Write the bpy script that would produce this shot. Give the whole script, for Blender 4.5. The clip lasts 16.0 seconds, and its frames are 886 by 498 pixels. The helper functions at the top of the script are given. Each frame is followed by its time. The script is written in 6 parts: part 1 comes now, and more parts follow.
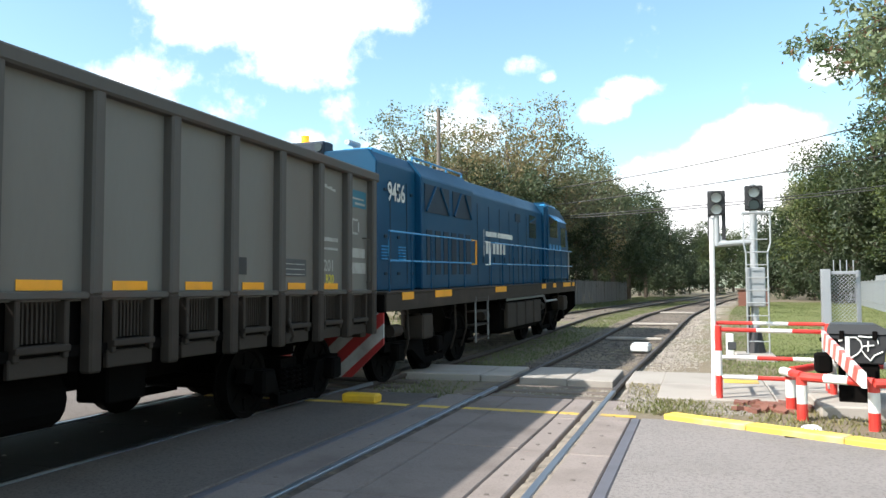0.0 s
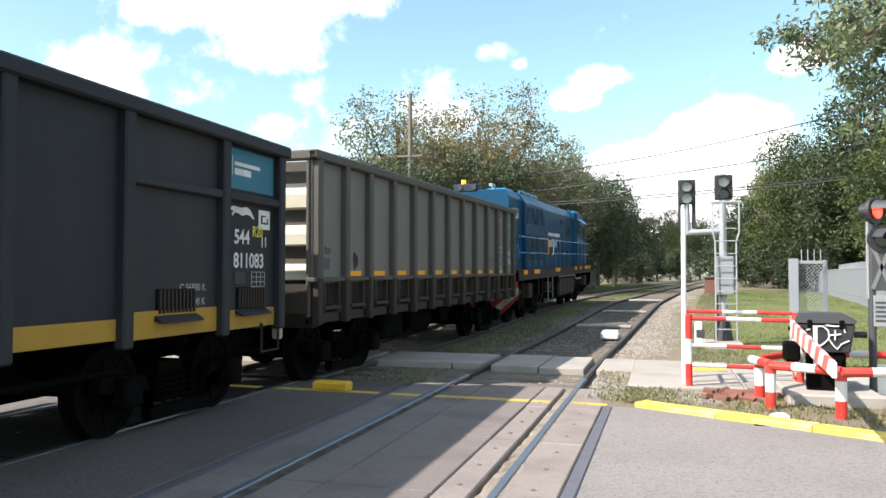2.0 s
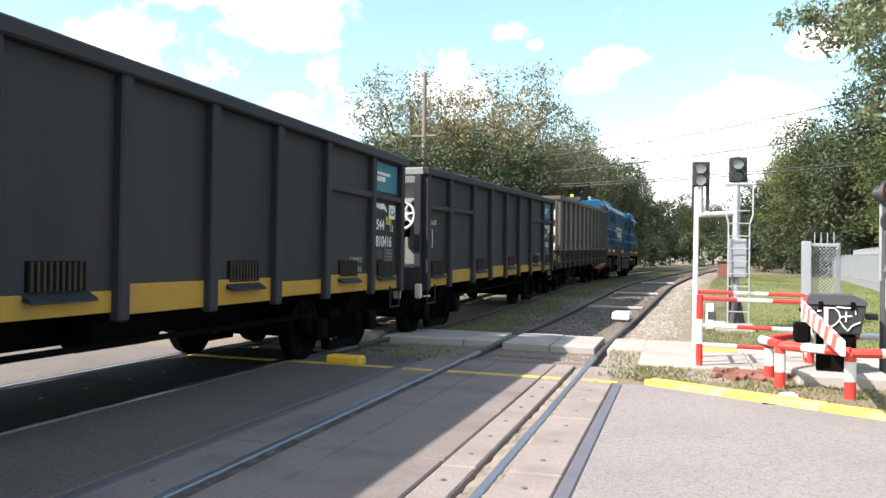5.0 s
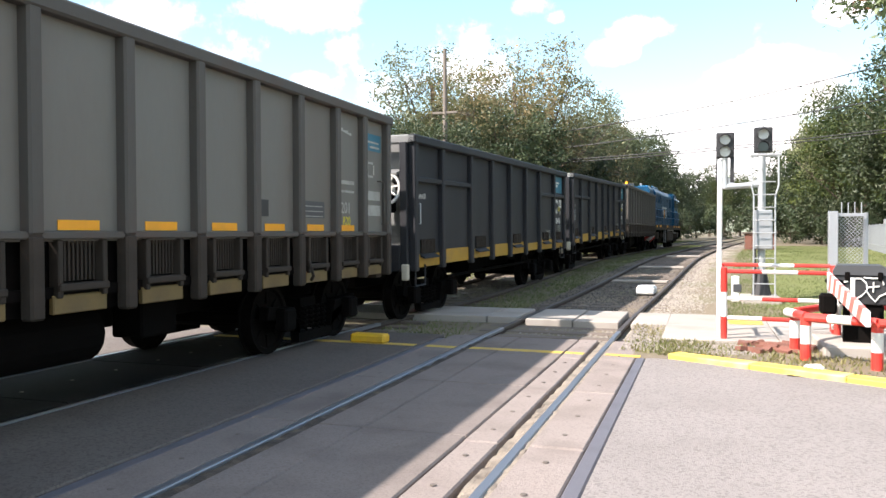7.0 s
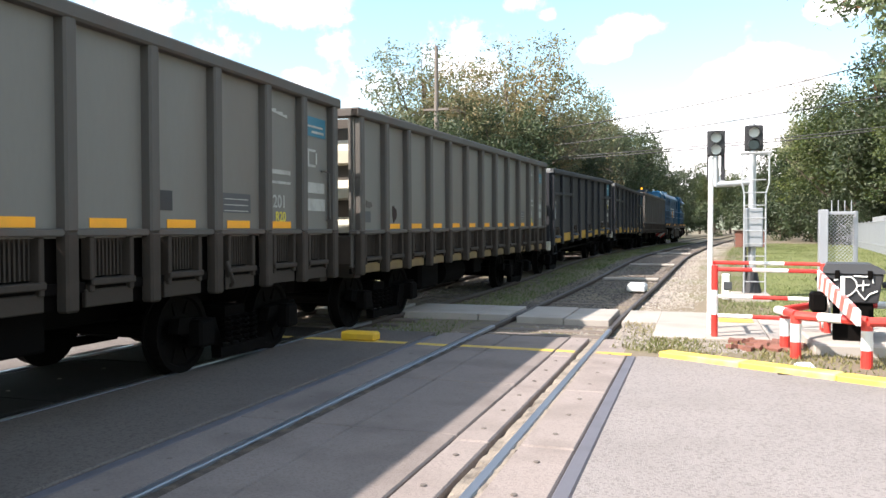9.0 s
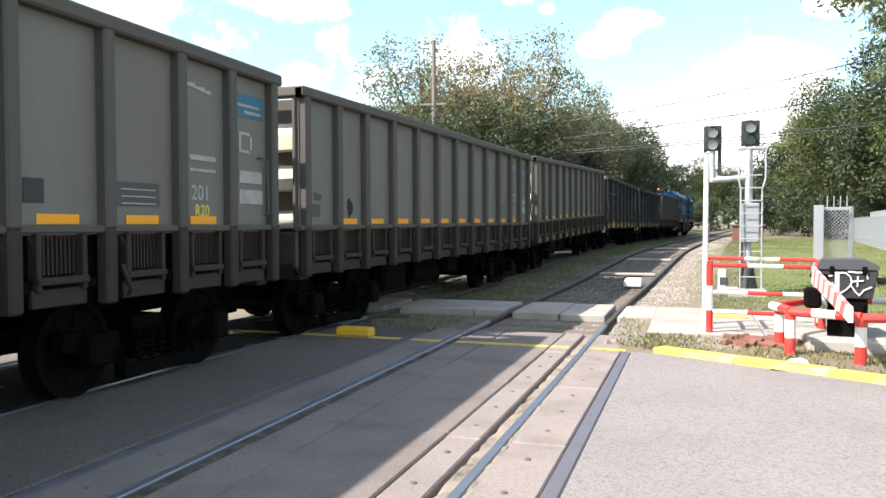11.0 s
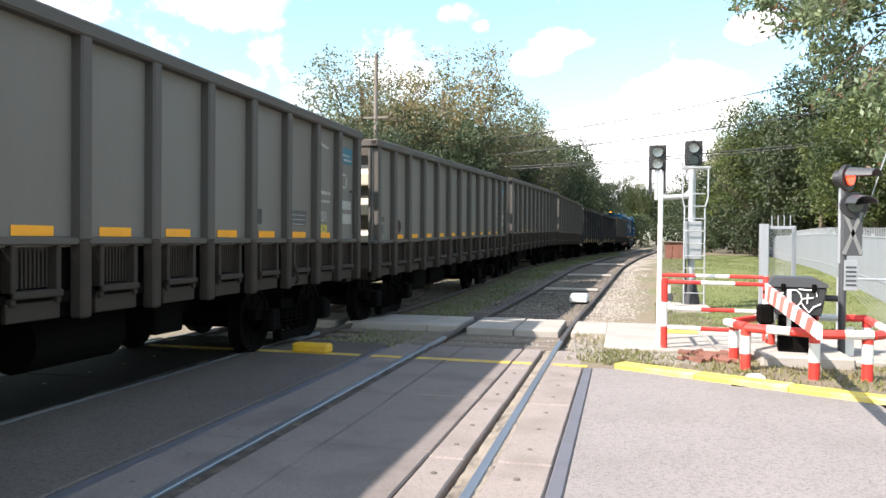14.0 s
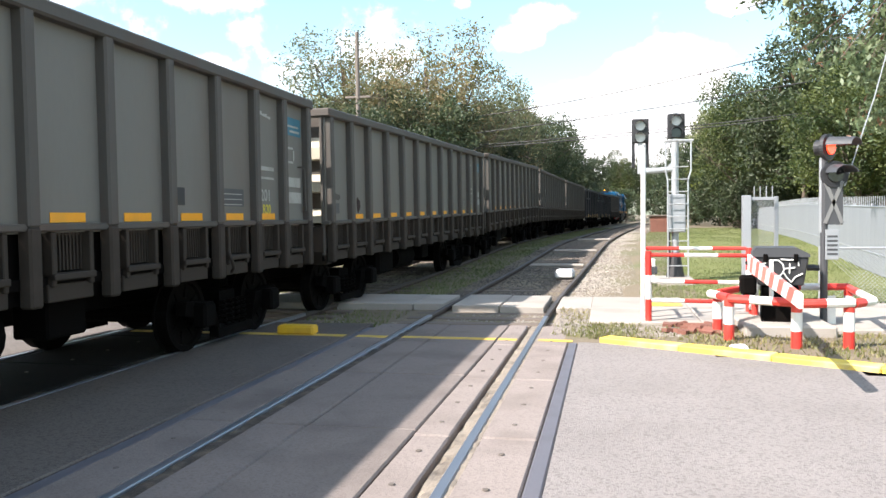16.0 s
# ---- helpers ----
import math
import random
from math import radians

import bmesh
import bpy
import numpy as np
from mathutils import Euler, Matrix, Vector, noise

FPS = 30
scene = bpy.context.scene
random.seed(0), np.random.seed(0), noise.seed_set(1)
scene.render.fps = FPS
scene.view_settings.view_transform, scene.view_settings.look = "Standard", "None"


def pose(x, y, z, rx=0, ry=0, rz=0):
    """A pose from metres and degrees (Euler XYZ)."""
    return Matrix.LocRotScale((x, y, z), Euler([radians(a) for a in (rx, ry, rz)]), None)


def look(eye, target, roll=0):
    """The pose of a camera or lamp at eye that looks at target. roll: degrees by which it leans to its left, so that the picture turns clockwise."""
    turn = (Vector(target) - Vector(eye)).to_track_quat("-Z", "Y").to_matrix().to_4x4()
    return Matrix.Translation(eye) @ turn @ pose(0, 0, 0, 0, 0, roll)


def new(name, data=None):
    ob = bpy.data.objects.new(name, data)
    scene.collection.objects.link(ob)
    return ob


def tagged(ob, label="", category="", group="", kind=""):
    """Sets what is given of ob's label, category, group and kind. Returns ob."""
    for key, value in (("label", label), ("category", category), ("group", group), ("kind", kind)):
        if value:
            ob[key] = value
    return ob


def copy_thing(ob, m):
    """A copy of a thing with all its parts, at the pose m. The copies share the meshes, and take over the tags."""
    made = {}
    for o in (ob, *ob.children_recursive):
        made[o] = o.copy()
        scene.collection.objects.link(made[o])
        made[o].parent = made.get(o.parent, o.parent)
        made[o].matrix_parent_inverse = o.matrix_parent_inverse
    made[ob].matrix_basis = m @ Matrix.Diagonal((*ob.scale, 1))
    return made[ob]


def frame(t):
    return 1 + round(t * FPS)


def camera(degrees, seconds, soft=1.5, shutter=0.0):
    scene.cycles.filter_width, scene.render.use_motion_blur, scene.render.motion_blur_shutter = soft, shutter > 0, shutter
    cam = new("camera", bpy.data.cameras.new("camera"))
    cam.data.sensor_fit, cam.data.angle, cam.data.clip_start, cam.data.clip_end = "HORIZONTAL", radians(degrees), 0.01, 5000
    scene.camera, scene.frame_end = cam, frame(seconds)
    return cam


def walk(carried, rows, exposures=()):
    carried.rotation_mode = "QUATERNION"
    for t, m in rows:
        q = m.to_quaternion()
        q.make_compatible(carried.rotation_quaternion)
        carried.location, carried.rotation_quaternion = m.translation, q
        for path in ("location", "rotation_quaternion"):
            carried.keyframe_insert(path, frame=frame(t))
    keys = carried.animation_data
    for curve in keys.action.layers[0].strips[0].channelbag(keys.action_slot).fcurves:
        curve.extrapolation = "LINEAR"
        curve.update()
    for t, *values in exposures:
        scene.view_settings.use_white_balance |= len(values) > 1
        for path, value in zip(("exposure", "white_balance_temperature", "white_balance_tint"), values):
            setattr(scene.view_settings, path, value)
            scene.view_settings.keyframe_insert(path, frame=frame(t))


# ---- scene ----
cam = camera(59.0, 16.0)
PATH = [
    (0, (0.014, -0.103, 1.486), (-0.605, 1.796, 1.587), -0.2),
    (0.5, (-0.015, -0.071, 1.488), (-0.62, 1.834, 1.572), -0.0),
    (1, (-0.048, -0.035, 1.476), (-0.614, 1.882, 1.562), -0.4),
    (1.5, (-0.027, -0.026, 1.484), (-0.587, 1.893, 1.556), -0.2),
    (2, (-0.04, -0.034, 1.501), (-0.587, 1.889, 1.567), 0.1),
    (2.5, (-0.035, -0.068, 1.484), (-0.588, 1.853, 1.552), 1.1),
    (3, (0.01, -0.074, 1.462), (-0.557, 1.844, 1.476), 1.1),
    (3.5, (0.031, -0.109, 1.461), (-0.55, 1.805, 1.486), 0.8),
    (4, (0.0, -0.132, 1.456), (-0.61, 1.772, 1.494), 0.2),
    (4.2, (-0.039, -0.15, 1.447), (-0.629, 1.761, 1.48), 0.6),
    (6.3, (-0.007, -0.081, 1.456), (-0.582, 1.834, 1.42), 0.8),
    (6.5, (-0.007, -0.124, 1.462), (-0.619, 1.779, 1.412), 0.6),
    (7, (0.01, -0.129, 1.452), (-0.625, 1.767, 1.411), -0.2),
    (7.5, (-0.001, -0.099, 1.463), (-0.596, 1.809, 1.411), 0.1),
    (8, (-0.007, -0.11, 1.47), (-0.622, 1.792, 1.425), 0.4),
    (8.5, (0.002, -0.1, 1.463), (-0.616, 1.801, 1.42), -0.2),
    (9, (0.004, -0.096, 1.461), (-0.61, 1.807, 1.412), -0.1),
    (9.2, (0.006, -0.105, 1.46), (-0.607, 1.798, 1.405), -0.1),
    (11.3, (0.048, -0.069, 1.478), (-0.562, 1.834, 1.415), -0.1),
    (11.5, (0.048, -0.081, 1.475), (-0.564, 1.823, 1.437), -0.4),
    (12, (-0.063, -0.073, 1.488), (-0.599, 1.854, 1.468), -1.3),
    (12.5, (-0.228, -0.051, 1.492), (-0.673, 1.899, 1.497), -1.3),
    (13, (-0.314, -0.067, 1.504), (-0.772, 1.88, 1.485), -0.5),
    (13.5, (-0.357, -0.083, 1.499), (-0.816, 1.864, 1.479), 0.7),
    (14, (-0.319, -0.083, 1.49), (-0.765, 1.866, 1.463), 0.5),
    (14.5, (-0.333, -0.07, 1.488), (-0.796, 1.876, 1.436), 0.2),
    (15, (-0.312, -0.067, 1.493), (-0.779, 1.876, 1.43), -0.4),
    (15.5, (-0.298, -0.058, 1.485), (-0.735, 1.892, 1.414), -0.2),
    (16, (-0.284, -0.046, 1.481), (-0.697, 1.909, 1.4), -0.8),
]
walk(cam, [(t, look(eye, target, roll)) for t, eye, target, roll in PATH], [(0, 1.02, 6400, 11), (1.5, 1.06, 6500, 14), (3.5, 1.18, 6500, 15), (6.5, 1.40, 6700, 18), (12.5, 1.36, 6550, 16), (16, 1.37, 6550, 16)])

# ---- world, sun, exposure ----
SUN_TO = Vector((-0.845, -0.70, 1.0)).normalized()
world = bpy.data.worlds.new("world")
scene.world = world
world.use_nodes = True


def build_sky():
    nt = world.node_tree
    n, l = nt.nodes, nt.links
    n.clear()
    out = n.new("ShaderNodeOutputWorld")
    bg = n.new("ShaderNodeBackground")
    sky = n.new("ShaderNodeTexSky")
    sky.sky_type = "NISHITA"
    sky.sun_disc = False
    sky.sun_elevation = math.asin(SUN_TO.z)
    sky.sun_rotation = math.atan2(SUN_TO.x, SUN_TO.y)
    sky.dust_density = 1.2
    sky.ozone_density = 2.5
    tc = n.new("ShaderNodeTexCoord")
    # fair-weather cumulus: lobes of a few cloud banks, frayed by noise
    noise_a = n.new("ShaderNodeTexNoise")
    noise_a.inputs["Scale"].default_value = 13.0
    noise_a.inputs["Detail"].default_value = 7.0
    noise_a.inputs["Roughness"].default_value = 0.6
    l.new(tc.outputs["Generated"], noise_a.inputs["Vector"])
    total = None
    for az, el, wide, tall, strong in CLOUDS:
        d = Vector((math.sin(radians(az)) * math.cos(radians(el)), math.cos(radians(az)) * math.cos(radians(el)), math.sin(radians(el))))
        side = Vector((math.cos(radians(az)), -math.sin(radians(az)), 0))
        up = side.cross(d)
        parts = []
        for axis, size in ((side, wide), (up, tall)):
            dot = n.new("ShaderNodeVectorMath")
            dot.operation = "DOT_PRODUCT"
            l.new(tc.outputs["Generated"], dot.inputs[0])
            dot.inputs[1].default_value = axis / math.sin(radians(size))
            sq = n.new("ShaderNodeMath")
            sq.operation = "MULTIPLY"
            l.new(dot.outputs["Value"], sq.inputs[0])
            l.new(dot.outputs["Value"], sq.inputs[1])
            parts.append(sq)
        front = n.new("ShaderNodeVectorMath")
        front.operation = "DOT_PRODUCT"
        l.new(tc.outputs["Generated"], front.inputs[0])
        front.inputs[1].default_value = d
        ahead = n.new("ShaderNodeMath")
        ahead.operation = "GREATER_THAN"
        ahead.inputs[1].default_value = 0.5
        l.new(front.outputs["Value"], ahead.inputs[0])
        add = n.new("ShaderNodeMath")
        l.new(parts[0].outputs[0], add.inputs[0])
        l.new(parts[1].outputs[0], add.inputs[1])
        inv = n.new("ShaderNodeMath")
        inv.operation = "SUBTRACT"
        inv.inputs[0].default_value = 1.0
        l.new(add.outputs[0], inv.inputs[1])
        clip = n.new("ShaderNodeMath")
        clip.operation = "MAXIMUM"
        clip.inputs[1].default_value = 0.0
        l.new(inv.outputs[0], clip.inputs[0])
        amount = n.new("ShaderNodeMath")
        amount.operation = "MULTIPLY"
        l.new(clip.outputs[0], amount.inputs[0])
        l.new(ahead.outputs[0], amount.inputs[1])
        scaled = n.new("ShaderNodeMath")
        scaled.operation = "MULTIPLY"
        scaled.inputs[1].default_value = strong
        l.new(amount.outputs[0], scaled.inputs[0])
        if total is None:
            total = scaled
        else:
            more = n.new("ShaderNodeMath")
            more.operation = "MAXIMUM"
            l.new(total.outputs[0], more.inputs[0])
            l.new(scaled.outputs[0], more.inputs[1])
            total = more
    fray = n.new("ShaderNodeMath")
    fray.operation = "MULTIPLY_ADD"
    fray.inputs[1].default_value = 3.0
    fray.inputs[2].default_value = -1.72
    l.new(noise_a.outputs["Fac"], fray.inputs[0])
    dens = n.new("ShaderNodeMath")
    l.new(total.outputs[0], dens.inputs[0])
    l.new(fray.outputs[0], dens.inputs[1])
    ramp = n.new("ShaderNodeMapRange")
    ramp.interpolation_type = "SMOOTHSTEP"
    ramp.inputs["From Min"].default_value = 0.1
    ramp.inputs["From Max"].default_value = 0.95
    l.new(dens.outputs[0], ramp.inputs["Value"])
    mix = n.new("ShaderNodeMix")
    mix.data_type = "RGBA"
    l.new(ramp.outputs["Result"], mix.inputs["Factor"])
    tint = n.new("ShaderNodeMix")
    tint.data_type = "RGBA"
    tint.blend_type = "MULTIPLY"
    tint.inputs["Factor"].default_value = 1.0
    tint.inputs["B"].default_value = SKY_TINT
    l.new(sky.outputs[0], tint.inputs["A"])
    l.new(tint.outputs["Result"], mix.inputs["A"])
    mix.inputs["B"].default_value = CLOUD_WHITE
    l.new(mix.outputs["Result"], bg.inputs["Color"])
    bg.inputs["Strength"].default_value = SKY_STRENGTH
    l.new(bg.outputs[0], out.inputs["Surface"])


# cloud banks: azimuth from +y to the right, elevation, half width and height in degrees, strength
CLOUDS = [(-33, 19.5, 8.5, 4.2, 1.35), (-27.5, 18.0, 6.5, 4.6, 1.3), (-24, 20.5, 6, 3.5, 1.2), (-30, 15.6, 5, 1.6, 0.9),
          (-11.6, 15.9, 2.3, 1.1, 1.05), (-10.4, 15.2, 1.5, 0.8, 0.95), (-4.9, 14.0, 3.4, 1.3, 1.15), (-6.6, 12.7, 2.6, 1.5, 1.15), (4.6, 9.6, 5.6, 3.0, 1.3), (-1.5, 7.4, 5.0, 3.2, 1.25),
          (3.0, 4.5, 11, 4.2, 1.3), (8.8, 14.3, 2.4, 1.4, 1.15), (-28, 10.6, 3.5, 1.5, 0.9), (-20, 11.5, 12, 5.5, 0.55), (-38, 12, 9, 6, 0.8),
          # unseen banks beyond the view, added to whiten the sky's fill light
          (60, 25, 20, 8, 1.2), (-100, 30, 22, 9, 1.2), (140, 35, 26, 12, 1.3), (-165, 42, 24, 12, 1.3), (95, 58, 20, 10, 1.2), (-60, 62, 18, 9, 1.1), (30, 45, 16, 7, 1.1), (-130, 14, 20, 8, 1.2), (110, 12, 24, 7, 1.2)]
SKY_TINT = (1.06, 1.16, 0.99, 1)
CLOUD_WHITE = (7.5, 7.5, 7.4, 1)
SKY_STRENGTH = 0.135
build_sky()
sun = new("sun", bpy.data.lights.new("sun", "SUN"))
sun.data.energy, sun.data.angle, sun.data.color = 4.5, radians(0.6), (1.0, 0.955, 0.88)
sun.matrix_world = look((0, 0, 60), Vector((0, 0, 60)) - SUN_TO)


# ---- materials ----
def material(name, color, rough=0.7, metal=0.0, vary=0.12, scale=3.0, fine=40.0, bump=0.15, dirt=None, dirt_amount=0.35, dirt_scale=1.2, per_piece=0.0,
             stretch=(1, 1, 1), spec=0.5, speckle=None):
    """A surface with two scales of variation, stains of a second colour and fine relief, in metres of the thing's own space."""
    m = bpy.data.materials.new(name)
    m.use_nodes = True
    n, l = m.node_tree.nodes, m.node_tree.links
    p = n["Principled BSDF"]
    p.inputs["Metallic"].default_value = metal
    p.inputs["Specular IOR Level"].default_value = spec
    tc = n.new("ShaderNodeTexCoord")
    mp = n.new("ShaderNodeMapping")
    mp.inputs["Scale"].default_value = stretch
    l.new(tc.outputs["Object"], mp.inputs["Vector"])
    big, small, stain = (n.new("ShaderNodeTexNoise") for _ in range(3))
    for node, s, d in ((big, scale, 4), (small, fine, 3), (stain, dirt_scale, 6)):
        node.inputs["Scale"].default_value = s
        node.inputs["Detail"].default_value = d
        l.new(mp.outputs["Vector"], node.inputs["Vector"])
    hsv = n.new("ShaderNodeHueSaturation")
    hsv.inputs["Color"].default_value = (*color, 1)
    value = n.new("ShaderNodeMath")
    value.operation = "MULTIPLY_ADD"
    value.inputs[1].default_value = 2 * vary
    value.inputs[2].default_value = 1 - vary
    both = n.new("ShaderNodeMath")
    both.operation = "MULTIPLY_ADD"
    both.inputs[1].default_value = 0.5
    l.new(small.outputs["Fac"], both.inputs[0])
    half = n.new("ShaderNodeMath")
    half.operation = "MULTIPLY"
    half.inputs[1].default_value = 0.5
    l.new(big.outputs["Fac"], half.inputs[0])
    l.new(half.outputs[0], both.inputs[2])
    l.new(both.outputs[0], value.inputs[0])
    last = value
    if per_piece:
        info = n.new("ShaderNodeObjectInfo")
        geo = n.new("ShaderNodeNewGeometry")
        r = n.new("ShaderNodeMath")
        l.new(info.outputs["Random"], r.inputs[0])
        l.new(geo.outputs["Random Per Island"], r.inputs[1])
        k = n.new("ShaderNodeMath")
        k.operation = "MULTIPLY_ADD"
        k.inputs[1].default_value = per_piece
        k.inputs[2].default_value = -per_piece
        l.new(r.outputs[0], k.inputs[0])
        s = n.new("ShaderNodeMath")
        l.new(value.outputs[0], s.inputs[0])
        l.new(k.outputs[0], s.inputs[1])
        last = s
    l.new(last.outputs[0], hsv.inputs["Value"])
    color_out = hsv.outputs["Color"]
    if dirt:
        ramp = n.new("ShaderNodeMapRange")
        ramp.inputs["From Min"].default_value = 0.48
        ramp.inputs["From Max"].default_value = 0.72
        ramp.inputs["To Max"].default_value = dirt_amount
        l.new(stain.outputs["Fac"], ramp.inputs["Value"])
        mix = n.new("ShaderNodeMix")
        mix.data_type = "RGBA"
        l.new(ramp.outputs["Result"], mix.inputs["Factor"])
        l.new(color_out, mix.inputs["A"])
        mix.inputs["B"].default_value = (*dirt, 1)
        color_out = mix.outputs["Result"]
    if speckle:
        tone, amount, size = speckle
        grit = n.new("ShaderNodeTexVoronoi")
        grit.inputs["Scale"].default_value = size
        l.new(mp.outputs["Vector"], grit.inputs["Vector"])
        grains = n.new("ShaderNodeMapRange")
        grains.inputs["From Min"].default_value = 0.55
        grains.inputs["From Max"].default_value = 0.95
        grains.inputs["To Max"].default_value = amount
        sep = n.new("ShaderNodeSeparateColor")
        l.new(grit.outputs["Color"], sep.inputs[0])
        l.new(sep.outputs[0], grains.inputs["Value"])
        mix2 = n.new("ShaderNodeMix")
        mix2.data_type = "RGBA"
        l.new(grains.outputs["Result"], mix2.inputs["Factor"])
        l.new(color_out, mix2.inputs["A"])
        mix2.inputs["B"].default_value = (*tone, 1)
        color_out = mix2.outputs["Result"]
    l.new(color_out, p.inputs["Base Color"])
    rr = n.new("ShaderNodeMapRange")
    rr.inputs["To Min"].default_value = max(0.03, rough - 0.12)
    rr.inputs["To Max"].default_value = min(1, rough + 0.12)
    l.new(big.outputs["Fac"], rr.inputs["Value"])
    l.new(rr.outputs["Result"], p.inputs["Roughness"])
    if bump:
        b = n.new("ShaderNodeBump")
        b.inputs["Strength"].default_value = bump
        b.inputs["Distance"].default_value = 0.01
        l.new(small.outputs["Fac"], b.inputs["Height"])
        l.new(b.outputs["Normal"], p.inputs["Normal"])
    return m


def leaf_material(name, color, second, amount=0.5):
    """Thin leaves: two tints spread leaf by leaf, some light coming through."""
    m = bpy.data.materials.new(name)
    m.use_nodes = True
    n, l = m.node_tree.nodes, m.node_tree.links
    p = n["Principled BSDF"]
    geo = n.new("ShaderNodeNewGeometry")
    info = n.new("ShaderNodeObjectInfo")
    tc = n.new("ShaderNodeTexCoord")
    clump = n.new("ShaderNodeTexNoise")
    clump.inputs["Scale"].default_value = 0.55
    l.new(tc.outputs["Object"], clump.inputs["Vector"])
    mixf = n.new("ShaderNodeMath")
    mixf.operation = "MULTIPLY_ADD"
    mixf.inputs[1].default_value = 0.7
    l.new(geo.outputs["Random Per Island"], mixf.inputs[0])
    off = n.new("ShaderNodeMapRange")
    off.inputs["From Min"].default_value = 0.35
    off.inputs["From Max"].default_value = 0.7
    off.inputs["To Min"].default_value = -0.35
    off.inputs["To Max"].default_value = amount
    l.new(clump.outputs["Fac"], off.inputs["Value"])
    l.new(off.outputs["Result"], mixf.inputs[2])
    mix = n.new("ShaderNodeMix")
    mix.data_type = "RGBA"
    mix.inputs["A"].default_value = (*color, 1)
    mix.inputs["B"].default_value = (*second, 1)
    l.new(mixf.outputs[0], mix.inputs["Factor"])
    hsv = n.new("ShaderNodeHueSaturation")
    v = n.new("ShaderNodeMath")
    v.operation = "MULTIPLY_ADD"
    v.inputs[1].default_value = 0.4
    v.inputs[2].default_value = 0.8
    l.new(info.outputs["Random"], v.inputs[0])
    l.new(v.outputs[0], hsv.inputs["Value"])
    l.new(mix.outputs["Result"], hsv.inputs["Color"])
    l.new(hsv.outputs["Color"], p.inputs["Base Color"])
    p.inputs["Roughness"].default_value = 0.55
    tr = n.new("ShaderNodeBsdfTranslucent")
    l.new(hsv.outputs["Color"], tr.inputs["Color"])
    sh = n.new("ShaderNodeMixShader")
    sh.inputs[0].default_value = 0.3
    l.new(p.outputs[0], sh.inputs[1])
    l.new(tr.outputs[0], sh.inputs[2])
    l.new(sh.outputs[0], n["Material Output"].inputs["Surface"])
    return m


def glow(name, color, strength):
    m = bpy.data.materials.new(name)
    m.use_nodes = True
    p = m.node_tree.nodes["Principled BSDF"]
    p.inputs["Base Color"].default_value = (*color, 1)
    p.inputs["Emission Color"].default_value = (*color, 1)
    p.inputs["Emission Strength"].default_value = strength
    p.inputs["Roughness"].default_value = 0.25
    return m


def glass(name, color=(0.02, 0.025, 0.03)):
    m = bpy.data.materials.new(name)
    m.use_nodes = True
    p = m.node_tree.nodes["Principled BSDF"]
    p.inputs["Base Color"].default_value = (*color, 1)
    p.inputs["Roughness"].default_value = 0.06
    p.inputs["Specular IOR Level"].default_value = 0.6
    return m


GREY_PAINT = material("grey_wagon_paint", (0.15, 0.145, 0.128), 0.55, 0, 0.10, 0.8, 30, 0.05, (0.12, 0.09, 0.07), 0.35, 0.9, stretch=(1, 1, 0.25), spec=0.3)
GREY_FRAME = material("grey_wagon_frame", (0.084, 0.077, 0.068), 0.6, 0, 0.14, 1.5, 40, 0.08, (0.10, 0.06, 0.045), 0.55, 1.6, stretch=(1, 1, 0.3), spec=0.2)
# Grime and the overhang's shade below the sill, mixed in one dark tone.
GREY_LOWER = material("grimy_shade_toned_plate", (0.038, 0.030, 0.0235), 0.75, 0, 0.2, 2, 40, 0.12, (0.07, 0.05, 0.04), 0.6, 1.8, spec=0.2)
PALE_END = material("pale_wagon_end", (0.45, 0.42, 0.33), 0.6, 0, 0.1, 1.5, 40, 0.06, (0.3, 0.24, 0.16), 0.4, 1.2)
DARK_PAINT = material("dark_grey_wagon_paint", (0.021, 0.022, 0.0255), 0.55, 0, 0.18, 0.8, 30, 0.05, (0.055, 0.051, 0.049), 0.35, 0.9, stretch=(1, 1, 0.25), spec=0.2)
DARK_END = material("grey_end_plate", (0.16, 0.162, 0.158), 0.5, 0, 0.12, 0.8, 30, 0.05, (0.36, 0.36, 0.34), 0.5, 0.9)
YELLOW_PAINT = material("yellow_reflective_paint", (0.80, 0.33, 0.008), 0.5, 0, 0.1, 3, 30, 0.04, (0.35, 0.22, 0.05), 0.3, 2)
OCHRE_PAINT = material("dirty_yellow_stripe", (0.36, 0.20, 0.015), 0.6, 0, 0.15, 2, 30, 0.05, (0.13, 0.10, 0.05), 0.5, 2)
OCHRE_PLATE = material("grimy_ochre_paint", (0.15, 0.10, 0.035), 0.7, 0, 0.2, 2, 40, 0.1, (0.06, 0.042, 0.028), 0.6, 2)
# Grimy steel, taken near black to include the deep under-floor shade.
BLACK_STEEL = material("grimy_steel_shade_black", (0.0035, 0.003, 0.0027), 0.85, 0.0, 0.3, 3, 40, 0.12, (0.007, 0.005, 0.004), 0.6, 2.5, spec=0.06)
GRILLE_STEEL = material("grille_steel", (0.035, 0.028, 0.023), 0.65, 0.1, 0.2, 3, 40, 0.08, (0.05, 0.035, 0.025), 0.5, 3, spec=0.2)
# Wheels lowered likewise, so that they sink into the shade.
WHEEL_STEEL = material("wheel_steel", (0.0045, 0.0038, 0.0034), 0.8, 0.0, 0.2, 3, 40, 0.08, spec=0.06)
BLUE_PAINT = material("blue_locomotive_paint", (0.0016, 0.05, 0.112), 0.42, 0, 0.12, 0.7, 30, 0.03, (0.003, 0.035, 0.08), 0.5, 0.8, spec=0.25)
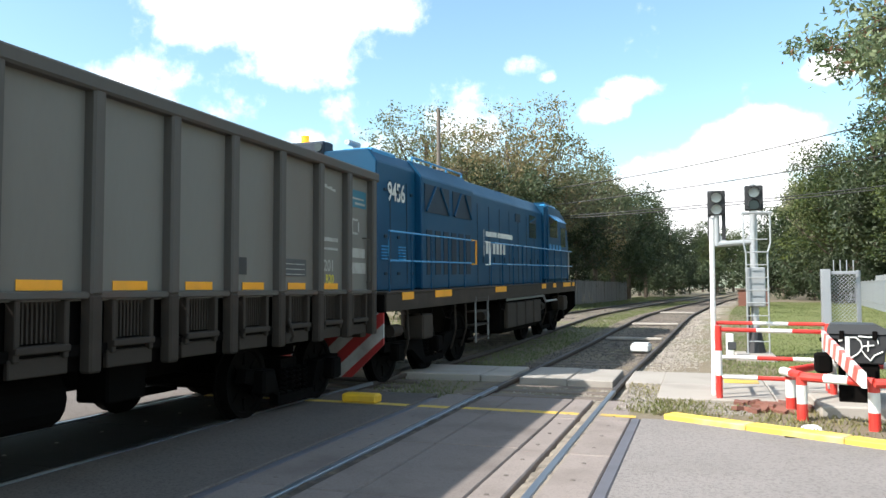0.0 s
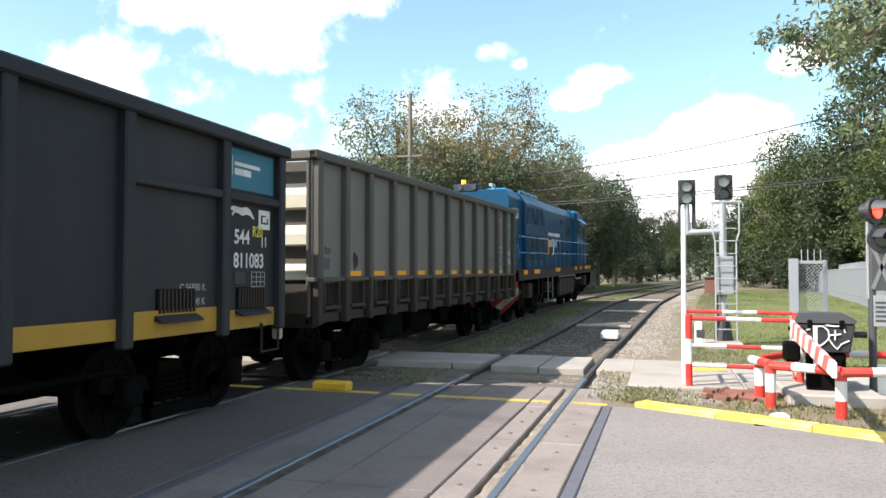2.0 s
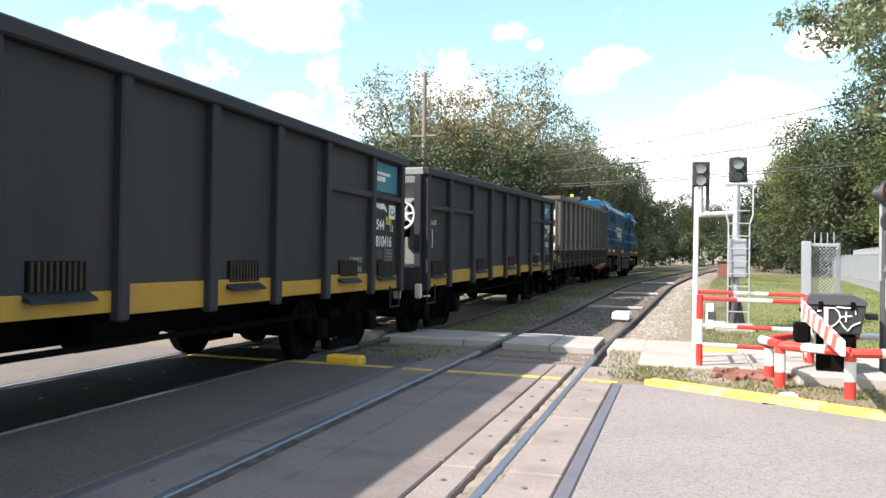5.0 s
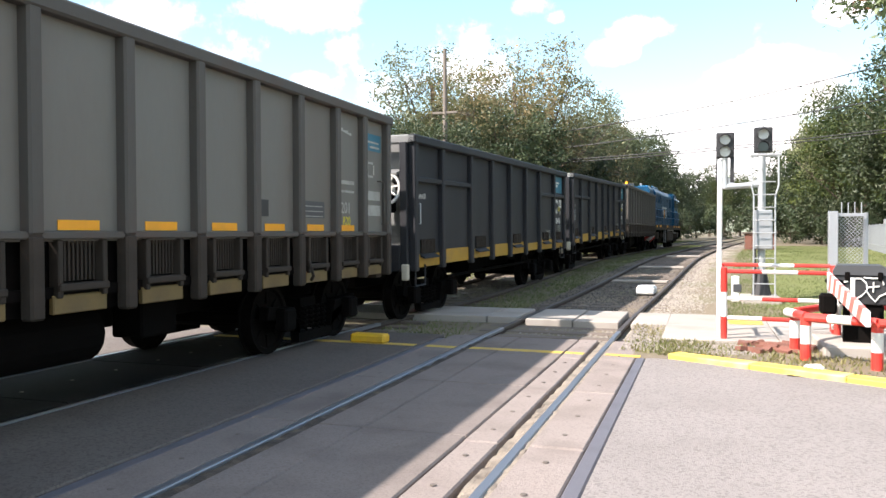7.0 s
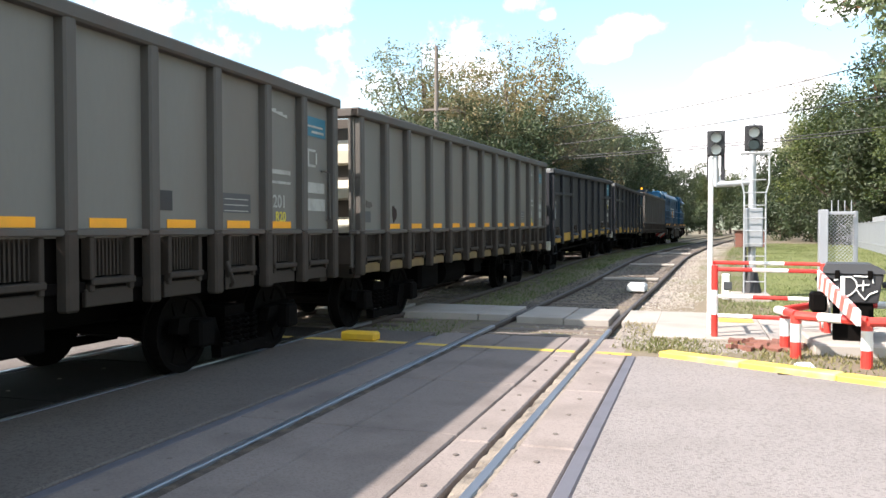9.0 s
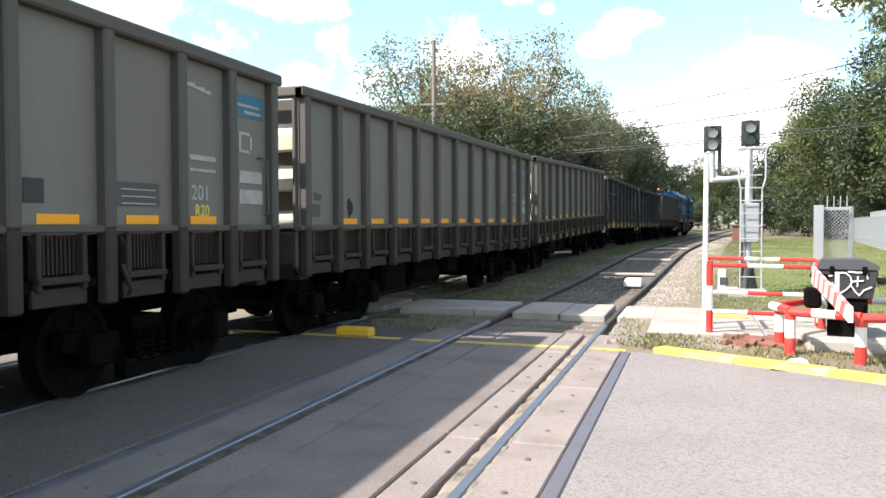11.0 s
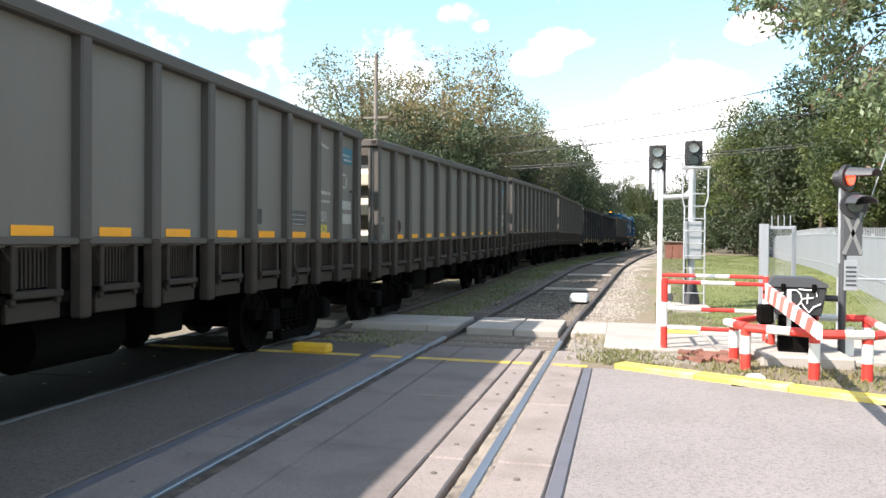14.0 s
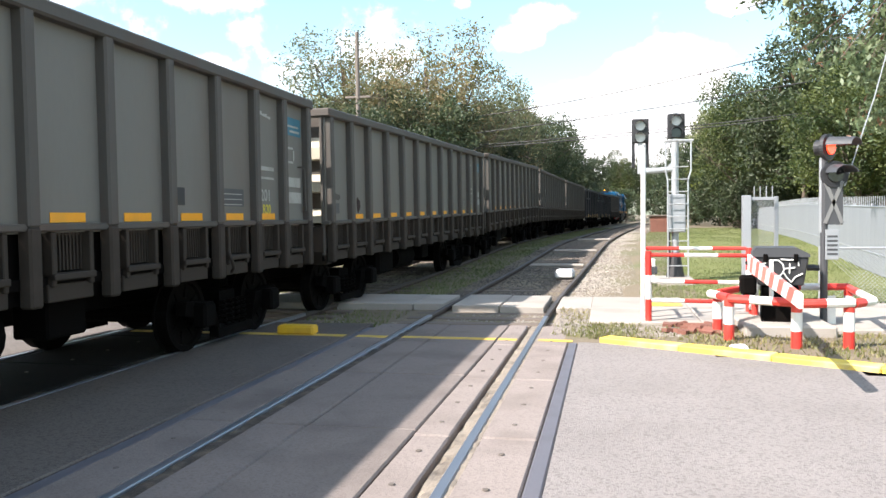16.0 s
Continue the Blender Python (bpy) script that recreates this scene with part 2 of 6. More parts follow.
# Light blue of rails and louvres; on roof pieces it paints the sky's reflection.
BLUE_LIGHT = material("light_blue_paint_with_roof_sheen", (0.03, 0.22, 0.45), 0.3, 0, 0.06, 0.7, 30, 0.03)
BLUE_DARK = material("dark_blue_grille", (0.002, 0.014, 0.032), 0.6, 0, 0.15, 2, 60, 0.2)
TEAL_PAINT = material("teal_panel_paint", (0.02, 0.13, 0.19), 0.5, 0, 0.1, 2, 30, 0.03)
WHITE_MARK = material("white_stencil_paint", (0.62, 0.62, 0.58), 0.6, 0, 0.15, 4, 60, 0.03, (0.3, 0.29, 0.27), 0.5, 4)
FADED_MARK = material("faded_stencil_paint", (0.33, 0.33, 0.30), 0.6, 0, 0.15, 4, 60, 0.03, (0.2, 0.195, 0.175), 0.8, 6)
YELLOW_MARK = material("yellow_stencil_paint", (0.55, 0.46, 0.05), 0.6, 0, 0.15, 4, 60, 0.03)
WHITE_PAINT = material("white_enamel", (0.72, 0.72, 0.69), 0.45, 0, 0.06, 2, 40, 0.04, (0.45, 0.4, 0.33), 0.3, 3)
RED_PAINT = material("red_enamel", (0.62, 0.035, 0.025), 0.45, 0, 0.1, 2, 40, 0.04, (0.4, 0.12, 0.09), 0.35, 3)
DULL_RED = material("grimy_red_paint", (0.34, 0.02, 0.018), 0.6, 0, 0.15, 2, 40, 0.05, (0.08, 0.02, 0.018), 0.5, 3)
DULL_WHITE = material("grimy_white_paint", (0.42, 0.40, 0.37), 0.6, 0, 0.15, 2, 40, 0.05, (0.16, 0.13, 0.11), 0.6, 3)
PINK_RED = material("sun_faded_red_band", (0.62, 0.13, 0.10), 0.5, 0, 0.1, 2, 40, 0.04, (0.75, 0.5, 0.45), 0.4, 4)
SILVER = material("aluminium_paint", (0.40, 0.415, 0.43), 0.4, 0.35, 0.08, 2, 40, 0.04, (0.3, 0.3, 0.29), 0.3, 3)
GALV = material("galvanised_steel", (0.32, 0.335, 0.35), 0.5, 0.4, 0.12, 2, 40, 0.05, (0.25, 0.26, 0.27), 0.4, 2)
SIGNAL_BLACK = material("matt_black_enamel", (0.018, 0.018, 0.02), 0.55, 0, 0.15, 3, 40, 0.04, (0.05, 0.05, 0.05), 0.4, 3)
SIGN_GREY = material("grey_sign_plate", (0.05, 0.052, 0.056), 0.5, 0, 0.1, 3, 40, 0.04)
LENS_GREY = material("unlit_lens", (0.66, 0.67, 0.66), 0.2, 0, 0.1, 8, 40, 0.0)
LENS_DARK = glass("dark_lens")
WINDOW = glass("window_glass", (0.015, 0.03, 0.045))
RED_GLOW = glow("lit_red_lens", (1.0, 0.06, 0.02), 1.1)
AMBER = glow("amber_beacon", (1.0, 0.42, 0.02), 0.5)
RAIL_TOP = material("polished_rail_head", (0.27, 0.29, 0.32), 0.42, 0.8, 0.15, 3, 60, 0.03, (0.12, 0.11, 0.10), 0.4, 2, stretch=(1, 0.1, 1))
# Same running steel, painted darker where no sky reflection shows on it.
RAIL_NO_SHEEN = material("rail_head_without_sky_sheen", (0.07, 0.058, 0.05), 0.6, 0.2, 0.15, 3, 60, 0.05, (0.05, 0.038, 0.03), 0.5, 4, stretch=(1, 0.1, 1))
LAWN = material("mown_lawn", (0.15, 0.165, 0.065), 0.95, 0, 0.4, 1.2, 28, 0.8, (0.20, 0.18, 0.10), 0.6, 0.5, speckle=((0.09, 0.115, 0.035), 0.6, 45), spec=0.1)
RAIL_RUST = material("rusty_rail", (0.055, 0.036, 0.028), 0.8, 0.1, 0.2, 3, 60, 0.1, (0.03, 0.022, 0.018), 0.5, 3)
STEEL_STRIP = material("worn_steel_strip", (0.135, 0.13, 0.145), 0.55, 0.25, 0.12, 2, 60, 0.04, (0.08, 0.075, 0.08), 0.4, 3)
ASPHALT = material("worn_pale_asphalt", (0.232, 0.21, 0.198), 0.88, 0, 0.3, 0.6, 70, 0.6, (0.185, 0.165, 0.153), 0.6, 0.7, spec=0.22, speckle=((0.11, 0.098, 0.091), 0.5, 55))
# Stained asphalt, its base lowered to deepen the dark view beneath the train.
ASPHALT_DARK = material("stained_asphalt_darkened_for_shade", (0.16, 0.14, 0.128), 0.9, 0, 0.3, 0.6, 70, 0.6, (0.08, 0.07, 0.063), 0.7, 0.6, spec=0.15, speckle=((0.07, 0.061, 0.056), 0.5, 55))
# Near-black base carries the contact shadow under the train.
PANEL_DARK = material("panel_in_train_shade", (0.018, 0.016, 0.015), 0.95, 0, 0.4, 0.9, 60, 0.6, (0.008, 0.0075, 0.007), 0.7, 1.2, spec=0.08)
CONCRETE = material("crossing_concrete", (0.245, 0.208, 0.188), 0.88, 0, 0.22, 0.8, 70, 0.45, (0.16, 0.132, 0.117), 0.7, 1.6, per_piece=0.08, spec=0.25, speckle=((0.15, 0.125, 0.112), 0.4, 70))
# Crossing concrete and asphalt again, with the train's shadow put into the colour.
CONCRETE_SHADED = material("train_shaded_concrete", (0.185, 0.158, 0.143), 0.88, 0, 0.22, 0.8, 70, 0.45, (0.11, 0.092, 0.082), 0.7, 1.4, per_piece=0.08, spec=0.2, speckle=((0.11, 0.093, 0.084), 0.4, 70))
ASPHALT_MID = material("train_shaded_asphalt_between_tracks", (0.125, 0.108, 0.096), 0.9, 0, 0.3, 0.6, 70, 0.6, (0.065, 0.056, 0.05), 0.75, 0.6, spec=0.15, speckle=((0.045, 0.04, 0.036), 0.5, 55))
PAVING = material("pale_path_concrete", (0.33, 0.30, 0.265), 0.85, 0, 0.14, 1.2, 60, 0.3, (0.22, 0.2, 0.17), 0.5, 1.3, per_piece=0.08, spec=0.3)
GROOVE = material("dirt_filled_groove", (0.045, 0.035, 0.027), 0.95, 0, 0.3, 4, 60, 0.5, (0.16, 0.125, 0.085), 0.75, 7)
RUST = material("dark_rust_burn", (0.022, 0.011, 0.008), 0.9, 0, 0.4, 9, 60, 0.3, (0.06, 0.03, 0.02), 0.6, 12)
ROAD_YELLOW = material("yellow_road_paint", (0.53, 0.36, 0.06), 0.8, 0, 0.2, 3, 60, 0.2, (0.25, 0.19, 0.12), 0.8, 3.0)
BLOCK_YELLOW = material("yellow_block_paint", (0.66, 0.39, 0.015), 0.65, 0, 0.15, 4, 60, 0.2, (0.40, 0.24, 0.05), 0.6, 4)
KERB_YELLOW = material("yellow_kerb_paint", (0.66, 0.49, 0.07), 0.7, 0, 0.2, 2, 60, 0.3, (0.45, 0.40, 0.25), 0.75, 3.5)
SOIL = material("soil_with_grass", (0.15, 0.12, 0.08), 0.95, 0, 0.4, 0.5, 20, 0.7, (0.085, 0.105, 0.03), 0.9, 0.35, speckle=((0.22, 0.18, 0.12), 0.5, 30))
STONE = material("ballast_stone", (0.27, 0.24, 0.205), 0.9, 0, 0.2, 3, 40, 0.3, per_piece=0.4)
# Ballast stone darkened by colour for the train's shadow over it.
STONE_DARK = material("shade_toned_ballast_stone", (0.125, 0.108, 0.092), 0.9, 0, 0.25, 3, 40, 0.3, per_piece=0.45)
RECESS = material("shallow_bolt_recess", (0.115, 0.097, 0.083), 0.9, 0, 0.2, 8, 60, 0.2)
BED = material("ballast_bed", (0.15, 0.13, 0.11), 0.95, 0, 0.55, 6, 22, 0.9, (0.09, 0.077, 0.062), 0.7, 9)
SLEEPER = material("weathered_sleeper", (0.13, 0.105, 0.085), 0.9, 0, 0.25, 4, 40, 0.3, stretch=(0.2, 1, 1), per_piece=0.1)
GRASS = leaf_material("grass_blade", (0.105, 0.135, 0.04), (0.175, 0.185, 0.075), 0.4)
DRY_GRASS = leaf_material("dry_grass_blade", (0.12, 0.13, 0.04), (0.30, 0.25, 0.12), 0.6)
BARK = material("grey_bark", (0.11, 0.085, 0.065), 0.95, 0, 0.3, 3, 30, 0.6, stretch=(1, 1, 0.3))
LEAF_GREEN = leaf_material("leaf_green", (0.026, 0.050, 0.012), (0.125, 0.145, 0.030), 0.45)
LEAF_OLIVE = leaf_material("leaf_olive", (0.105, 0.12, 0.055), (0.28, 0.19, 0.09), 0.3)
LEAF_DARK = leaf_material("leaf_dark", (0.03, 0.05, 0.02), (0.085, 0.10, 0.042), 0.25)
LEAF_NEAR = leaf_material("leaf_near_bough", (0.065, 0.105, 0.045), (0.23, 0.27, 0.14), 0.45)
FLANGE_SAND = material("trodden_sand", (0.25, 0.21, 0.165), 0.95, 0, 0.35, 5, 60, 0.7, (0.07, 0.055, 0.043), 0.8, 6)
LEAF_GREY = leaf_material("leaf_grey_green", (0.15, 0.175, 0.09), (0.24, 0.24, 0.12), 0.4)
WOOD_FENCE = material("weathered_fence_board", (0.17, 0.155, 0.14), 0.9, 0, 0.25, 2, 40, 0.3, stretch=(3, 3, 0.3), per_piece=0.2)
SHEET_GREY = material("pale_grey_sheet", (0.24, 0.26, 0.28), 0.55, 0.1, 0.08, 1, 40, 0.06, (0.28, 0.29, 0.3), 0.35, 1.1, per_piece=0.06)
SHEET_WHITE = material("white_sheet", (0.5, 0.52, 0.54), 0.55, 0.0, 0.06, 1, 40, 0.06, per_piece=0.05)
BRICK_RED = material("red_brown_brick", (0.20, 0.085, 0.06), 0.9, 0, 0.2, 3, 40, 0.3, (0.1, 0.06, 0.05), 0.5, 2, per_piece=0.1)
CABLE = material("black_cable", (0.02, 0.02, 0.02), 0.6, 0, 0.1, 3, 40, 0)
POLE_WOOD = material("grey_timber_pole", (0.16, 0.135, 0.115), 0.9, 0, 0.2, 2, 40, 0.3, stretch=(1, 1, 0.1))


# ---- shapes ----
def box(bm, x0, x1, y0, y1, z0, z1, m=None):
    v = [bm.verts.new((x, y, z)) for z in (z0, z1) for x, y in ((x0, y0), (x1, y0), (x1, y1), (x0, y1))]
    for f in ((0, 3, 2, 1), (4, 5, 6, 7), (0, 1, 5, 4), (1, 2, 6, 5), (2, 3, 7, 6), (3, 0, 4, 7)):
        bm.faces.new([v[i] for i in f])
    if m is not None:
        for w in v:
            w.co = m @ w.co
    return v


def boxes(*rows, bevel=0.0):
    bm = bmesh.new()
    for r in rows:
        box(bm, *r)
    if bevel:
        bmesh.ops.bevel(bm, geom=bm.edges[:], offset=bevel, segments=1, affect="EDGES", clamp_overlap=True)
    return bm


def tube(bm, points, r, seg=8, r_end=None):
    """A round bar through points."""
    points = [Vector(p) for p in points]
    rings = []
    for i, p in enumerate(points):
        a = (points[min(i + 1, len(points) - 1)] - points[max(i - 1, 0)]).normalized()
        side = a.orthogonal().normalized() if i == 0 else (side - a * side.dot(a)).normalized()
        other = a.cross(side)
        rr = r if r_end is None else r + (r_end - r) * i / (len(points) - 1)
        rings.append([bm.verts.new(p + (side * math.cos(k * math.tau / seg) + other * math.sin(k * math.tau / seg)) * rr) for k in range(seg)])
    for a, b in zip(rings, rings[1:]):
        for k in range(seg):
            bm.faces.new((a[k], a[(k + 1) % seg], b[(k + 1) % seg], b[k]))
    bm.faces.new(rings[0][::-1])
    bm.faces.new(rings[-1])
    return bm


def tubes(r, *lines, seg=8):
    bm = bmesh.new()
    for points in lines:
        tube(bm, points, r, seg)
    return bm


def prism(bm, outline, axis, a, b):
    """A flat outline carried from a to b along an axis (0 x, 1 y, 2 z); the outline gives the two others in order."""
    def put(p, w):
        c = list(p)
        c.insert(axis, w)
        return bm.verts.new(c)
    one, two = [put(p, a) for p in outline], [put(p, b) for p in outline]
    bm.faces.new(one)
    bm.faces.new(two[::-1])
    for i in range(len(one)):
        j = (i + 1) % len(one)
        bm.faces.new((one[i], two[i], two[j], one[j]))
    bmesh.ops.recalc_face_normals(bm, faces=bm.faces[:])
    return bm


def mesh_of(name, bm, material_):
    me = bpy.data.meshes.new(name)
    bm.to_mesh(me)
    bm.free()
    me.materials.append(material_)
    return me


def part(name, bm, material_, parent=None, label="", at=None):
    ob = new(name, mesh_of(name, bm, material_) if isinstance(bm, bmesh.types.BMesh) else bm)
    if parent:
        ob.parent = parent
    if at:
        ob.location = at
    return tagged(ob, label)


def thing(name, label, category, group="", kind="", at=None):
    ob = new(name)
    ob.empty_display_size = 0.2
    if at is not None:
        ob.matrix_world = at
    return tagged(ob, label, category, group, kind)


def arrays(name, verts, faces, material_):
    me = bpy.data.meshes.new(name)
    me.from_pydata(verts, [], faces)
    me.materials.append(material_)
    me.update()
    return me


def writing(name, text, size, material_, parent, m, label="", squeeze=1.0):
    """Letters as a thin mesh; m carries them from their own plane, x along the line and y up."""
    cu = bpy.data.curves.new(name, "FONT")
    cu.body, cu.size, cu.extrude = text, size, 0.001
    cu.offset = 0.018 * size
    ob = new(name, cu)
    bpy.context.view_layer.update()
    me = bpy.data.meshes.new_from_object(ob.evaluated_get(bpy.context.evaluated_depsgraph_get()))
    bpy.data.objects.remove(ob)
    me.materials.clear()
    me.materials.append(material_)
    me.transform(m @ Matrix.Diagonal((squeeze, 1, 1, 1)))
    ob = new(name, me)
    ob.parent = parent
    return tagged(ob, label)


# ---- the line of the tracks ----
BEND0, SLOPE = 11.0, 0.05
BENDS = ((11.0, 0.0), (18.0, SLOPE), (33.0, SLOPE), (62.0, 0.082), (2000.0, 0.082))
RISE0, RISE1, RISE = 14.0, 34.0, 0.40


def drift(y):
    """How far the line has bent to the right at y: its slope grows evenly between the stations of BENDS."""
    total = 0.0
    for (y0, s0), (y1, s1) in zip(BENDS, BENDS[1:]):
        if y <= y0:
            break
        e = min(y, y1)
        s_end = s0 + (s1 - s0) * (e - y0) / (y1 - y0)
        total += (s0 + s_end) / 2 * (e - y0)
    return total


def drift_far(y):
    """The far track swings over a little sooner than the near one."""
    k, f = min(max((y - 7) / 11, 0), 1), min(max((y - 26) / 30, 0), 1)
    return drift(y) + 0.26 * k * k * (3 - 2 * k) * (1 - f * f * (3 - 2 * f))


def rise(y):
    k = min(max((y - RISE0) / (RISE1 - RISE0), 0), 1)
    return RISE * k * k * (3 - 2 * k)


NEAR_TRACK, FAR_TRACK, HALF = -2.062, -5.95, 0.876


# ---- ground, road, tracks ----
def kerb_line(x):
    return 9.17 - 0.58 * (x + 0.33)


def build_ground():
    xs = sorted({*np.linspace(-24, 24, 121), *(s * v for s in (-1, 1) for v in (35, 60, 120, 300, 900, 2500))})
    ys = sorted({*np.linspace(-14, 70, 106), *(90, 120, 160, 220, 400, 900, 2500), *(-30, -80, -200, -700, -2500)})
    verts, faces = [], []
    for y in ys:
        for x in xs:
            z = rise(y) - 0.10
            if 11 < y < 60:
                z += 0.03 * noise.noise((x * 0.5, y * 0.5, 0))
            verge_side = x > (-0.95 if y < 13.5 else NEAR_TRACK + drift(y) + 2.3) and y > kerb_line(x) - 0.3
            if verge_side:
                z += 0.10
            if y < 11 and not verge_side:
                z -= 0.06
            verts.append((x, y, z))
    w = len(xs)
    for j in range(len(ys) - 1):
        for i in range(w - 1):
            faces.append((j * w + i, j * w + i + 1, (j + 1) * w + i + 1, (j + 1) * w + i))
    ob = new("ground", arrays("ground", verts, faces, SOIL))
    return tagged(ob, "dry soil with thin mown grass", "ground", kind="structure")


def build_lawn():
    bm = bmesh.new()
    last = None
    for y in np.arange(14.2, 62, 1.6):
        a, b = NEAR_TRACK + drift(y) + 2.75 + 0.25 * noise.noise((y * 0.6, 0, 0)), 9 + 0.09 * y
        ring = [bm.verts.new((a + (b - a) * k / 14, y, rise(y) + 0.012 + 0.03 * noise.noise(((a + (b - a) * k / 14) * 0.5, y * 0.5, 0)) + (-0.05 if k == 0 else 0))) for k in range(15)]
        if last:
            for i in range(14):
                bm.faces.new((last[i], last[i + 1], ring[i + 1], ring[i]))
        last = ring
    tagged(new("lawn", mesh_of("lawn", bm, LAWN)), "short mown sunlit green lawn", "lawn", kind="structure")


build_ground()
build_lawn()
road = thing("road", "worn pale asphalt and concrete level crossing", "road", kind="structure")
FRONT, BACK = 10.5, -9.0


def road_piece(name, x0, x1, y0, y1, mat, label="", top=0.0, thick=0.12):
    bm = boxes((x0, x1, y0, y1, top - thick, top), bevel=0.012)
    return part(name, bm, mat, road, label)


def build_road():
    bm = bmesh.new()
    outline = [(-0.632, BACK), (60, BACK), (60, kerb_line(18.0)), (18.0, kerb_line(18.0)), (-0.33, 9.17), (-0.632, 9.17)]
    prism(bm, outline, 2, -0.14, 0.0)
    part("asphalt", bm, ASPHALT, road, "sunlit grainy asphalt")
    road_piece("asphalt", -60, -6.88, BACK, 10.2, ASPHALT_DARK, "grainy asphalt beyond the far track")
    road_piece("asphalt", -5.06, -3.53, BACK, FRONT, ASPHALT_MID, "asphalt between the tracks, train shade in its colour")
    road_piece("filler_strip", -3.527, -3.40, BACK, FRONT - 0.3, STEEL_STRIP, "dark bitumen strip", -0.012)
    road_piece("steel_strip", -0.742, -0.637, BACK, 9.12, STEEL_STRIP, "worn dark steel edge strip", 0.004)
    # concrete panels in and beside the rails, in lengths of about two metres
    joints = [BACK, -6.9, -4.9, -2.9, -0.9, 1.1, 3.1, 5.1, 7.0, 8.9, FRONT]
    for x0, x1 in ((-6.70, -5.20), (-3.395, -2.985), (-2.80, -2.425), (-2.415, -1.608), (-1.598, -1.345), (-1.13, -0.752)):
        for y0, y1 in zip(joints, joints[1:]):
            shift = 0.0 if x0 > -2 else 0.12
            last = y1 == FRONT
            # slabs left of the shadow edge get the tones painted for shade
            panel = road_piece("concrete_panel", x0, x1, y0 + shift + 0.006, y1 + (0 if last else shift) - 0.006, PANEL_DARK if x0 < -5 else CONCRETE_SHADED if x0 < -1.7 else CONCRETE, top=random.uniform(-0.006, 0.004))
            if -1.7 < x0 or -2.8 < x0 < -2.5 or x0 < -3.3:
                for k in (0.18, 0.5, 0.82):
                    hole = bmesh.new()
                    bmesh.ops.create_cone(hole, cap_ends=True, segments=10, radius1=0.022, radius2=0.017, depth=0.006)
                    part("bolt_recess", hole, RECESS, panel, at=((x0 + x1) / 2, y0 + k * (y1 - y0), 0.003))
    # dirt lying in the flangeways
    for x0, x1 in ((-5.20, -5.06), (-6.88, -6.70), (-2.985, -2.80), (-1.345, -1.13)):
        sandy = x0 > -2
        bm = bmesh.new()
        n = 260
        rows = []
        for i in range(n + 1):
            y = BACK + (FRONT - BACK) * i / n
            row = []
            for k in range(9):
                x = x0 - 0.01 + (x1 - x0 + 0.02) * k / 8
                z = -0.016 + 0.022 * noise.noise((x * 9, y * 4, 3))
                if sandy:
                    # a ragged gap along the slabs, trodden sand up to the rail
                    edge = x0 + 0.045 + 0.02 * noise.noise((1, y * 3.1, 7)) + 0.012 * noise.noise((2, y * 11, 4))
                    z = -0.075 if x < edge else -0.006 + 0.012 * noise.noise((x * 14, y * 9, 3))
                row.append(bm.verts.new((x, y, z)))
            rows.append(row)
        for a, b in zip(rows, rows[1:]):
            for k in range(8):
                bm.faces.new((a[k], a[k + 1], b[k + 1], b[k]))
        part("flangeway_dirt", bm, FLANGE_SAND if sandy else GROOVE, road, "pale sand trodden beside the rail" if sandy else "dark dirt and dry leaves in the groove")
    # the worn yellow line across the tracks
    for x0, x1 in ((-6.6, -5.25), (-5.0, -3.55), (-3.39, -2.99), (-2.79, -1.62), (-1.59, -1.36), (-1.11, -0.70)):
        bm = bmesh.new()
        yl = 9.22 - 0.03 * (x0 + 2)
        prism(bm, [(x0, yl), (x1, yl - 0.04), (x1, yl + 0.11), (x0, yl + 0.15)], 2, 0.001, 0.006)
        part("yellow_line", bm, ROAD_YELLOW, road, "worn yellow painted line")


build_road()


def build_kerb():
    kerb = thing("kerb", "yellow painted concrete kerb stones at the road edge", "kerb", kind="structure")
    d = Vector((1, -0.58, 0)).normalized()
    ang = math.degrees(math.atan2(d.y, d.x))
    me = None
    for i in range(18):
        p = Vector((-0.33, 9.27, 0)) + d * (0.98 * i + 0.47)
        if me is None:
            me = mesh_of("kerb_stone", boxes((-0.487, 0.487, -0.10, 0.13, -0.12, 0.055), bevel=0.012), KERB_YELLOW)
        ob = part("kerb_stone", me, KERB_YELLOW, kerb)
        ob.matrix_local = pose(p.x, p.y, random.uniform(-0.008, 0.006), 0, 0, ang + random.uniform(-0.6, 0.6))


build_kerb()


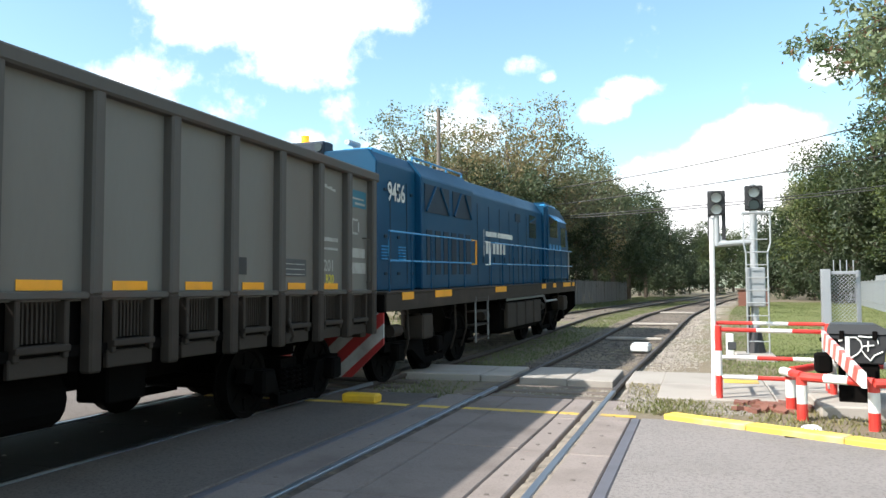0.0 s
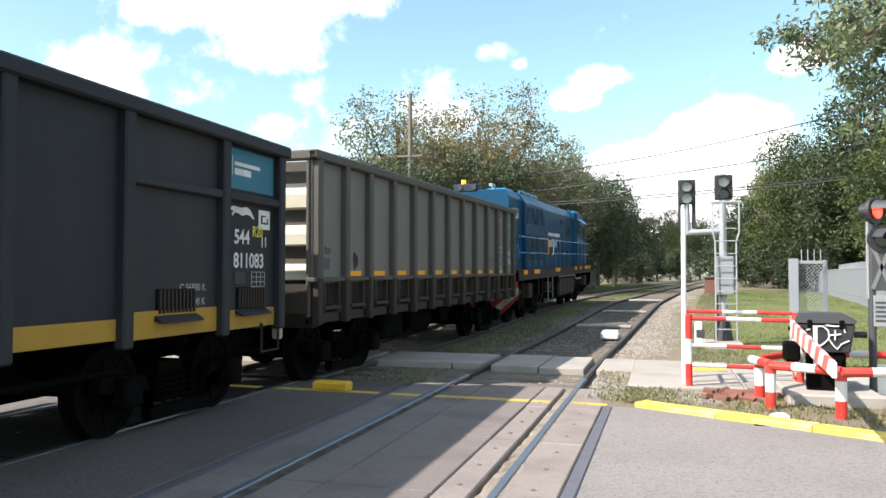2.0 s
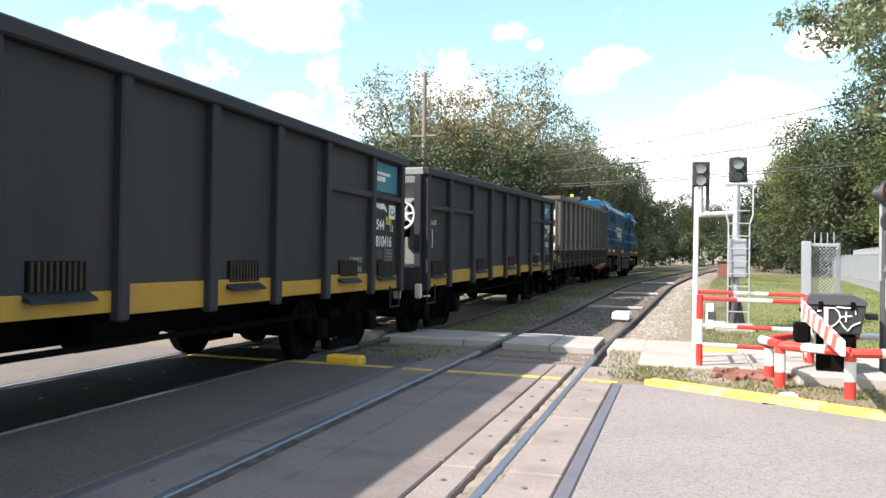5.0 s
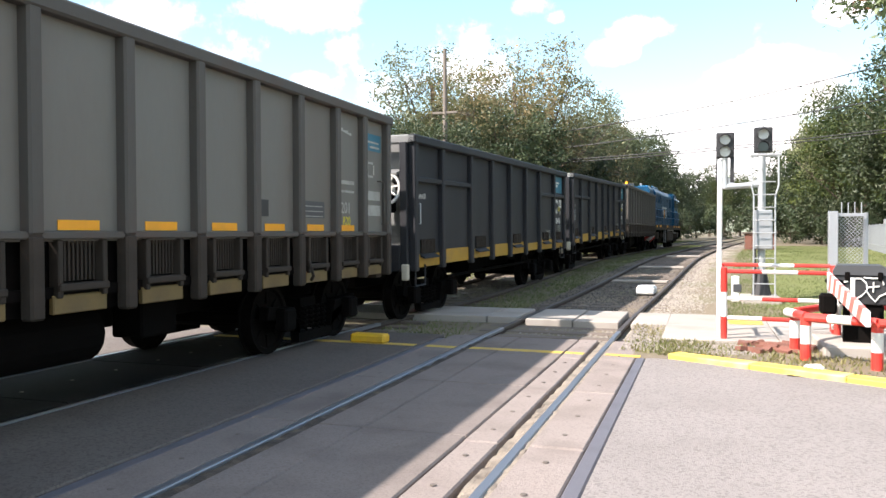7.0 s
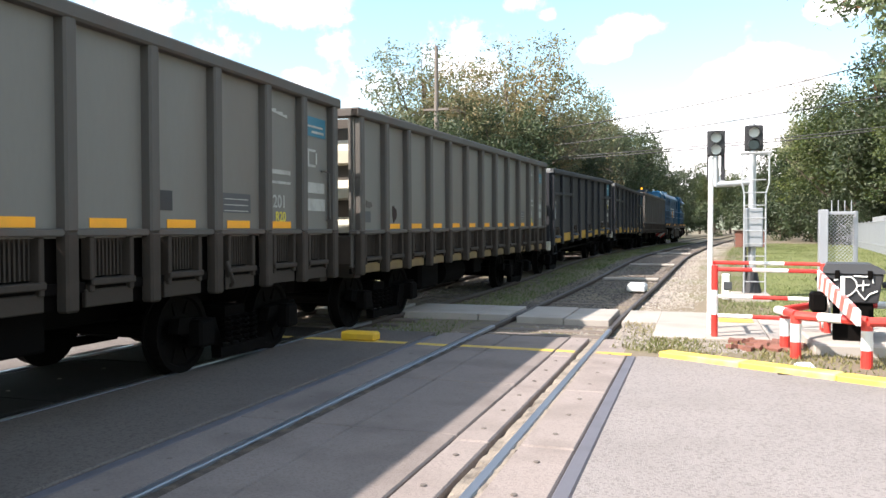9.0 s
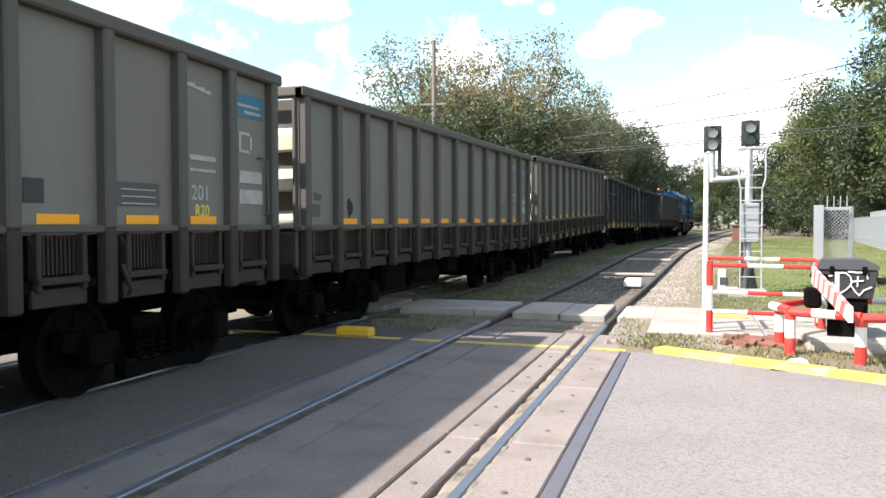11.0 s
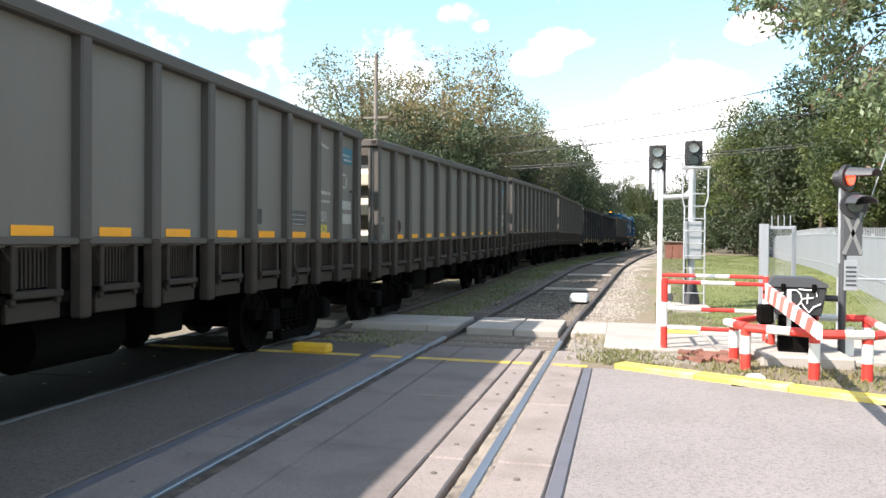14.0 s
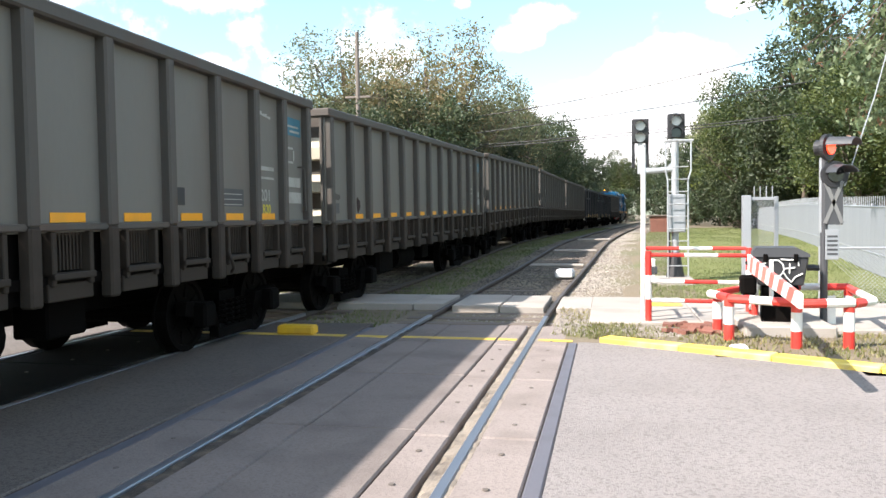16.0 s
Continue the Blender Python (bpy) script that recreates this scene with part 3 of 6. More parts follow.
def build_path():
    walkway = thing("pavement", "pale concrete footpath slabs crossing the tracks", "pavement", kind="structure")
    def slab(x0, x1, y0, y1, z):
        bm = boxes((x0, x1, y0, y1, z - 0.14, z), bevel=0.012)
        part("paving_slab", bm, PAVING, walkway)
    for x0, x1 in ((-9.6, -8.3), (-8.28, -7.0), (-5.02, -3.56), (-3.54, -3.02)):
        slab(x0, x1, 12.86, 14.40, 0.02 + random.uniform(-0.01, 0.01))
    slab(-2.82, -2.04, 12.62, 14.42, 0.024)
    slab(-2.02, -1.30, 12.58, 14.38, 0.016)
    slab(-6.66, -5.24, 12.9, 14.4, 0.02)
    slab(-1.10, -0.55, 12.48, 14.3, 0.01)
    for i, x in enumerate(np.arange(-0.55, 14.0, 1.5)):
        slab(x, x + 1.485, 10.78 - 0.02 * i, 12.42 - 0.02 * i, 0.03 + random.uniform(-0.006, 0.006))
        if i < 8:
            slab(x, x + 1.485, 12.44 - 0.02 * i, 14.1 - 0.15 * i, 0.025 + random.uniform(-0.006, 0.006))
    tactile = boxes((0.36, 0.86, 12.7, 13.5, 0.03, 0.042), bevel=0.004)
    part("yellow_slab", tactile, ROAD_YELLOW, walkway, "yellow painted tactile slab")


build_path()


def build_tracks():
    bent = {NEAR_TRACK: drift, FAR_TRACK: drift_far}
    ys = [*np.arange(-100, 10, 5.0), *np.arange(10, 60, 1.5), *np.arange(60, 330, 8.0)]
    head = [(-0.035, -0.045), (-0.035, -0.008), (-0.028, 0.0), (0.028, 0.0), (0.035, -0.008), (0.035, -0.045)]
    web = [(0.009, -0.055), (0.009, -0.125), (0.065, -0.145), (0.065, -0.155), (-0.065, -0.155), (-0.065, -0.145), (-0.009, -0.125), (-0.009, -0.055)]
    for centre in (NEAR_TRACK, FAR_TRACK):
        track = thing("railway_track", "broad gauge rails on weathered sleepers", "railway track", kind="structure")
        for side in (-1, 1):
            # past the road the heads switch to the tone without sky reflection
            for nm, outline, mat, stretch_ in (("rail_head", head, RAIL_TOP, [y for y in ys if y < 12.5]), ("rail_head", head, RAIL_NO_SHEEN, [11.5] + [y for y in ys if y > 11.6]), ("rail_web", head[::-1][:1] + web + head[:1], RAIL_RUST, ys)):
                bm = bmesh.new()
                last = None
                for y in stretch_:
                    x = centre + bent[centre](y) + side * HALF
                    ring = [bm.verts.new((x + u, y, rise(y) + v + 0.006)) for u, v in outline]
                    if last:
                        for i in range(len(ring)):
                            j = (i + 1) % len(ring)
                            bm.faces.new((last[i], last[j], ring[j], ring[i]))
                    last = ring
                bmesh.ops.recalc_face_normals(bm, faces=bm.faces[:])
                part(nm, bm, mat, track, "polished running surface" if mat is RAIL_TOP else "running surface, darkened for missing sky sheen" if mat is RAIL_NO_SHEEN else "rusty rail web and foot")
        me = mesh_of("sleeper", boxes((-1.3, 1.3, -0.12, 0.12, -0.2, -0.125), bevel=0.015), SLEEPER)
        y = 11.2
        for k in range(120):
            ob = part("sleeper", me, SLEEPER, track)
            ob.matrix_local = pose(centre + bent[centre](y) + random.uniform(-0.03, 0.03), y, rise(y) + random.uniform(0.02, 0.045) + (0.02 if y < 13 else 0), 0, 0, -math.degrees(math.atan(drift(y + 0.5) - drift(y - 0.5))) + random.uniform(-0.6, 0.6))
            y += 0.62


build_tracks()


def scatter_stones(name, label, count, place, size, seed, mat=None):
    rng = np.random.default_rng(seed)
    base = np.array([(1, 0, 0), (-1, 0, 0), (0, 1, 0), (0, -1, 0), (0, 0, 1), (0, 0, -1)], float)
    tri = [(0, 2, 4), (2, 1, 4), (1, 3, 4), (3, 0, 4), (2, 0, 5), (1, 2, 5), (3, 1, 5), (0, 3, 5)]
    verts, faces = [], []
    for i in range(count):
        x, y, z = place(rng)
        s = size * rng.uniform(0.5, 1.25)
        a = rng.uniform(0, math.tau)
        c, sn = math.cos(a), math.sin(a)
        q = base * rng.uniform(0.6, 1.3, (6, 3)) * (s, s, s * 0.7) + rng.uniform(-0.2, 0.2, (6, 3)) * s
        k = len(verts)
        verts += [(x + c * u - sn * v, y + sn * u + c * v, z + w) for u, v, w in q]
        faces += [(k + a_, k + b_, k + c_) for a_, b_, c_ in tri]
    return tagged(new(name, arrays(name, verts, faces, mat or STONE)), label, "ballast", kind="stuff")


def bed(centre, left, right, y0, y1):
    def place(rng):
        y = y0 + (y1 - y0) * rng.uniform(0, 1) ** 1.6
        u = rng.uniform(left, right)
        z = rise(y) - 0.105 - max(0, abs(u) - 1.3) * 0.03 + rng.uniform(-0.02, 0.02)
        return centre + drift(y) + u, y, z
    return place


def track_bed(centre, left, right):
    bm = bmesh.new()
    last = None
    for y in [*np.arange(14.43, 70, 1.2), *np.arange(70, 330, 9.0)]:
        ring = [bm.verts.new((centre + drift(y) + u, y, rise(y) - 0.115 - max(0, abs(u) - 1.3) * 0.03 - (0.12 if u in (-left, right) else 0) + 0.012 * noise.noise((u * 3, y * 2, 2)))) for u in (-left, -left + 0.15, -1.0, -0.5, 0, 0.5, 1.0, right - 0.15, right)]
        if last:
            for i in range(8):
                bm.faces.new((last[i], last[i + 1], ring[i + 1], ring[i]))
        last = ring
    ob = new("track_bed", mesh_of("track_bed", bm, BED))
    tagged(ob, "bed of grey and brown track ballast", "track bed", kind="structure")


track_bed(NEAR_TRACK, 1.6, 2.6)
track_bed(FAR_TRACK, 1.4, 1.8)
scatter_stones("ballast", "loose pale grey and brown track ballast", 26000, bed(NEAR_TRACK, 0.98, 2.5, 14.45, 70), 0.029, 5)
# Stones inside the shadow's reach take the darkened colour, the shoulder stays pale.
scatter_stones("ballast", "ballast between the rails, train shade in its colour", 26000, bed(NEAR_TRACK, -1.5, 0.98, 14.45, 70), 0.029, 10, STONE_DARK)
scatter_stones("ballast", "ballast under the loaded track, darkened for shade", 9000, bed(FAR_TRACK, -1.3, 1.7, 14.45, 55), 0.036, 6, STONE_DARK)
scatter_stones("rubble", "broken brick and gravel at the path edge", 1500, lambda rng: (rng.uniform(-2.7, -1.25), rng.uniform(10.6, 12.55), -0.12 + rng.uniform(-0.02, 0.02)), 0.035, 7)
scatter_stones("rubble", "gravel and crumbs of concrete between the tracks", 2600, lambda rng: (rng.uniform(-5.0, -2.95), rng.uniform(10.5, 12.8), -0.13 + rng.uniform(-0.02, 0.02)), 0.022, 9)
scatter_stones("rubble", "broken brick and gravel beside the rail", 1400, lambda rng: (rng.uniform(-1.0, 0.6), rng.uniform(9.7, 10.75), 0.0), 0.018, 8)
scatter_stones("rubble", "soil crumbs and gravel between rail and path", 1500, lambda rng: (rng.uniform(-1.02, -0.5), rng.uniform(10.5, 12.45), 0.0 + rng.uniform(-0.01, 0.01)), 0.02, 18)


def grass_field(name, label, count, place, height, mat, seed):
    rng = np.random.default_rng(seed)
    verts, faces = [], []
    for i in range(count):
        p = place(rng)
        if p is None:
            continue
        x, y, z = p
        h = height * rng.uniform(0.4, 1.2)
        a = rng.uniform(0, math.tau)
        w = h * 0.16 + 0.004
        dx, dy = math.cos(a) * w, math.sin(a) * w
        lx, ly = rng.normal(0, h * 0.45, 2)
        k = len(verts)
        verts += [(x - dx, y - dy, z), (x + dx, y + dy, z), (x + lx, y + ly, z + h)]
        faces.append((k, k + 1, k + 2))
    return tagged(new(name, arrays(name, verts, faces, mat)), label, "grass", kind="stuff")


def lawn(rng):
    y = 13.5 + 48 * rng.uniform(0, 1) ** 1.7
    x = rng.uniform(NEAR_TRACK + drift(y) + 2.3, 6.5 + 0.08 * y)
    if noise.noise((x * 0.7, y * 0.7, 1)) < rng.uniform(-0.9, -0.1) - (0.5 if x < NEAR_TRACK + drift(y) + 3.2 else 0):
        return None
    return x, y, rise(y) + 0.005


def between(rng):
    y = 10.6 + 60 * rng.uniform(0, 1) ** 1.5
    if 12.8 < y < 14.5 or (y < 12.8 and rng.uniform(0, 1) < 0.75):
        return None
    return rng.uniform(-5.0, -3.5) + drift(y), y, rise(y) - 0.11


def verge(rng):
    x = rng.uniform(-1.0, 7)
    y = rng.uniform(kerb_line(x) + 0.15, 10.75 if x > -0.55 else 12.4)
    if noise.noise((x * 1.3, y * 1.3, 5)) < rng.uniform(-0.5, 0.35):
        return None
    return x, y, 0.0


def far_side(rng):
    y = 15 + 90 * rng.uniform(0, 1) ** 1.3
    return FAR_TRACK + drift(y) - rng.uniform(1.1, 7.5), y, rise(y) - 0.1


grass_field("grass", "short green lawn beside the track", 90000, lawn, 0.045, GRASS, 11)
grass_field("grass", "short weeds between the two tracks", 30000, between, 0.06, GRASS, 12)
grass_field("grass", "patchy dry grass on the verge behind the kerb", 12000, verge, 0.05, DRY_GRASS, 13)
grass_field("grass", "sunlit grass beyond the far track", 24000, far_side, 0.12, GRASS, 14)


# ---- rolling stock ----
def lathe_wheel(bm, x, r, width, flange_side):
    prof = [(0.0, 0.07), (0.02, 0.10), (0.02, r * 0.5), (0.0, r * 0.82), (-0.03, r * 0.86), (-0.03, r), (width - 0.03, r), (width - 0.03, r + 0.028), (width, r + 0.028), (width, r * 0.84), (0.07, r * 0.5), (0.07, 0.07)]
    seg, rings = 28, []
    for k in range(seg):
        a = k * math.tau / seg
        rings.append([bm.verts.new((x - flange_side * (u - 0.05), math.cos(a) * v, math.sin(a) * v)) for u, v in prof])
    for k in range(seg):
        p, q = rings[k], rings[(k + 1) % seg]
        for i in range(len(prof)):
            j = (i + 1) % len(prof)
            bm.faces.new((p[i], q[i], q[j], p[j]))


def wheelset_mesh(r):
    bm = bmesh.new()
    for s in (-1, 1):
        lathe_wheel(bm, s * 0.873, r, 0.13, s)
    tube(bm, [(-1.13, 0, 0), (1.13, 0, 0)], 0.075, 12)
    for k in range(8):
        a = k * math.tau / 8
        for s in (-1, 1):
            box(bm, s * 0.90 - 0.02, s * 0.90 + 0.03, -0.025, 0.025, r * 0.45, r * 0.8, Matrix.Rotation(a, 4, "X"))
    bmesh.ops.recalc_face_normals(bm, faces=bm.faces[:])
    return mesh_of("wheelset", bm, WHEEL_STEEL)


def add_bogie(vehicle, y, axles, r, wheel_mesh, span):
    """A truck: two side frames with axle boxes and springs, and its wheelsets."""
    bm = bmesh.new()
    half = span / 2
    for s in (-1, 1):
        x = s * 1.06
        prism(bm, [(y - half - 0.32, r + 0.02), (y - half - 0.28, r + 0.17), (y - 0.55, r + 0.12), (y - 0.42, r - 0.22), (y + 0.42, r - 0.22), (y + 0.55, r + 0.12), (y + half + 0.28, r + 0.17), (y + half + 0.32, r + 0.02), (y + half * 0.55, r - 0.03), (y + 0.45, r - 0.33), (y - 0.45, r - 0.33), (y - half * 0.55, r - 0.03)], 0, x - 0.06, x + 0.06)
    box(bm, -1.0, 1.0, y - 0.2, y + 0.2, r - 0.2, r + 0.2)
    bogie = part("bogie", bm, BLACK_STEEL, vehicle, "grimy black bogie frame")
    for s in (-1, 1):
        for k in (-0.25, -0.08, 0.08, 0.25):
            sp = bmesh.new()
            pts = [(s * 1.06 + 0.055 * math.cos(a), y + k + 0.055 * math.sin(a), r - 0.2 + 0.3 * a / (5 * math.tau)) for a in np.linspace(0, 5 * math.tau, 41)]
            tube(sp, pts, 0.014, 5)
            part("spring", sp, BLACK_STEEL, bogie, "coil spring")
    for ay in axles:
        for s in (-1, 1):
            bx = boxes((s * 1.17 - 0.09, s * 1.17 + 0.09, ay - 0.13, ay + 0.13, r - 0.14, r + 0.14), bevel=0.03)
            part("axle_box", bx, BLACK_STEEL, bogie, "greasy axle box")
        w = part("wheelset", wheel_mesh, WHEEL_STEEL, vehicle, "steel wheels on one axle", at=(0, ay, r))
        w["turns"] = r


def side_lines(parent, rows, x, mat, name="marking", label=""):
    """Flat painted bars on a side: rows of y0, y1, z0, z1."""
    for r in rows:
        part(name, boxes((x, x + 0.004, *r)), mat, parent, label)


ON_SIDE = Matrix(((0, 0, 1, 0), (1, 0, 0, 0), (0, 1, 0, 0), (0, 0, 0, 1)))
WHEEL_SMALL = wheelset_mesh(0.42)


def on_side(x, y, z):
    return Matrix.Translation((x, y, z)) @ ON_SIDE


def coupler(vehicle, half, sign):
    bm = boxes((-0.12, 0.12, min(sign * (half - 0.1), sign * (half + 0.36)), max(sign * (half - 0.1), sign * (half + 0.36)), 0.74, 0.98),
               (-0.2, 0.2, min(sign * (half + 0.18), sign * (half + 0.38)), max(sign * (half + 0.18), sign * (half + 0.38)), 0.70, 1.02), bevel=0.03)
    part("coupler", bm, BLACK_STEEL, vehicle, "black knuckle coupler")
    hose = tubes(0.025, [(0.35, sign * half, 0.85), (0.36, sign * (half + 0.15), 0.6), (0.3, sign * (half + 0.3), 0.42), (0.2, sign * (half + 0.38), 0.5)])
    part("brake_hose", hose, BLACK_STEEL, vehicle, "hanging rubber brake hose")


def grey_wagon():
    """High-sided box wagon with twelve bays a side."""
    w = thing("gondola_wagon", "grey ribbed high-sided freight wagon with yellow reflectors", "freight wagon", "grey wagons")
    L, W, TOP = 11.2, 1.42, 3.06
    h = L / 2
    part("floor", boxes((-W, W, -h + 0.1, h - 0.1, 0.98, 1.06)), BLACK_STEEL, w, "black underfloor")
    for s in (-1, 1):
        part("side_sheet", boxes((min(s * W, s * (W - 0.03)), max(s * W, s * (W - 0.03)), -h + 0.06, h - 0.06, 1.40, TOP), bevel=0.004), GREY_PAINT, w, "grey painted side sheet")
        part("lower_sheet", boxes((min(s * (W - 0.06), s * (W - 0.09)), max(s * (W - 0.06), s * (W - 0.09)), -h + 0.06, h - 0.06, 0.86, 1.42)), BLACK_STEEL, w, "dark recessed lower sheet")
        bm = boxes((min(s * (W - 0.03), s * (W + 0.11)), max(s * (W - 0.03), s * (W + 0.11)), -h, h, TOP - 0.02, TOP + 0.11), bevel=0.02)
        part("top_chord", bm, GREY_FRAME, w, "grey steel top rail")
        part("sill", boxes((min(s * (W - 0.06), s * (W + 0.07)), max(s * (W - 0.06), s * (W + 0.07)), -h, h, 1.415, 1.475), bevel=0.01), GREY_FRAME, w, "grimy horizontal side sill")
    ribs = [-5.46, -4.63, -3.80] + [-3.80 + 0.95 * k for k in range(1, 8)] + [3.80, 4.63, 5.46]
    for s in (-1, 1):
        rib = boxes((min(s * (W - 0.02), s * (W + 0.10)), max(s * (W - 0.02), s * (W + 0.10)), -0.065, 0.065, 1.445, TOP), bevel=0.018)
        rib_me = mesh_of("rib", rib, GREY_FRAME)
        # feet darker than the ribs above: grime plus painted overhang shade
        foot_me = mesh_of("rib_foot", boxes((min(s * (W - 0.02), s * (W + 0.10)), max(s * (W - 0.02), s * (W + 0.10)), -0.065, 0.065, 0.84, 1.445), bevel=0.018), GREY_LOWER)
        bars = boxes(*((min(s * (W - 0.055), s * (W - 0.02)), max(s * (W - 0.055), s * (W - 0.02)), -0.17 + 0.042 * k, -0.152 + 0.042 * k, 1.10, 1.40) for k in range(9)))
        frame_bm = boxes((min(s * (W - 0.05), s * (W + 0.05)), max(s * (W - 0.05), s * (W + 0.05)), -0.25, -0.20, 0.98, 1.41), (min(s * (W - 0.05), s * (W + 0.05)), max(s * (W - 0.05), s * (W + 0.05)), 0.20, 0.25, 0.98, 1.41),
                         (min(s * (W - 0.05), s * (W + 0.07)), max(s * (W - 0.05), s * (W + 0.07)), -0.25, 0.25, 1.03, 1.085), bevel=0.008)
        grille_me, frame_me = mesh_of("grille", bars, GRILLE_STEEL), mesh_of("grille_frame", frame_bm, GREY_LOWER)
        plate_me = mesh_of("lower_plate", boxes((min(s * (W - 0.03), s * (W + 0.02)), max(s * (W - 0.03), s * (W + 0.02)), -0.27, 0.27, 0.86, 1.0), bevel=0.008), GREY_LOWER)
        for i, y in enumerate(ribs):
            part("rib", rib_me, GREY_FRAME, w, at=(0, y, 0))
            part("rib_foot", foot_me, GREY_LOWER, w, "grimy rib foot, brown tone deepened for shade", at=(0, y, 0))
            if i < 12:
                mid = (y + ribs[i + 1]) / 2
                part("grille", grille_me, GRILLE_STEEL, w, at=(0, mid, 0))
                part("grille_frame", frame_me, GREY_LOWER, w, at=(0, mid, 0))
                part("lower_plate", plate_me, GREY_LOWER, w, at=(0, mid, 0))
                if 0 < i < 11:
                    x = s * (W + 0.003)
                    part("reflector", boxes((min(x, x + s * 0.004), max(x, x + s * 0.004), mid - 0.21, mid + 0.21, 1.482, 1.56)), YELLOW_PAINT, w, "yellow reflector strip")
    for s in (-1, 1):
        y0 = s * (h - 0.32)
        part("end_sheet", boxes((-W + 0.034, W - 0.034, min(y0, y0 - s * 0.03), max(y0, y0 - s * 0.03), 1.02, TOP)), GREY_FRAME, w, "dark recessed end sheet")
        for z0, z1 in ((2.40, 2.76), (1.90, 2.19), (1.42, 1.66)):
            bm = bmesh.new()
            zm = z0 + (z1 - z0) * 0.55
            a, b = y0, y0 + s * 0.14
            prism(bm, [(a, z0), (b, z0 + 0.02), (b, zm), (a, z1)], 0, -W + 0.08, W - 0.1)
            part("end_beam", bm, PALE_END, w, "pale sunlit horizontal end stiffener")
        part("end_chord", boxes((-W - 0.1, W + 0.1, min(s * (h - 0.16), s * h), max(s * (h - 0.16), s * h), TOP - 0.02, TOP + 0.108), bevel=0.02), GREY_FRAME, w, "grey end top rail")
        for e in (-1, 1):
            part("corner_post", boxes((min(e * (W - 0.08), e * (W - 0.031)), max(e * (W - 0.08), e * (W - 0.031)), min(s * (h - 0.36), s * (h - 0.03)), max(s * (h - 0.36), s * (h - 0.03)), 0.95, TOP), bevel=0.01), GREY_FRAME, w, "grey corner post")
        bm = bmesh.new()
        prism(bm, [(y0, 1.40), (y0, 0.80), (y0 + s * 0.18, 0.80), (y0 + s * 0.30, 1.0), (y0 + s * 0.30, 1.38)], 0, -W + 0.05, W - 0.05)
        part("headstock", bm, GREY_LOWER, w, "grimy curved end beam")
        coupler(w, h, s)
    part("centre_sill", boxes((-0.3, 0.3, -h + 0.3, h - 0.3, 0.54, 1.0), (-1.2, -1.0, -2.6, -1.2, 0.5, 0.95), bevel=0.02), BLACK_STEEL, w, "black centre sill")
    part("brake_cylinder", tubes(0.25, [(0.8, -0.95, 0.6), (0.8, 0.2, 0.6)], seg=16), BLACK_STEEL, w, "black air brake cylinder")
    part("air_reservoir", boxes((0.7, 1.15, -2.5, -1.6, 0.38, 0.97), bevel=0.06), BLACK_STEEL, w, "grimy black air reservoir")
    # long box added to cover the bright ground seen under the wagon
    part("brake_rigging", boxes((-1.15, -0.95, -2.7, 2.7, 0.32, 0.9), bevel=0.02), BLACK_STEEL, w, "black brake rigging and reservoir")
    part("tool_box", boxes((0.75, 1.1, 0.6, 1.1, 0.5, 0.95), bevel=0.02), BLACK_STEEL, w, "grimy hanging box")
    x = W + 0.004
    # stencilled panels near the leading end, worn past reading in places
    side_lines(w, [(4.72, 5.33, 2.62, 2.86)], x, TEAL_PAINT, "name_panel", "faded teal painted panel")
    side_lines(w, [(4.78, 5.25, 2.73, 2.755), (4.95, 5.28, 2.66, 2.69)], x + 0.004, FADED_MARK, "lettering_bar", "faded lettering bars")
    side_lines(w, [(3.0, 3.55, 1.64, 1.84)], x, SIGN_GREY, "data_plate", "grey stencilled data panel")
    side_lines(w, [(3.06, 3.5, 1.655 + 0.06 * k, 1.665 + 0.06 * k) for k in range(3)], x + 0.004, FADED_MARK, "lettering_bar", "faint lettering bars")
    side_lines(w, [(2.05, 2.24, 1.64, 1.82)], x, SIGNAL_BLACK, "black_patch", "black painted patch")
    writing("stencil", "201", 0.2, FADED_MARK, w, on_side(x, 4.02, 1.72), "faded white stencilled number")
    writing("stencil", "R20", 0.16, YELLOW_MARK, w, on_side(x, 4.08, 1.56), "yellow stencilled mark", 0.9)
    side_lines(w, [(4.0, 4.42, 2.10, 2.15), (4.0, 4.42, 1.99, 2.02), (4.85, 5.3, 1.92, 2.05), (4.85, 5.32, 1.70, 1.85)], x, FADED_MARK, "stencil_bar", "worn white stencil bars")
    side_lines(w, [(4.85, 4.89, 2.24, 2.46), (4.89, 5.06, 2.24, 2.27), (4.89, 5.06, 2.43, 2.46), (5.06, 5.1, 2.28, 2.42)], x, FADED_MARK, "mark", "worn white D-shaped mark")
    bm = boxes(*((x, x + 0.004, 3.95 + 0.05 * k, 4.0 + 0.05 * k, 2.80 - 0.006 * k, 2.825 - 0.006 * k + 0.01 * (k % 3)) for k in range(8)))
    part("running_animal_mark", bm, FADED_MARK, w, "faded white emblem")
    side_lines(w, [(-5.3, -5.05, 1.58, 1.74)], x, SIGN_GREY, "data_plate", "small dark data plate")
    side_lines(w, [(-5.36, -5.29, 1.80, 1.90)], x, BLACK_STEEL, "latch", "dark rusty latch")
    burn = bmesh.new()
    prism(burn, [(-4.24, 1.565), (-4.20, 1.61), (-4.15, 1.63), (-4.12, 1.70), (-4.14, 1.78), (-4.20, 1.80), (-4.23, 1.84), (-4.28, 1.82), (-4.29, 1.72), (-4.27, 1.63)], 0, x - 0.002, x + 0.004)
    part("rust_patch", burn, RUST, w, "dark burnt rust patch")
    smear = bmesh.new()
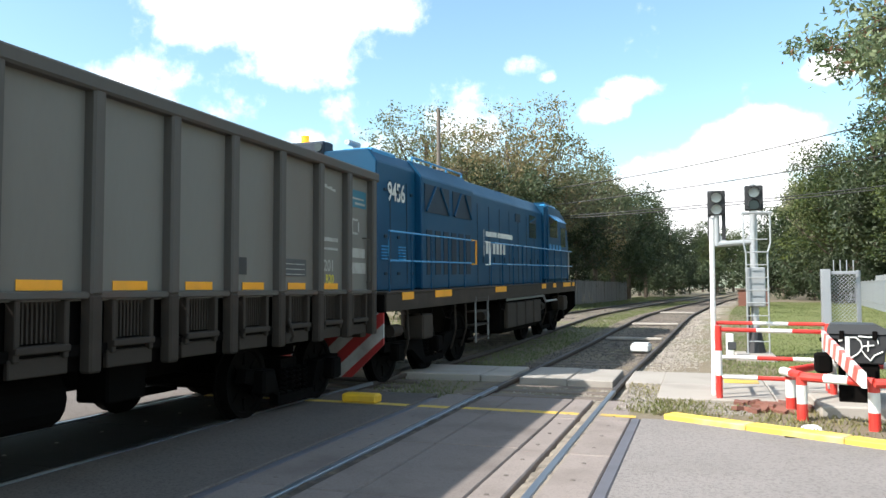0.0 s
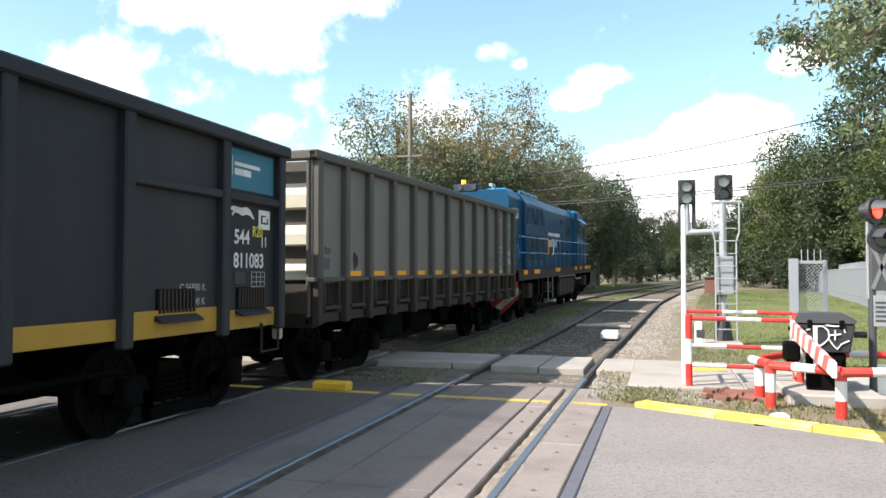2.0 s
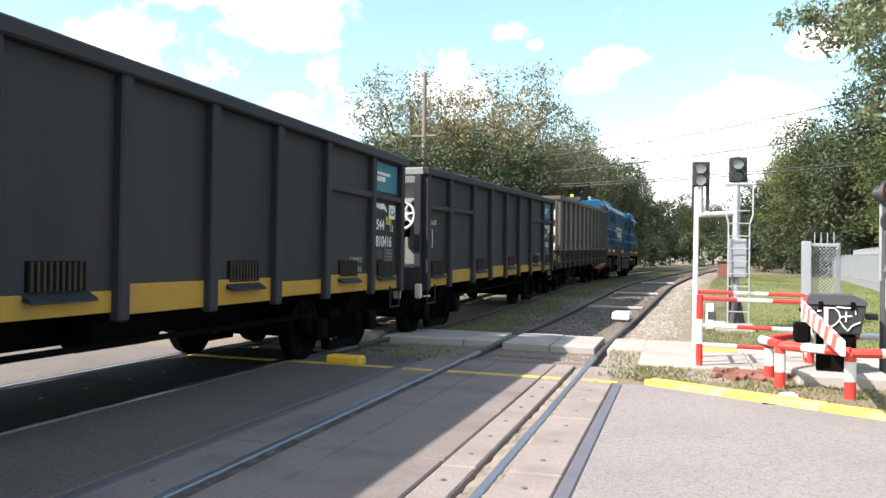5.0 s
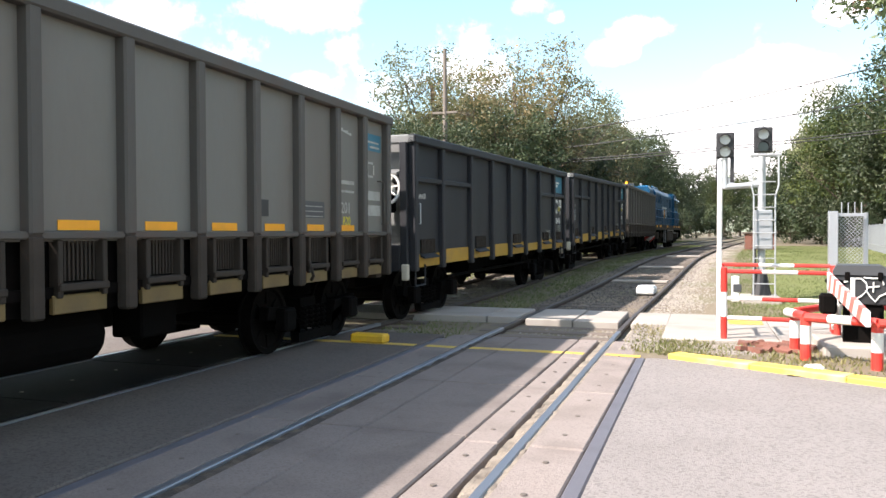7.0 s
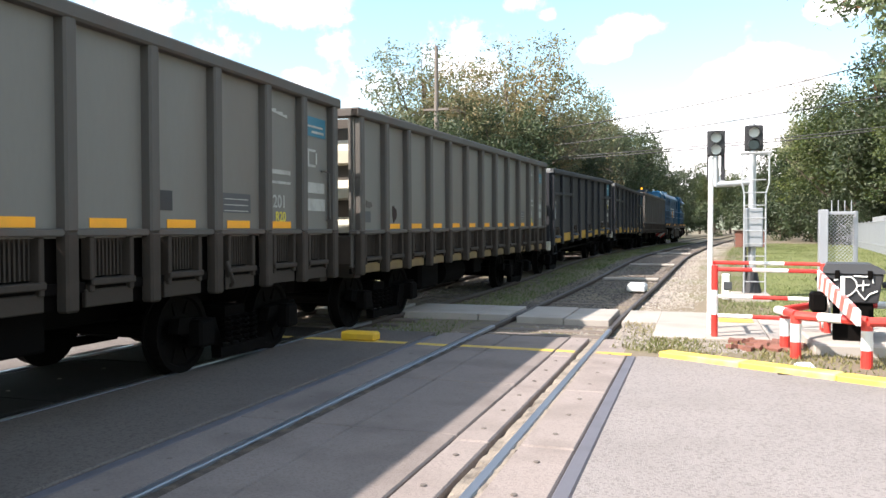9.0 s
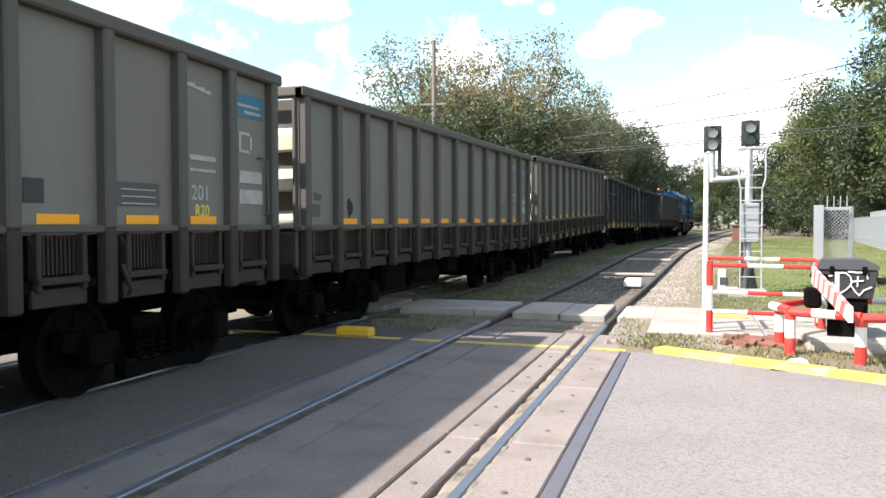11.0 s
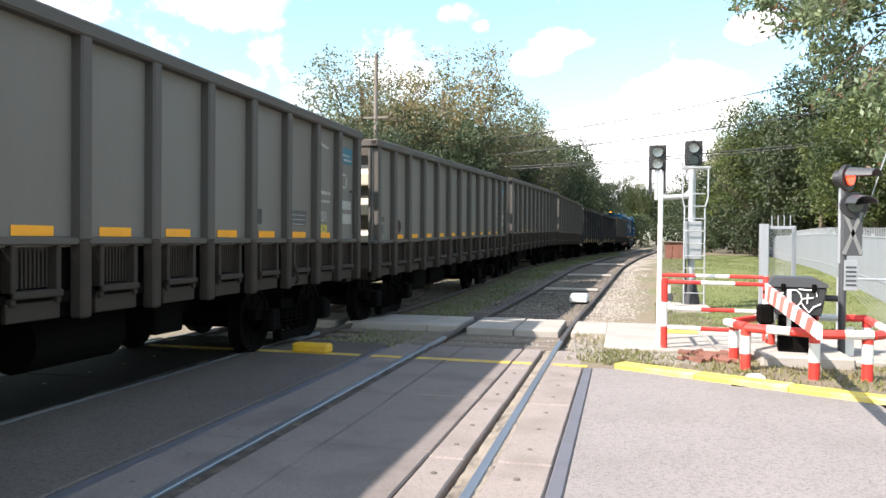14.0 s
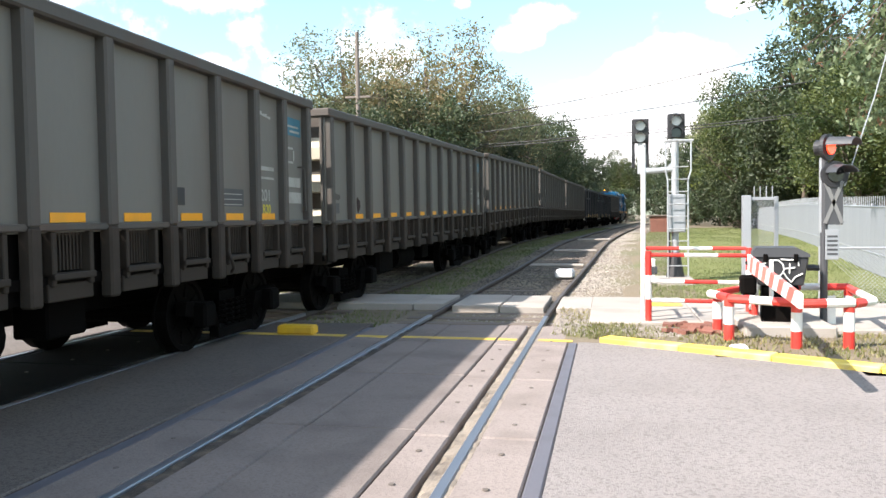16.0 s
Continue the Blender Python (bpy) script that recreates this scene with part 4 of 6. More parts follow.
    prism(smear, [(-5.20, 1.80), (-5.07, 1.785), (-4.99, 1.82), (-5.03, 1.88), (-5.10, 1.875), (-5.19, 1.90)], 0, x - 0.002, x + 0.003)
    part("grey_smear", smear, GREY_FRAME, w, "overpainted dark smear")
    part("grab_iron", tubes(0.012, [(x + 0.01, 5.2, 2.2), (x + 0.06, 5.2, 2.2), (x + 0.06, 5.32, 2.18), (x + 0.06, 5.34, 1.6), (x + 0.01, 5.34, 1.58)]), GREY_FRAME, w, "bent steel grab iron")
    part("hook", tubes(0.02, [(x + 0.1, 2.95, 1.15), (x + 0.14, 2.95, 1.05), (x + 0.14, 3.0, 0.95), (x + 0.1, 3.02, 0.9)]), GRILLE_STEEL, w, "steel tie-down hook")
    for y in (-3.9, 3.9):
        add_bogie(w, y, (y - 0.875, y + 0.875), 0.42, WHEEL_SMALL, 1.75)
    return w


def dark_wagon(number):
    """Smoother dark grey wagon with eight bays and a yellow skirt."""
    w = thing("gondola_wagon", "dark grey high-sided freight wagon with a dirty yellow skirt", "freight wagon", "dark wagons")
    L, W, TOP = 10.9, 1.43, 2.92
    h = L / 2
    part("floor", boxes((-W, W, -h + 0.1, h - 0.1, 0.98, 1.06)), BLACK_STEEL, w, "black underfloor")
    bays = [-5.33, -4.14, -2.65, -1.34, -0.05, 1.24, 2.53, 4.07, 5.30]
    for s in (-1, 1):
        a, b = sorted((s * W, s * (W - 0.03)))
        part("side_sheet", boxes((a, b, -h + 0.05, h - 0.05, 0.95, TOP), bevel=0.004), DARK_PAINT, w, "dark grey side sheet")
        a, b = sorted((s * (W - 0.03), s * (W + 0.12)))
        part("top_chord", boxes((a, b, -h, h, TOP - 0.02, TOP + 0.12), bevel=0.02), DARK_PAINT, w, "dark steel top rail")
        a, b = sorted((s * (W - 0.02), s * (W + 0.09)))
        rib_me = mesh_of("rib", boxes((a, b, -0.07, 0.07, 0.86, TOP), bevel=0.018), DARK_PAINT)
        for y in bays:
            part("rib", rib_me, DARK_PAINT, w, at=(0, y, 0))
        a, b = sorted((s * (W - 0.01), s * (W + 0.075)))
        for i in (0, 1, 6, 7) if s > 0 else (0, 7):
            part("mid_rail", boxes((a, b, bays[i] + 0.07, bays[i + 1] - 0.07, 2.29, 2.38), bevel=0.015), DARK_PAINT, w, "horizontal stiffener")
        a, b = sorted((s * W, s * (W + 0.012)))
        for i in range(8):
            drop = 0.04 if i in (1, 6) else 0.10 if i in (2, 5) else 0.0
            part("yellow_skirt", boxes((a, b, bays[i] + 0.072, bays[i + 1] - 0.072, 0.93 + drop * 0.3 - 0.02, 1.12 + (0.05 if i in (1, 3, 4, 6) else 0)), bevel=0.003), OCHRE_PAINT, w, "dirty yellow painted skirt")
            if i % 2 == 0 or i == 7:
                mid = (bays[i] + bays[i + 1]) / 2
                g = boxes(*((min(s * W, s * (W + 0.03)), max(s * W, s * (W + 0.03)), mid - 0.27 + 0.06 * k, mid - 0.245 + 0.06 * k, 1.14, 1.36) for k in range(10)))
                part("grille", g, GRILLE_STEEL, w, "small vertical-bar drain grille")
                a2, b2 = sorted((s * (W - 0.001), s * (W + 0.006)))
                part("grille_backing", boxes((a2, b2, mid - 0.3, mid + 0.3, 1.135, 1.365)), BLACK_STEEL, w)
                ledge = bmesh.new()
                prism(ledge, [(s * W, 1.13), (s * (W + 0.10), 1.07), (s * (W + 0.10), 1.05), (s * W, 1.08)], 1, mid - 0.33, mid + 0.33)
                part("ledge", ledge, DARK_PAINT, w, "sloping ledge")
    for s in (-1, 1):
        y0 = s * (h - 0.32)
        a, b = sorted((y0, y0 - s * 0.03))
        part("end_sheet", boxes((-W + 0.034, W - 0.034, a, b, 0.95, TOP)), DARK_END, w, "weathered grey end sheet")
        a, b = sorted((s * (h - 0.16), s * h))
        part("end_chord", boxes((-W - 0.1, W + 0.1, a, b, TOP - 0.02, TOP + 0.118), bevel=0.02), DARK_END, w, "end top rail")
        a, b = sorted((s * (h - 0.1), s * (h + 0.03)))
        for e in (-1, 1):
            c, d = sorted((e * (W - 0.16), e * W))
            part("corner_post", boxes((c + (0.002 if e > 0 else 0.0), d - (0.033 if e > 0 else -0.0), a, b, 0.86, TOP), bevel=0.012), DARK_PAINT, w, "dark corner post")
        a, b = sorted((y0, y0 + s * 0.36))
        part("end_beam", boxes((-W + 0.16, W - 0.16, a, b, 0.86, 1.28), bevel=0.012), DARK_PAINT, w, "dark end beam")
        bm = bmesh.new()
        prism(bm, [(y0, 2.52), (y0 + s * 0.34, 2.44), (y0 + s * 0.34, 2.40), (y0, 2.44)], 0, 0.2, 1.22)
        part("wheel_guard", bm, DARK_END, w, "sloping plate over the handwheel")
        coupler(w, h, s)
        foot = boxes((1.30, 1.42, min(s * (h - 0.02), s * (h + 0.06)), max(s * (h - 0.02), s * (h + 0.06)), 0.72, 0.98), bevel=0.02)
        part("jacking_pad", foot, PALE_END, w, "pale steel end bracket")
        step = tubes(0.016, [(1.46, s * (h - 0.15), 0.95), (1.46, s * (h - 0.15), 0.62), (1.46, s * (h - 0.55), 0.62), (1.46, s * (h - 0.55), 0.95)])
        part("step", step, DARK_PAINT, w, "bent steel step")
    # handwheel on the trailing end
    y0 = -(h + 0.0)
    bm = bmesh.new()
    ring = [(1.02 + 0.245 * math.cos(a), y0, 2.19 + 0.245 * math.sin(a)) for a in np.linspace(0, math.tau, 33)]
    tube(bm, ring, 0.024, 8)
    hand = part("handwheel", bm, WHITE_PAINT, w, "white spoked brake handwheel")
    for k in range(8):
        a = k * math.tau / 8 + 0.2
        part("spoke", tubes(0.016, [(1.02 + 0.09 * math.cos(a), y0 + 0.03, 2.19 + 0.09 * math.sin(a)), (1.02 + 0.245 * math.cos(a), y0, 2.19 + 0.245 * math.sin(a))], seg=6), WHITE_PAINT, hand)
    part("hub", tube(bmesh.new(), [(1.02, y0 + 0.09, 2.19), (1.02, y0 + 0.02, 2.19)], 0.13, 18, 0.1), WHITE_PAINT, hand, "dished white hub")
    part("shaft", tubes(0.03, [(1.02, y0 + 0.25, 2.19), (1.02, y0 - 0.06, 2.19)]), SIGNAL_BLACK, hand, "black brake shaft")
    part("gear_box", boxes((0.85, 1.12, y0 + 0.06, y0 + 0.2, 1.80, 2.3), bevel=0.03), BLACK_STEEL, w, "greasy brake gear box")
    part("bracket", boxes((1.1, 1.35, y0 + 0.08, y0 + 0.2, 2.08, 2.16), bevel=0.01), SILVER, w, "pale bracket")
    chain = bmesh.new()
    for k in range(14):
        z = 1.84 - 0.045 * k
        pts = [(1.02 + (0.016 * math.cos(a) if k % 2 else 0), y0 + 0.12 + (0 if k % 2 else 0.016 * math.cos(a)), z + 0.03 * math.sin(a)) for a in np.linspace(0, math.tau, 9)]
        tube(chain, pts, 0.007, 5)
    part("chain", chain, BLACK_STEEL, w, "hanging brake chain")
    writing("stencil", number, 0.20, WHITE_MARK, w, Matrix(((1, 0, 0, 0.38), (0, 0, -1, -h + 0.315), (0, 1, 0, 2.60), (0, 0, 0, 1))), "white stencilled wagon number", 0.95)
    part("centre_sill", boxes((-0.3, 0.3, -h + 0.3, h - 0.3, 0.54, 1.0), bevel=0.02), BLACK_STEEL, w, "black centre sill")
    # shorter box, closing part of the bright gap below
    part("brake_rigging", boxes((-1.15, -0.95, -1.6, 1.9, 0.42, 0.9), bevel=0.02), BLACK_STEEL, w, "black brake rigging and reservoir")
    rod = tubes(0.03, [(1.1, -3.0, 0.62), (1.1, 3.0, 0.62)])
    part("brake_rod", rod, BLACK_STEEL, w, "long brake rod")
    part("brake_cylinder", tubes(0.2, [(0.6, -0.9, 0.7), (0.6, 0.1, 0.7)], seg=14), BLACK_STEEL, w, "black air brake cylinder")
    x = W + 0.004
    side_lines(w, [(4.145, 5.185, 2.43, 2.87)], x, TEAL_PAINT, "name_panel", "teal painted panel")
    side_lines(w, [(4.275, 4.285, 2.58, 2.78), (4.325, 4.865, 2.685, 2.725), (4.325, 4.665, 2.585, 2.655)], x + 0.004, WHITE_MARK, "lettering_bar", "white lettering bars")
    # running-animal emblem, box mark and stencils at the leading end
    dog = bmesh.new()
    prism(dog, [(4.245, 2.22), (4.325, 2.245), (4.455, 2.23), (4.595, 2.25), (4.675, 2.215), (4.755, 2.13), (4.735, 2.12), (4.655, 2.16), (4.575, 2.165), (4.495, 2.145), (4.425, 2.165), (4.345, 2.175), (4.295, 2.135), (4.275, 2.15), (4.315, 2.19), (4.255, 2.20)][::-1], 0, x, x + 0.004)
    part("running_animal_mark", dog, WHITE_MARK, w, "white emblem")
    side_lines(w, [(4.855, 5.115, 2.02, 2.24)], x, WHITE_MARK, "box_mark", "white square mark")
    side_lines(w, [(4.905, 5.065, 2.08, 2.10), (4.905, 4.935, 2.10, 2.18), (4.905, 5.015, 2.165, 2.18), (5.045, 5.065, 2.10, 2.15)], x + 0.004, DARK_PAINT, "box_outline", "dark outline")
    writing("stencil", "544", 0.22, WHITE_MARK, w, on_side(x, 4.335, 1.84), "white stencilled number")
    writing("stencil", "R20", 0.17, YELLOW_MARK, w, on_side(x + 0.004, 4.715, 1.93), "yellow stencilled mark", 0.85)
    writing("stencil", "11", 0.16, WHITE_MARK, w, on_side(x, 4.905, 1.82), "white stencilled number")
    writing("stencil", number, 0.225, WHITE_MARK, w, on_side(x, 4.325, 1.58), "white stencilled wagon number", 0.98)
    side_lines(w, [(4.345, 4.565, 1.40, 1.53)], x, SIGNAL_BLACK, "black_patch", "black painted patch")
    side_lines(w, [(4.705, 5.005, z, z + 0.008) for z in (1.36, 1.415, 1.47, 1.525)] + [(y, y + 0.008, 1.36, 1.53) for y in (4.705, 4.815, 4.905, 5.)], x, FADED_MARK, "table_line", "thin white stencilled table")
    writing("stencil", "C 56500 K", 0.1, FADED_MARK, w, on_side(x, 3.36, 1.34), "small white stencil")
    writing("stencil", "T 23500 K", 0.1, FADED_MARK, w, on_side(x, 3.36, 1.20), "small white stencil")
    side_lines(w, [(-5.2 + 0.055 * k, -5.165 + 0.055 * k, 2.03, 2.09 + 0.02 * (k % 2)) for k in range(6)] + [(-4.87, -4.8, 2.03, 2.12)], x, FADED_MARK, "maker_mark", "small white maker mark bars")
    part("grab_iron", tubes(0.012, [(x, -5.15, 1.95), (x + 0.06, -5.15, 1.95), (x + 0.06, -5.15, 1.62), (x, -5.15, 1.62)]), SILVER, w, "pale steel grab iron")
    for y in (-3.85, 3.85):
        add_bogie(w, y, (y - 0.875, y + 0.875), 0.42, WHEEL_SMALL, 1.75)
    return w


def locomotive():
    """Six-axle diesel: long hood behind a full-width cab, walkway with railings. Origin in mid length; the cab leads."""
    w = thing("diesel_locomotive", "blue six-axle diesel freight locomotive with yellow walkway marks", "locomotive")
    h, nose = 7.55, 6.45
    part("underframe", boxes((-1.45, 1.45, -h, nose, 1.20, 1.46), bevel=0.02), BLACK_STEEL, w, "dark frame sill")
    part("walkway", boxes((-1.5, 1.5, -h, nose, 1.46, 1.50), bevel=0.008), GREY_LOWER, w, "steel walkway plate")
    # hoods and cab in lengths of slightly different section
    def hood(name, y0, y1, half, top, mat, shoulder=0.28, label=""):
        bm = bmesh.new()
        prism(bm, [(-half, 1.50), (half, 1.50), (half, top - shoulder), (half - shoulder * 0.75, top), (-half + shoulder * 0.75, top), (-half, top - shoulder)], 1, y0, y1)
        bmesh.ops.bevel(bm, geom=bm.edges[:], offset=0.02, segments=1, affect="EDGES")
        return part(name, bm, mat, w, label)
    hood("rear_hood", -7.1, -5.55, 1.12, 3.76, BLUE_PAINT, 0.2, "blue rear hood")
    hood("radiator_hood", -5.55, -2.75, 1.24, 3.77, BLUE_PAINT, 0.3, "blue radiator compartment")
    hood("engine_hood", -2.75, 3.3, 1.20, 3.74, BLUE_PAINT, 0.3, "blue engine hood")
    bm = bmesh.new()
    prism(bm, [(3.3, 1.50), (6.12, 1.50), (6.16, 2.4), (5.95, 3.1), (5.6, 3.46), (4.8, 3.72), (3.3, 3.76)], 0, -1.36, 1.36)
    bmesh.ops.bevel(bm, geom=bm.edges[:], offset=0.10, segments=3, affect="EDGES")
    part("cab", bm, BLUE_PAINT, w, "rounded blue driving cab")
    # roof pieces in the lighter blue, their sky sheen given by colour
    part("roof_cover", boxes((-0.75, 0.75, -5.5, -2.8, 3.775, 3.83), (-0.6, 0.6, -2.4, 1.6, 3.745, 3.80), bevel=0.02), BLUE_LIGHT, w, "blue roof cover, lightened for sky reflection")
    part("exhaust", boxes((-0.3, 0.3, -0.9, -0.3, 3.80, 3.90), bevel=0.02), BLACK_STEEL, w, "dark exhaust stack")
    part("cab_roof_edge", boxes((1.12, 1.30, 3.35, 4.7, 3.60, 3.70), bevel=0.03), BLUE_LIGHT, w, "blue cab roof edge, lightened for sky reflection")
    part("horn", tubes(0.05, [(0.55, -7.0, 3.9), (0.55, -6.6, 3.9)], [(0.55, -6.7, 3.7), (0.55, -6.7, 3.9)]), SILVER, w, "silver air horn")
    part("lamp_box", boxes((-0.5, 0.2, -7.12, -6.8, 3.7, 3.93), bevel=0.03), BLUE_DARK, w, "dark blue headlight box")
    for x in (-0.3, 0.1):
        part("headlight", tubes(0.07, [(x, -7.15, 3.83), (x, -7.1, 3.83)], seg=16), LENS_DARK, w, "round unlit headlight")
    part("beacon", tubes(0.07, [(-0.25, -6.95, 3.92), (-0.25, -6.95, 4.06)], seg=12), AMBER, w, "amber roof beacon")
    part("rear_hatch", boxes((0.45, 1.0, -7.0, -6.1, 3.6, 3.79), bevel=0.02), BLUE_LIGHT, w, "blue raised hatch, lightened for sky reflection")
    xs = 1.245
    # radiator openings with diagonal braces
    for y0, y1 in ((-5.42, -4.2), (-4.0, -2.9)):
        part("radiator_grille", boxes((xs - 0.01, xs + 0.006, y0, y1, 2.86, 3.36)), BLUE_DARK, w, "dark blue radiator grille")
        bm = bmesh.new()
        m = (y0 + y1) / 2
        for a, b in ((y0 + 0.04, m - 0.12), (y1 - 0.04, m + 0.12)):
            tube(bm, [(xs + 0.015, a, 2.88), (xs + 0.015, b, 3.34)], 0.025, 6)
        part("brace", bm, BLUE_PAINT, w, "blue diagonal brace")
    for k in range(6):
        part("door_grille", boxes((xs - 0.01, xs + 0.006, -5.35 + 0.42 * k, -5.09 + 0.42 * k, 1.75, 2.55)), BLUE_DARK, w, "dark louvre panel")
    for y in (-6.95, -6.3):
        bars = boxes(*((1.115, 1.135, y, y + 0.3, 2.0 + 0.05 * k, 2.025 + 0.05 * k) for k in range(5)), bevel=0.004)
        part("louvre", bars, BLUE_LIGHT, w, "small blue louvre")
    for y in (-6.62, -5.95):
        part("door_seam", boxes((1.11, 1.126, y, y + 0.03, 1.6, 3.3)), BLUE_DARK, w, "door seam")
    for k in range(7):
        part("door_seam", boxes((1.19, 1.207, -2.4 + 0.8 * k, -2.365 + 0.8 * k, 1.55, 3.25)), BLUE_DARK, w, "hood door seam")
    part("side_window", boxes((1.195, 1.21, 1.9, 2.6, 2.7, 3.3)), WINDOW, w, "dark side window")
    part("vent", boxes((1.195, 1.215, 0.55, 1.0, 3.05, 3.25)), BLUE_DARK, w, "small square vent")
    awning = bmesh.new()
    prism(awning, [(1.36, 3.42), (1.62, 3.22), (1.62, 3.2), (1.36, 3.38)], 1, 3.5, 4.6)
    part("window_awning", awning, BLUE_LIGHT, w, "blue window visor")
    part("cab_window", boxes((1.355, 1.372, 3.55, 4.5, 2.78, 3.32)), WINDOW, w, "dark cab side window")
    part("cab_window", boxes((1.355, 1.372, 4.95, 5.6, 2.55, 3.12)), WINDOW, w, "dark cab side window")
    part("windscreen", boxes((-1.1, 1.1, 5.92, 6.08, 2.6, 3.05)), WINDOW, w, "dark windscreen")
    part("cab_front_panel", boxes((0.75, 1.365, 5.9, 6.17, 1.7, 2.42), bevel=0.03), DARK_END, w, "pale grey front corner panel")
    for k in range(4):
        part("cab_vent", boxes((1.36, 1.372, 3.5 + 0.42 * k, 3.72 + 0.42 * k, 2.45, 2.58)), BLUE_LIGHT, w, "small pale marking")
    # lettering
    writing("fleet_number", "9456", 0.42, WHITE_MARK, w, on_side(1.135, -6.72, 2.97), "white fleet number", 0.82)
    side_lines(w, [(-2.0, -1.97, 2.12, 2.72), (-1.85, -1.05, 2.58, 2.69), (-0.97, 0.25, 2.58, 2.69)] + [(-1.85 + 0.26 * k, -1.68 + 0.26 * k, 2.20, 2.44) for k in range(6)], 1.212, WHITE_MARK, "lettering_bar", "white lettering bar")
    # railings: each stanchion, two rails a stretch
    for y in np.arange(-7.4, 6.1, 0.85):
        if -3.6 < y < -2.4:
            continue
        for s in (-1, 1):
            part("stanchion", tubes(0.016, [(s * 1.47, y, 1.5), (s * 1.47, y, 2.42)], seg=6), BLUE_PAINT, w)
    for s in (-1, 1):
        for z in (1.97, 2.42):
            for y0, y1 in ((-7.4, -3.6), (-2.45, 6.0)):
                part("handrail", tubes(0.016, [(s * 1.47, y0, z), (s * 1.47, y1, z)], seg=6), BLUE_LIGHT, w, "blue handrail")
        for y0, y1 in ((-3.6, -3.35), (-2.7, -2.45)):
            bm = tubes(0.02, [(s * 1.49, y0, 1.95), (s * 1.49, y1, 1.95), (s * 1.49, y1, 2.42), (s * 1.49, y0, 2.42)], seg=6)
            part("grab_rail", bm, YELLOW_PAINT if y0 < -3 else WHITE_PAINT, w, "yellow and white ladder grab rail")
    for y, l_ in ((-7.0, 0.45), (-5.6, 0.8), (-2.1, 0.8), (2.0, 0.45), (3.3, 0.35), (4.6, 1.0), (5.9, 0.3)):
        part("reflector", boxes((1.497, 1.508, y, y + l_, 1.36, 1.48)), YELLOW_PAINT, w, "yellow walkway mark")
    part("sill_face", boxes((1.45, 1.495, -h, nose, 1.2, 1.459), bevel=0.01), GREY_LOWER, w, "grey side sill")
    for k in range(4):
        part("ladder_rung", boxes((1.3, 1.5, -3.4, -2.6, 0.45 + 0.27 * k, 0.48 + 0.27 * k), bevel=0.005), GRILLE_STEEL, w, "steel step")
    part("ladder_rail", tubes(0.02, [(1.48, -3.4, 0.4), (1.48, -3.4, 1.3)]), DARK_END, w)
    part("ladder_rail", tubes(0.02, [(1.48, -2.6, 0.4), (1.48, -2.6, 1.3)]), DARK_END, w)
    tank = boxes((-1.3, 1.3, -0.9, 2.4, 0.38, 1.12), bevel=0.08)
    part("fuel_tank", tank, BLACK_STEEL, w, "black fuel tank")
    for k in range(4):
        part("battery_box", boxes((1.3, 1.4, -0.85 + 0.8 * k, -0.12 + 0.8 * k, 0.5, 1.08), bevel=0.02), GREY_LOWER, w, "grey equipment box door")
    part("air_pipe", tubes(0.03, [(1.38, -0.9, 1.16), (1.38, 2.6, 1.16), (1.38, 2.9, 1.0), (1.38, 4.2, 1.0)]), GALV, w, "pale air pipe")
    part("sand_box", boxes((1.05, 1.42, -5.95, -5.5, 0.66, 1.08), bevel=0.03), GREY_LOWER, w, "grimy grey sand box")
    part("sand_box", boxes((1.05, 1.42, 5.0, 5.5, 0.66, 1.08), bevel=0.03), GREY_LOWER, w, "grimy grey sand box")
    for y in (-6.9, -2.3, 2.75, 5.7):
        part("brake_cylinder", tubes(0.1, [(1.22, y, 0.86), (1.22, y + 0.34, 0.86)], seg=12), GRILLE_STEEL, w, "grimy brake cylinder")
    for y in (-6.45, -4.2, -3.6, 3.0, 4.6):
        part("sand_pipe", tubes(0.022, [(1.34, y, 1.18), (1.34, y + 0.04, 0.7), (1.2, y + 0.14, 0.34)], seg=6), GRILLE_STEEL, w, "bent sand pipe")
    for y in (-6.0, -5.0, -1.5):
        part("cable_loop", tubes(0.018, [(1.36, y, 1.2), (1.38, y + 0.16, 0.98), (1.38, y + 0.42, 0.94), (1.36, y + 0.6, 1.2)], seg=6), BLACK_STEEL, w, "hanging black cable")
    for y in (-6.85, -6.35, -5.8):
        for z in (1.75, 2.35, 3.1):
            part("hinge", boxes((1.12, 1.14, y, y + 0.1, z, z + 0.05), bevel=0.006), BLUE_DARK, w, "door hinge")
    for k in range(7):
        part("door_latch", boxes((1.2, 1.222, -2.05 + 0.8 * k, -1.99 + 0.8 * k, 2.0, 2.14), bevel=0.005), BLUE_DARK, w, "hood door latch")
    part("roof_rail", tubes(0.02, [(1.0, -5.4, 3.84), (1.0, -2.8, 3.84)], *[[(1.0, y, 3.66), (1.0, y, 3.84)] for y in (-5.4, -4.5, -3.7, -2.8)], seg=6), BLUE_LIGHT, w, "thin blue roof rail")
    big = wheelset_mesh(0.5)
    for y in (-4.75, 3.95):
        add_bogie(w, y, (y - 1.75, y, y + 1.75), 0.5, big, 3.6)
    # striped snow plough at the trailing end, plain one at the front
    for s in (-1, 1):
        plough = thing("plough", "", "")
        plough.parent = w
        tagged(plough, "red and white striped end plough" if s < 0 else "plain black front plough")
        y0 = -h - 0.02 if s < 0 else nose + 0.02
        a, b = sorted((y0, y0 + s * 0.04))
        for e in (-1, 1):
            # slanting bands across a plate whose outer lower corner is cut away
            plate = [(0.0, 0.22), (0.92, 0.22), (1.46, 0.72), (1.46, 1.19), (0.0, 1.19)]
            for k in range(-7, 9):
                piece = plate
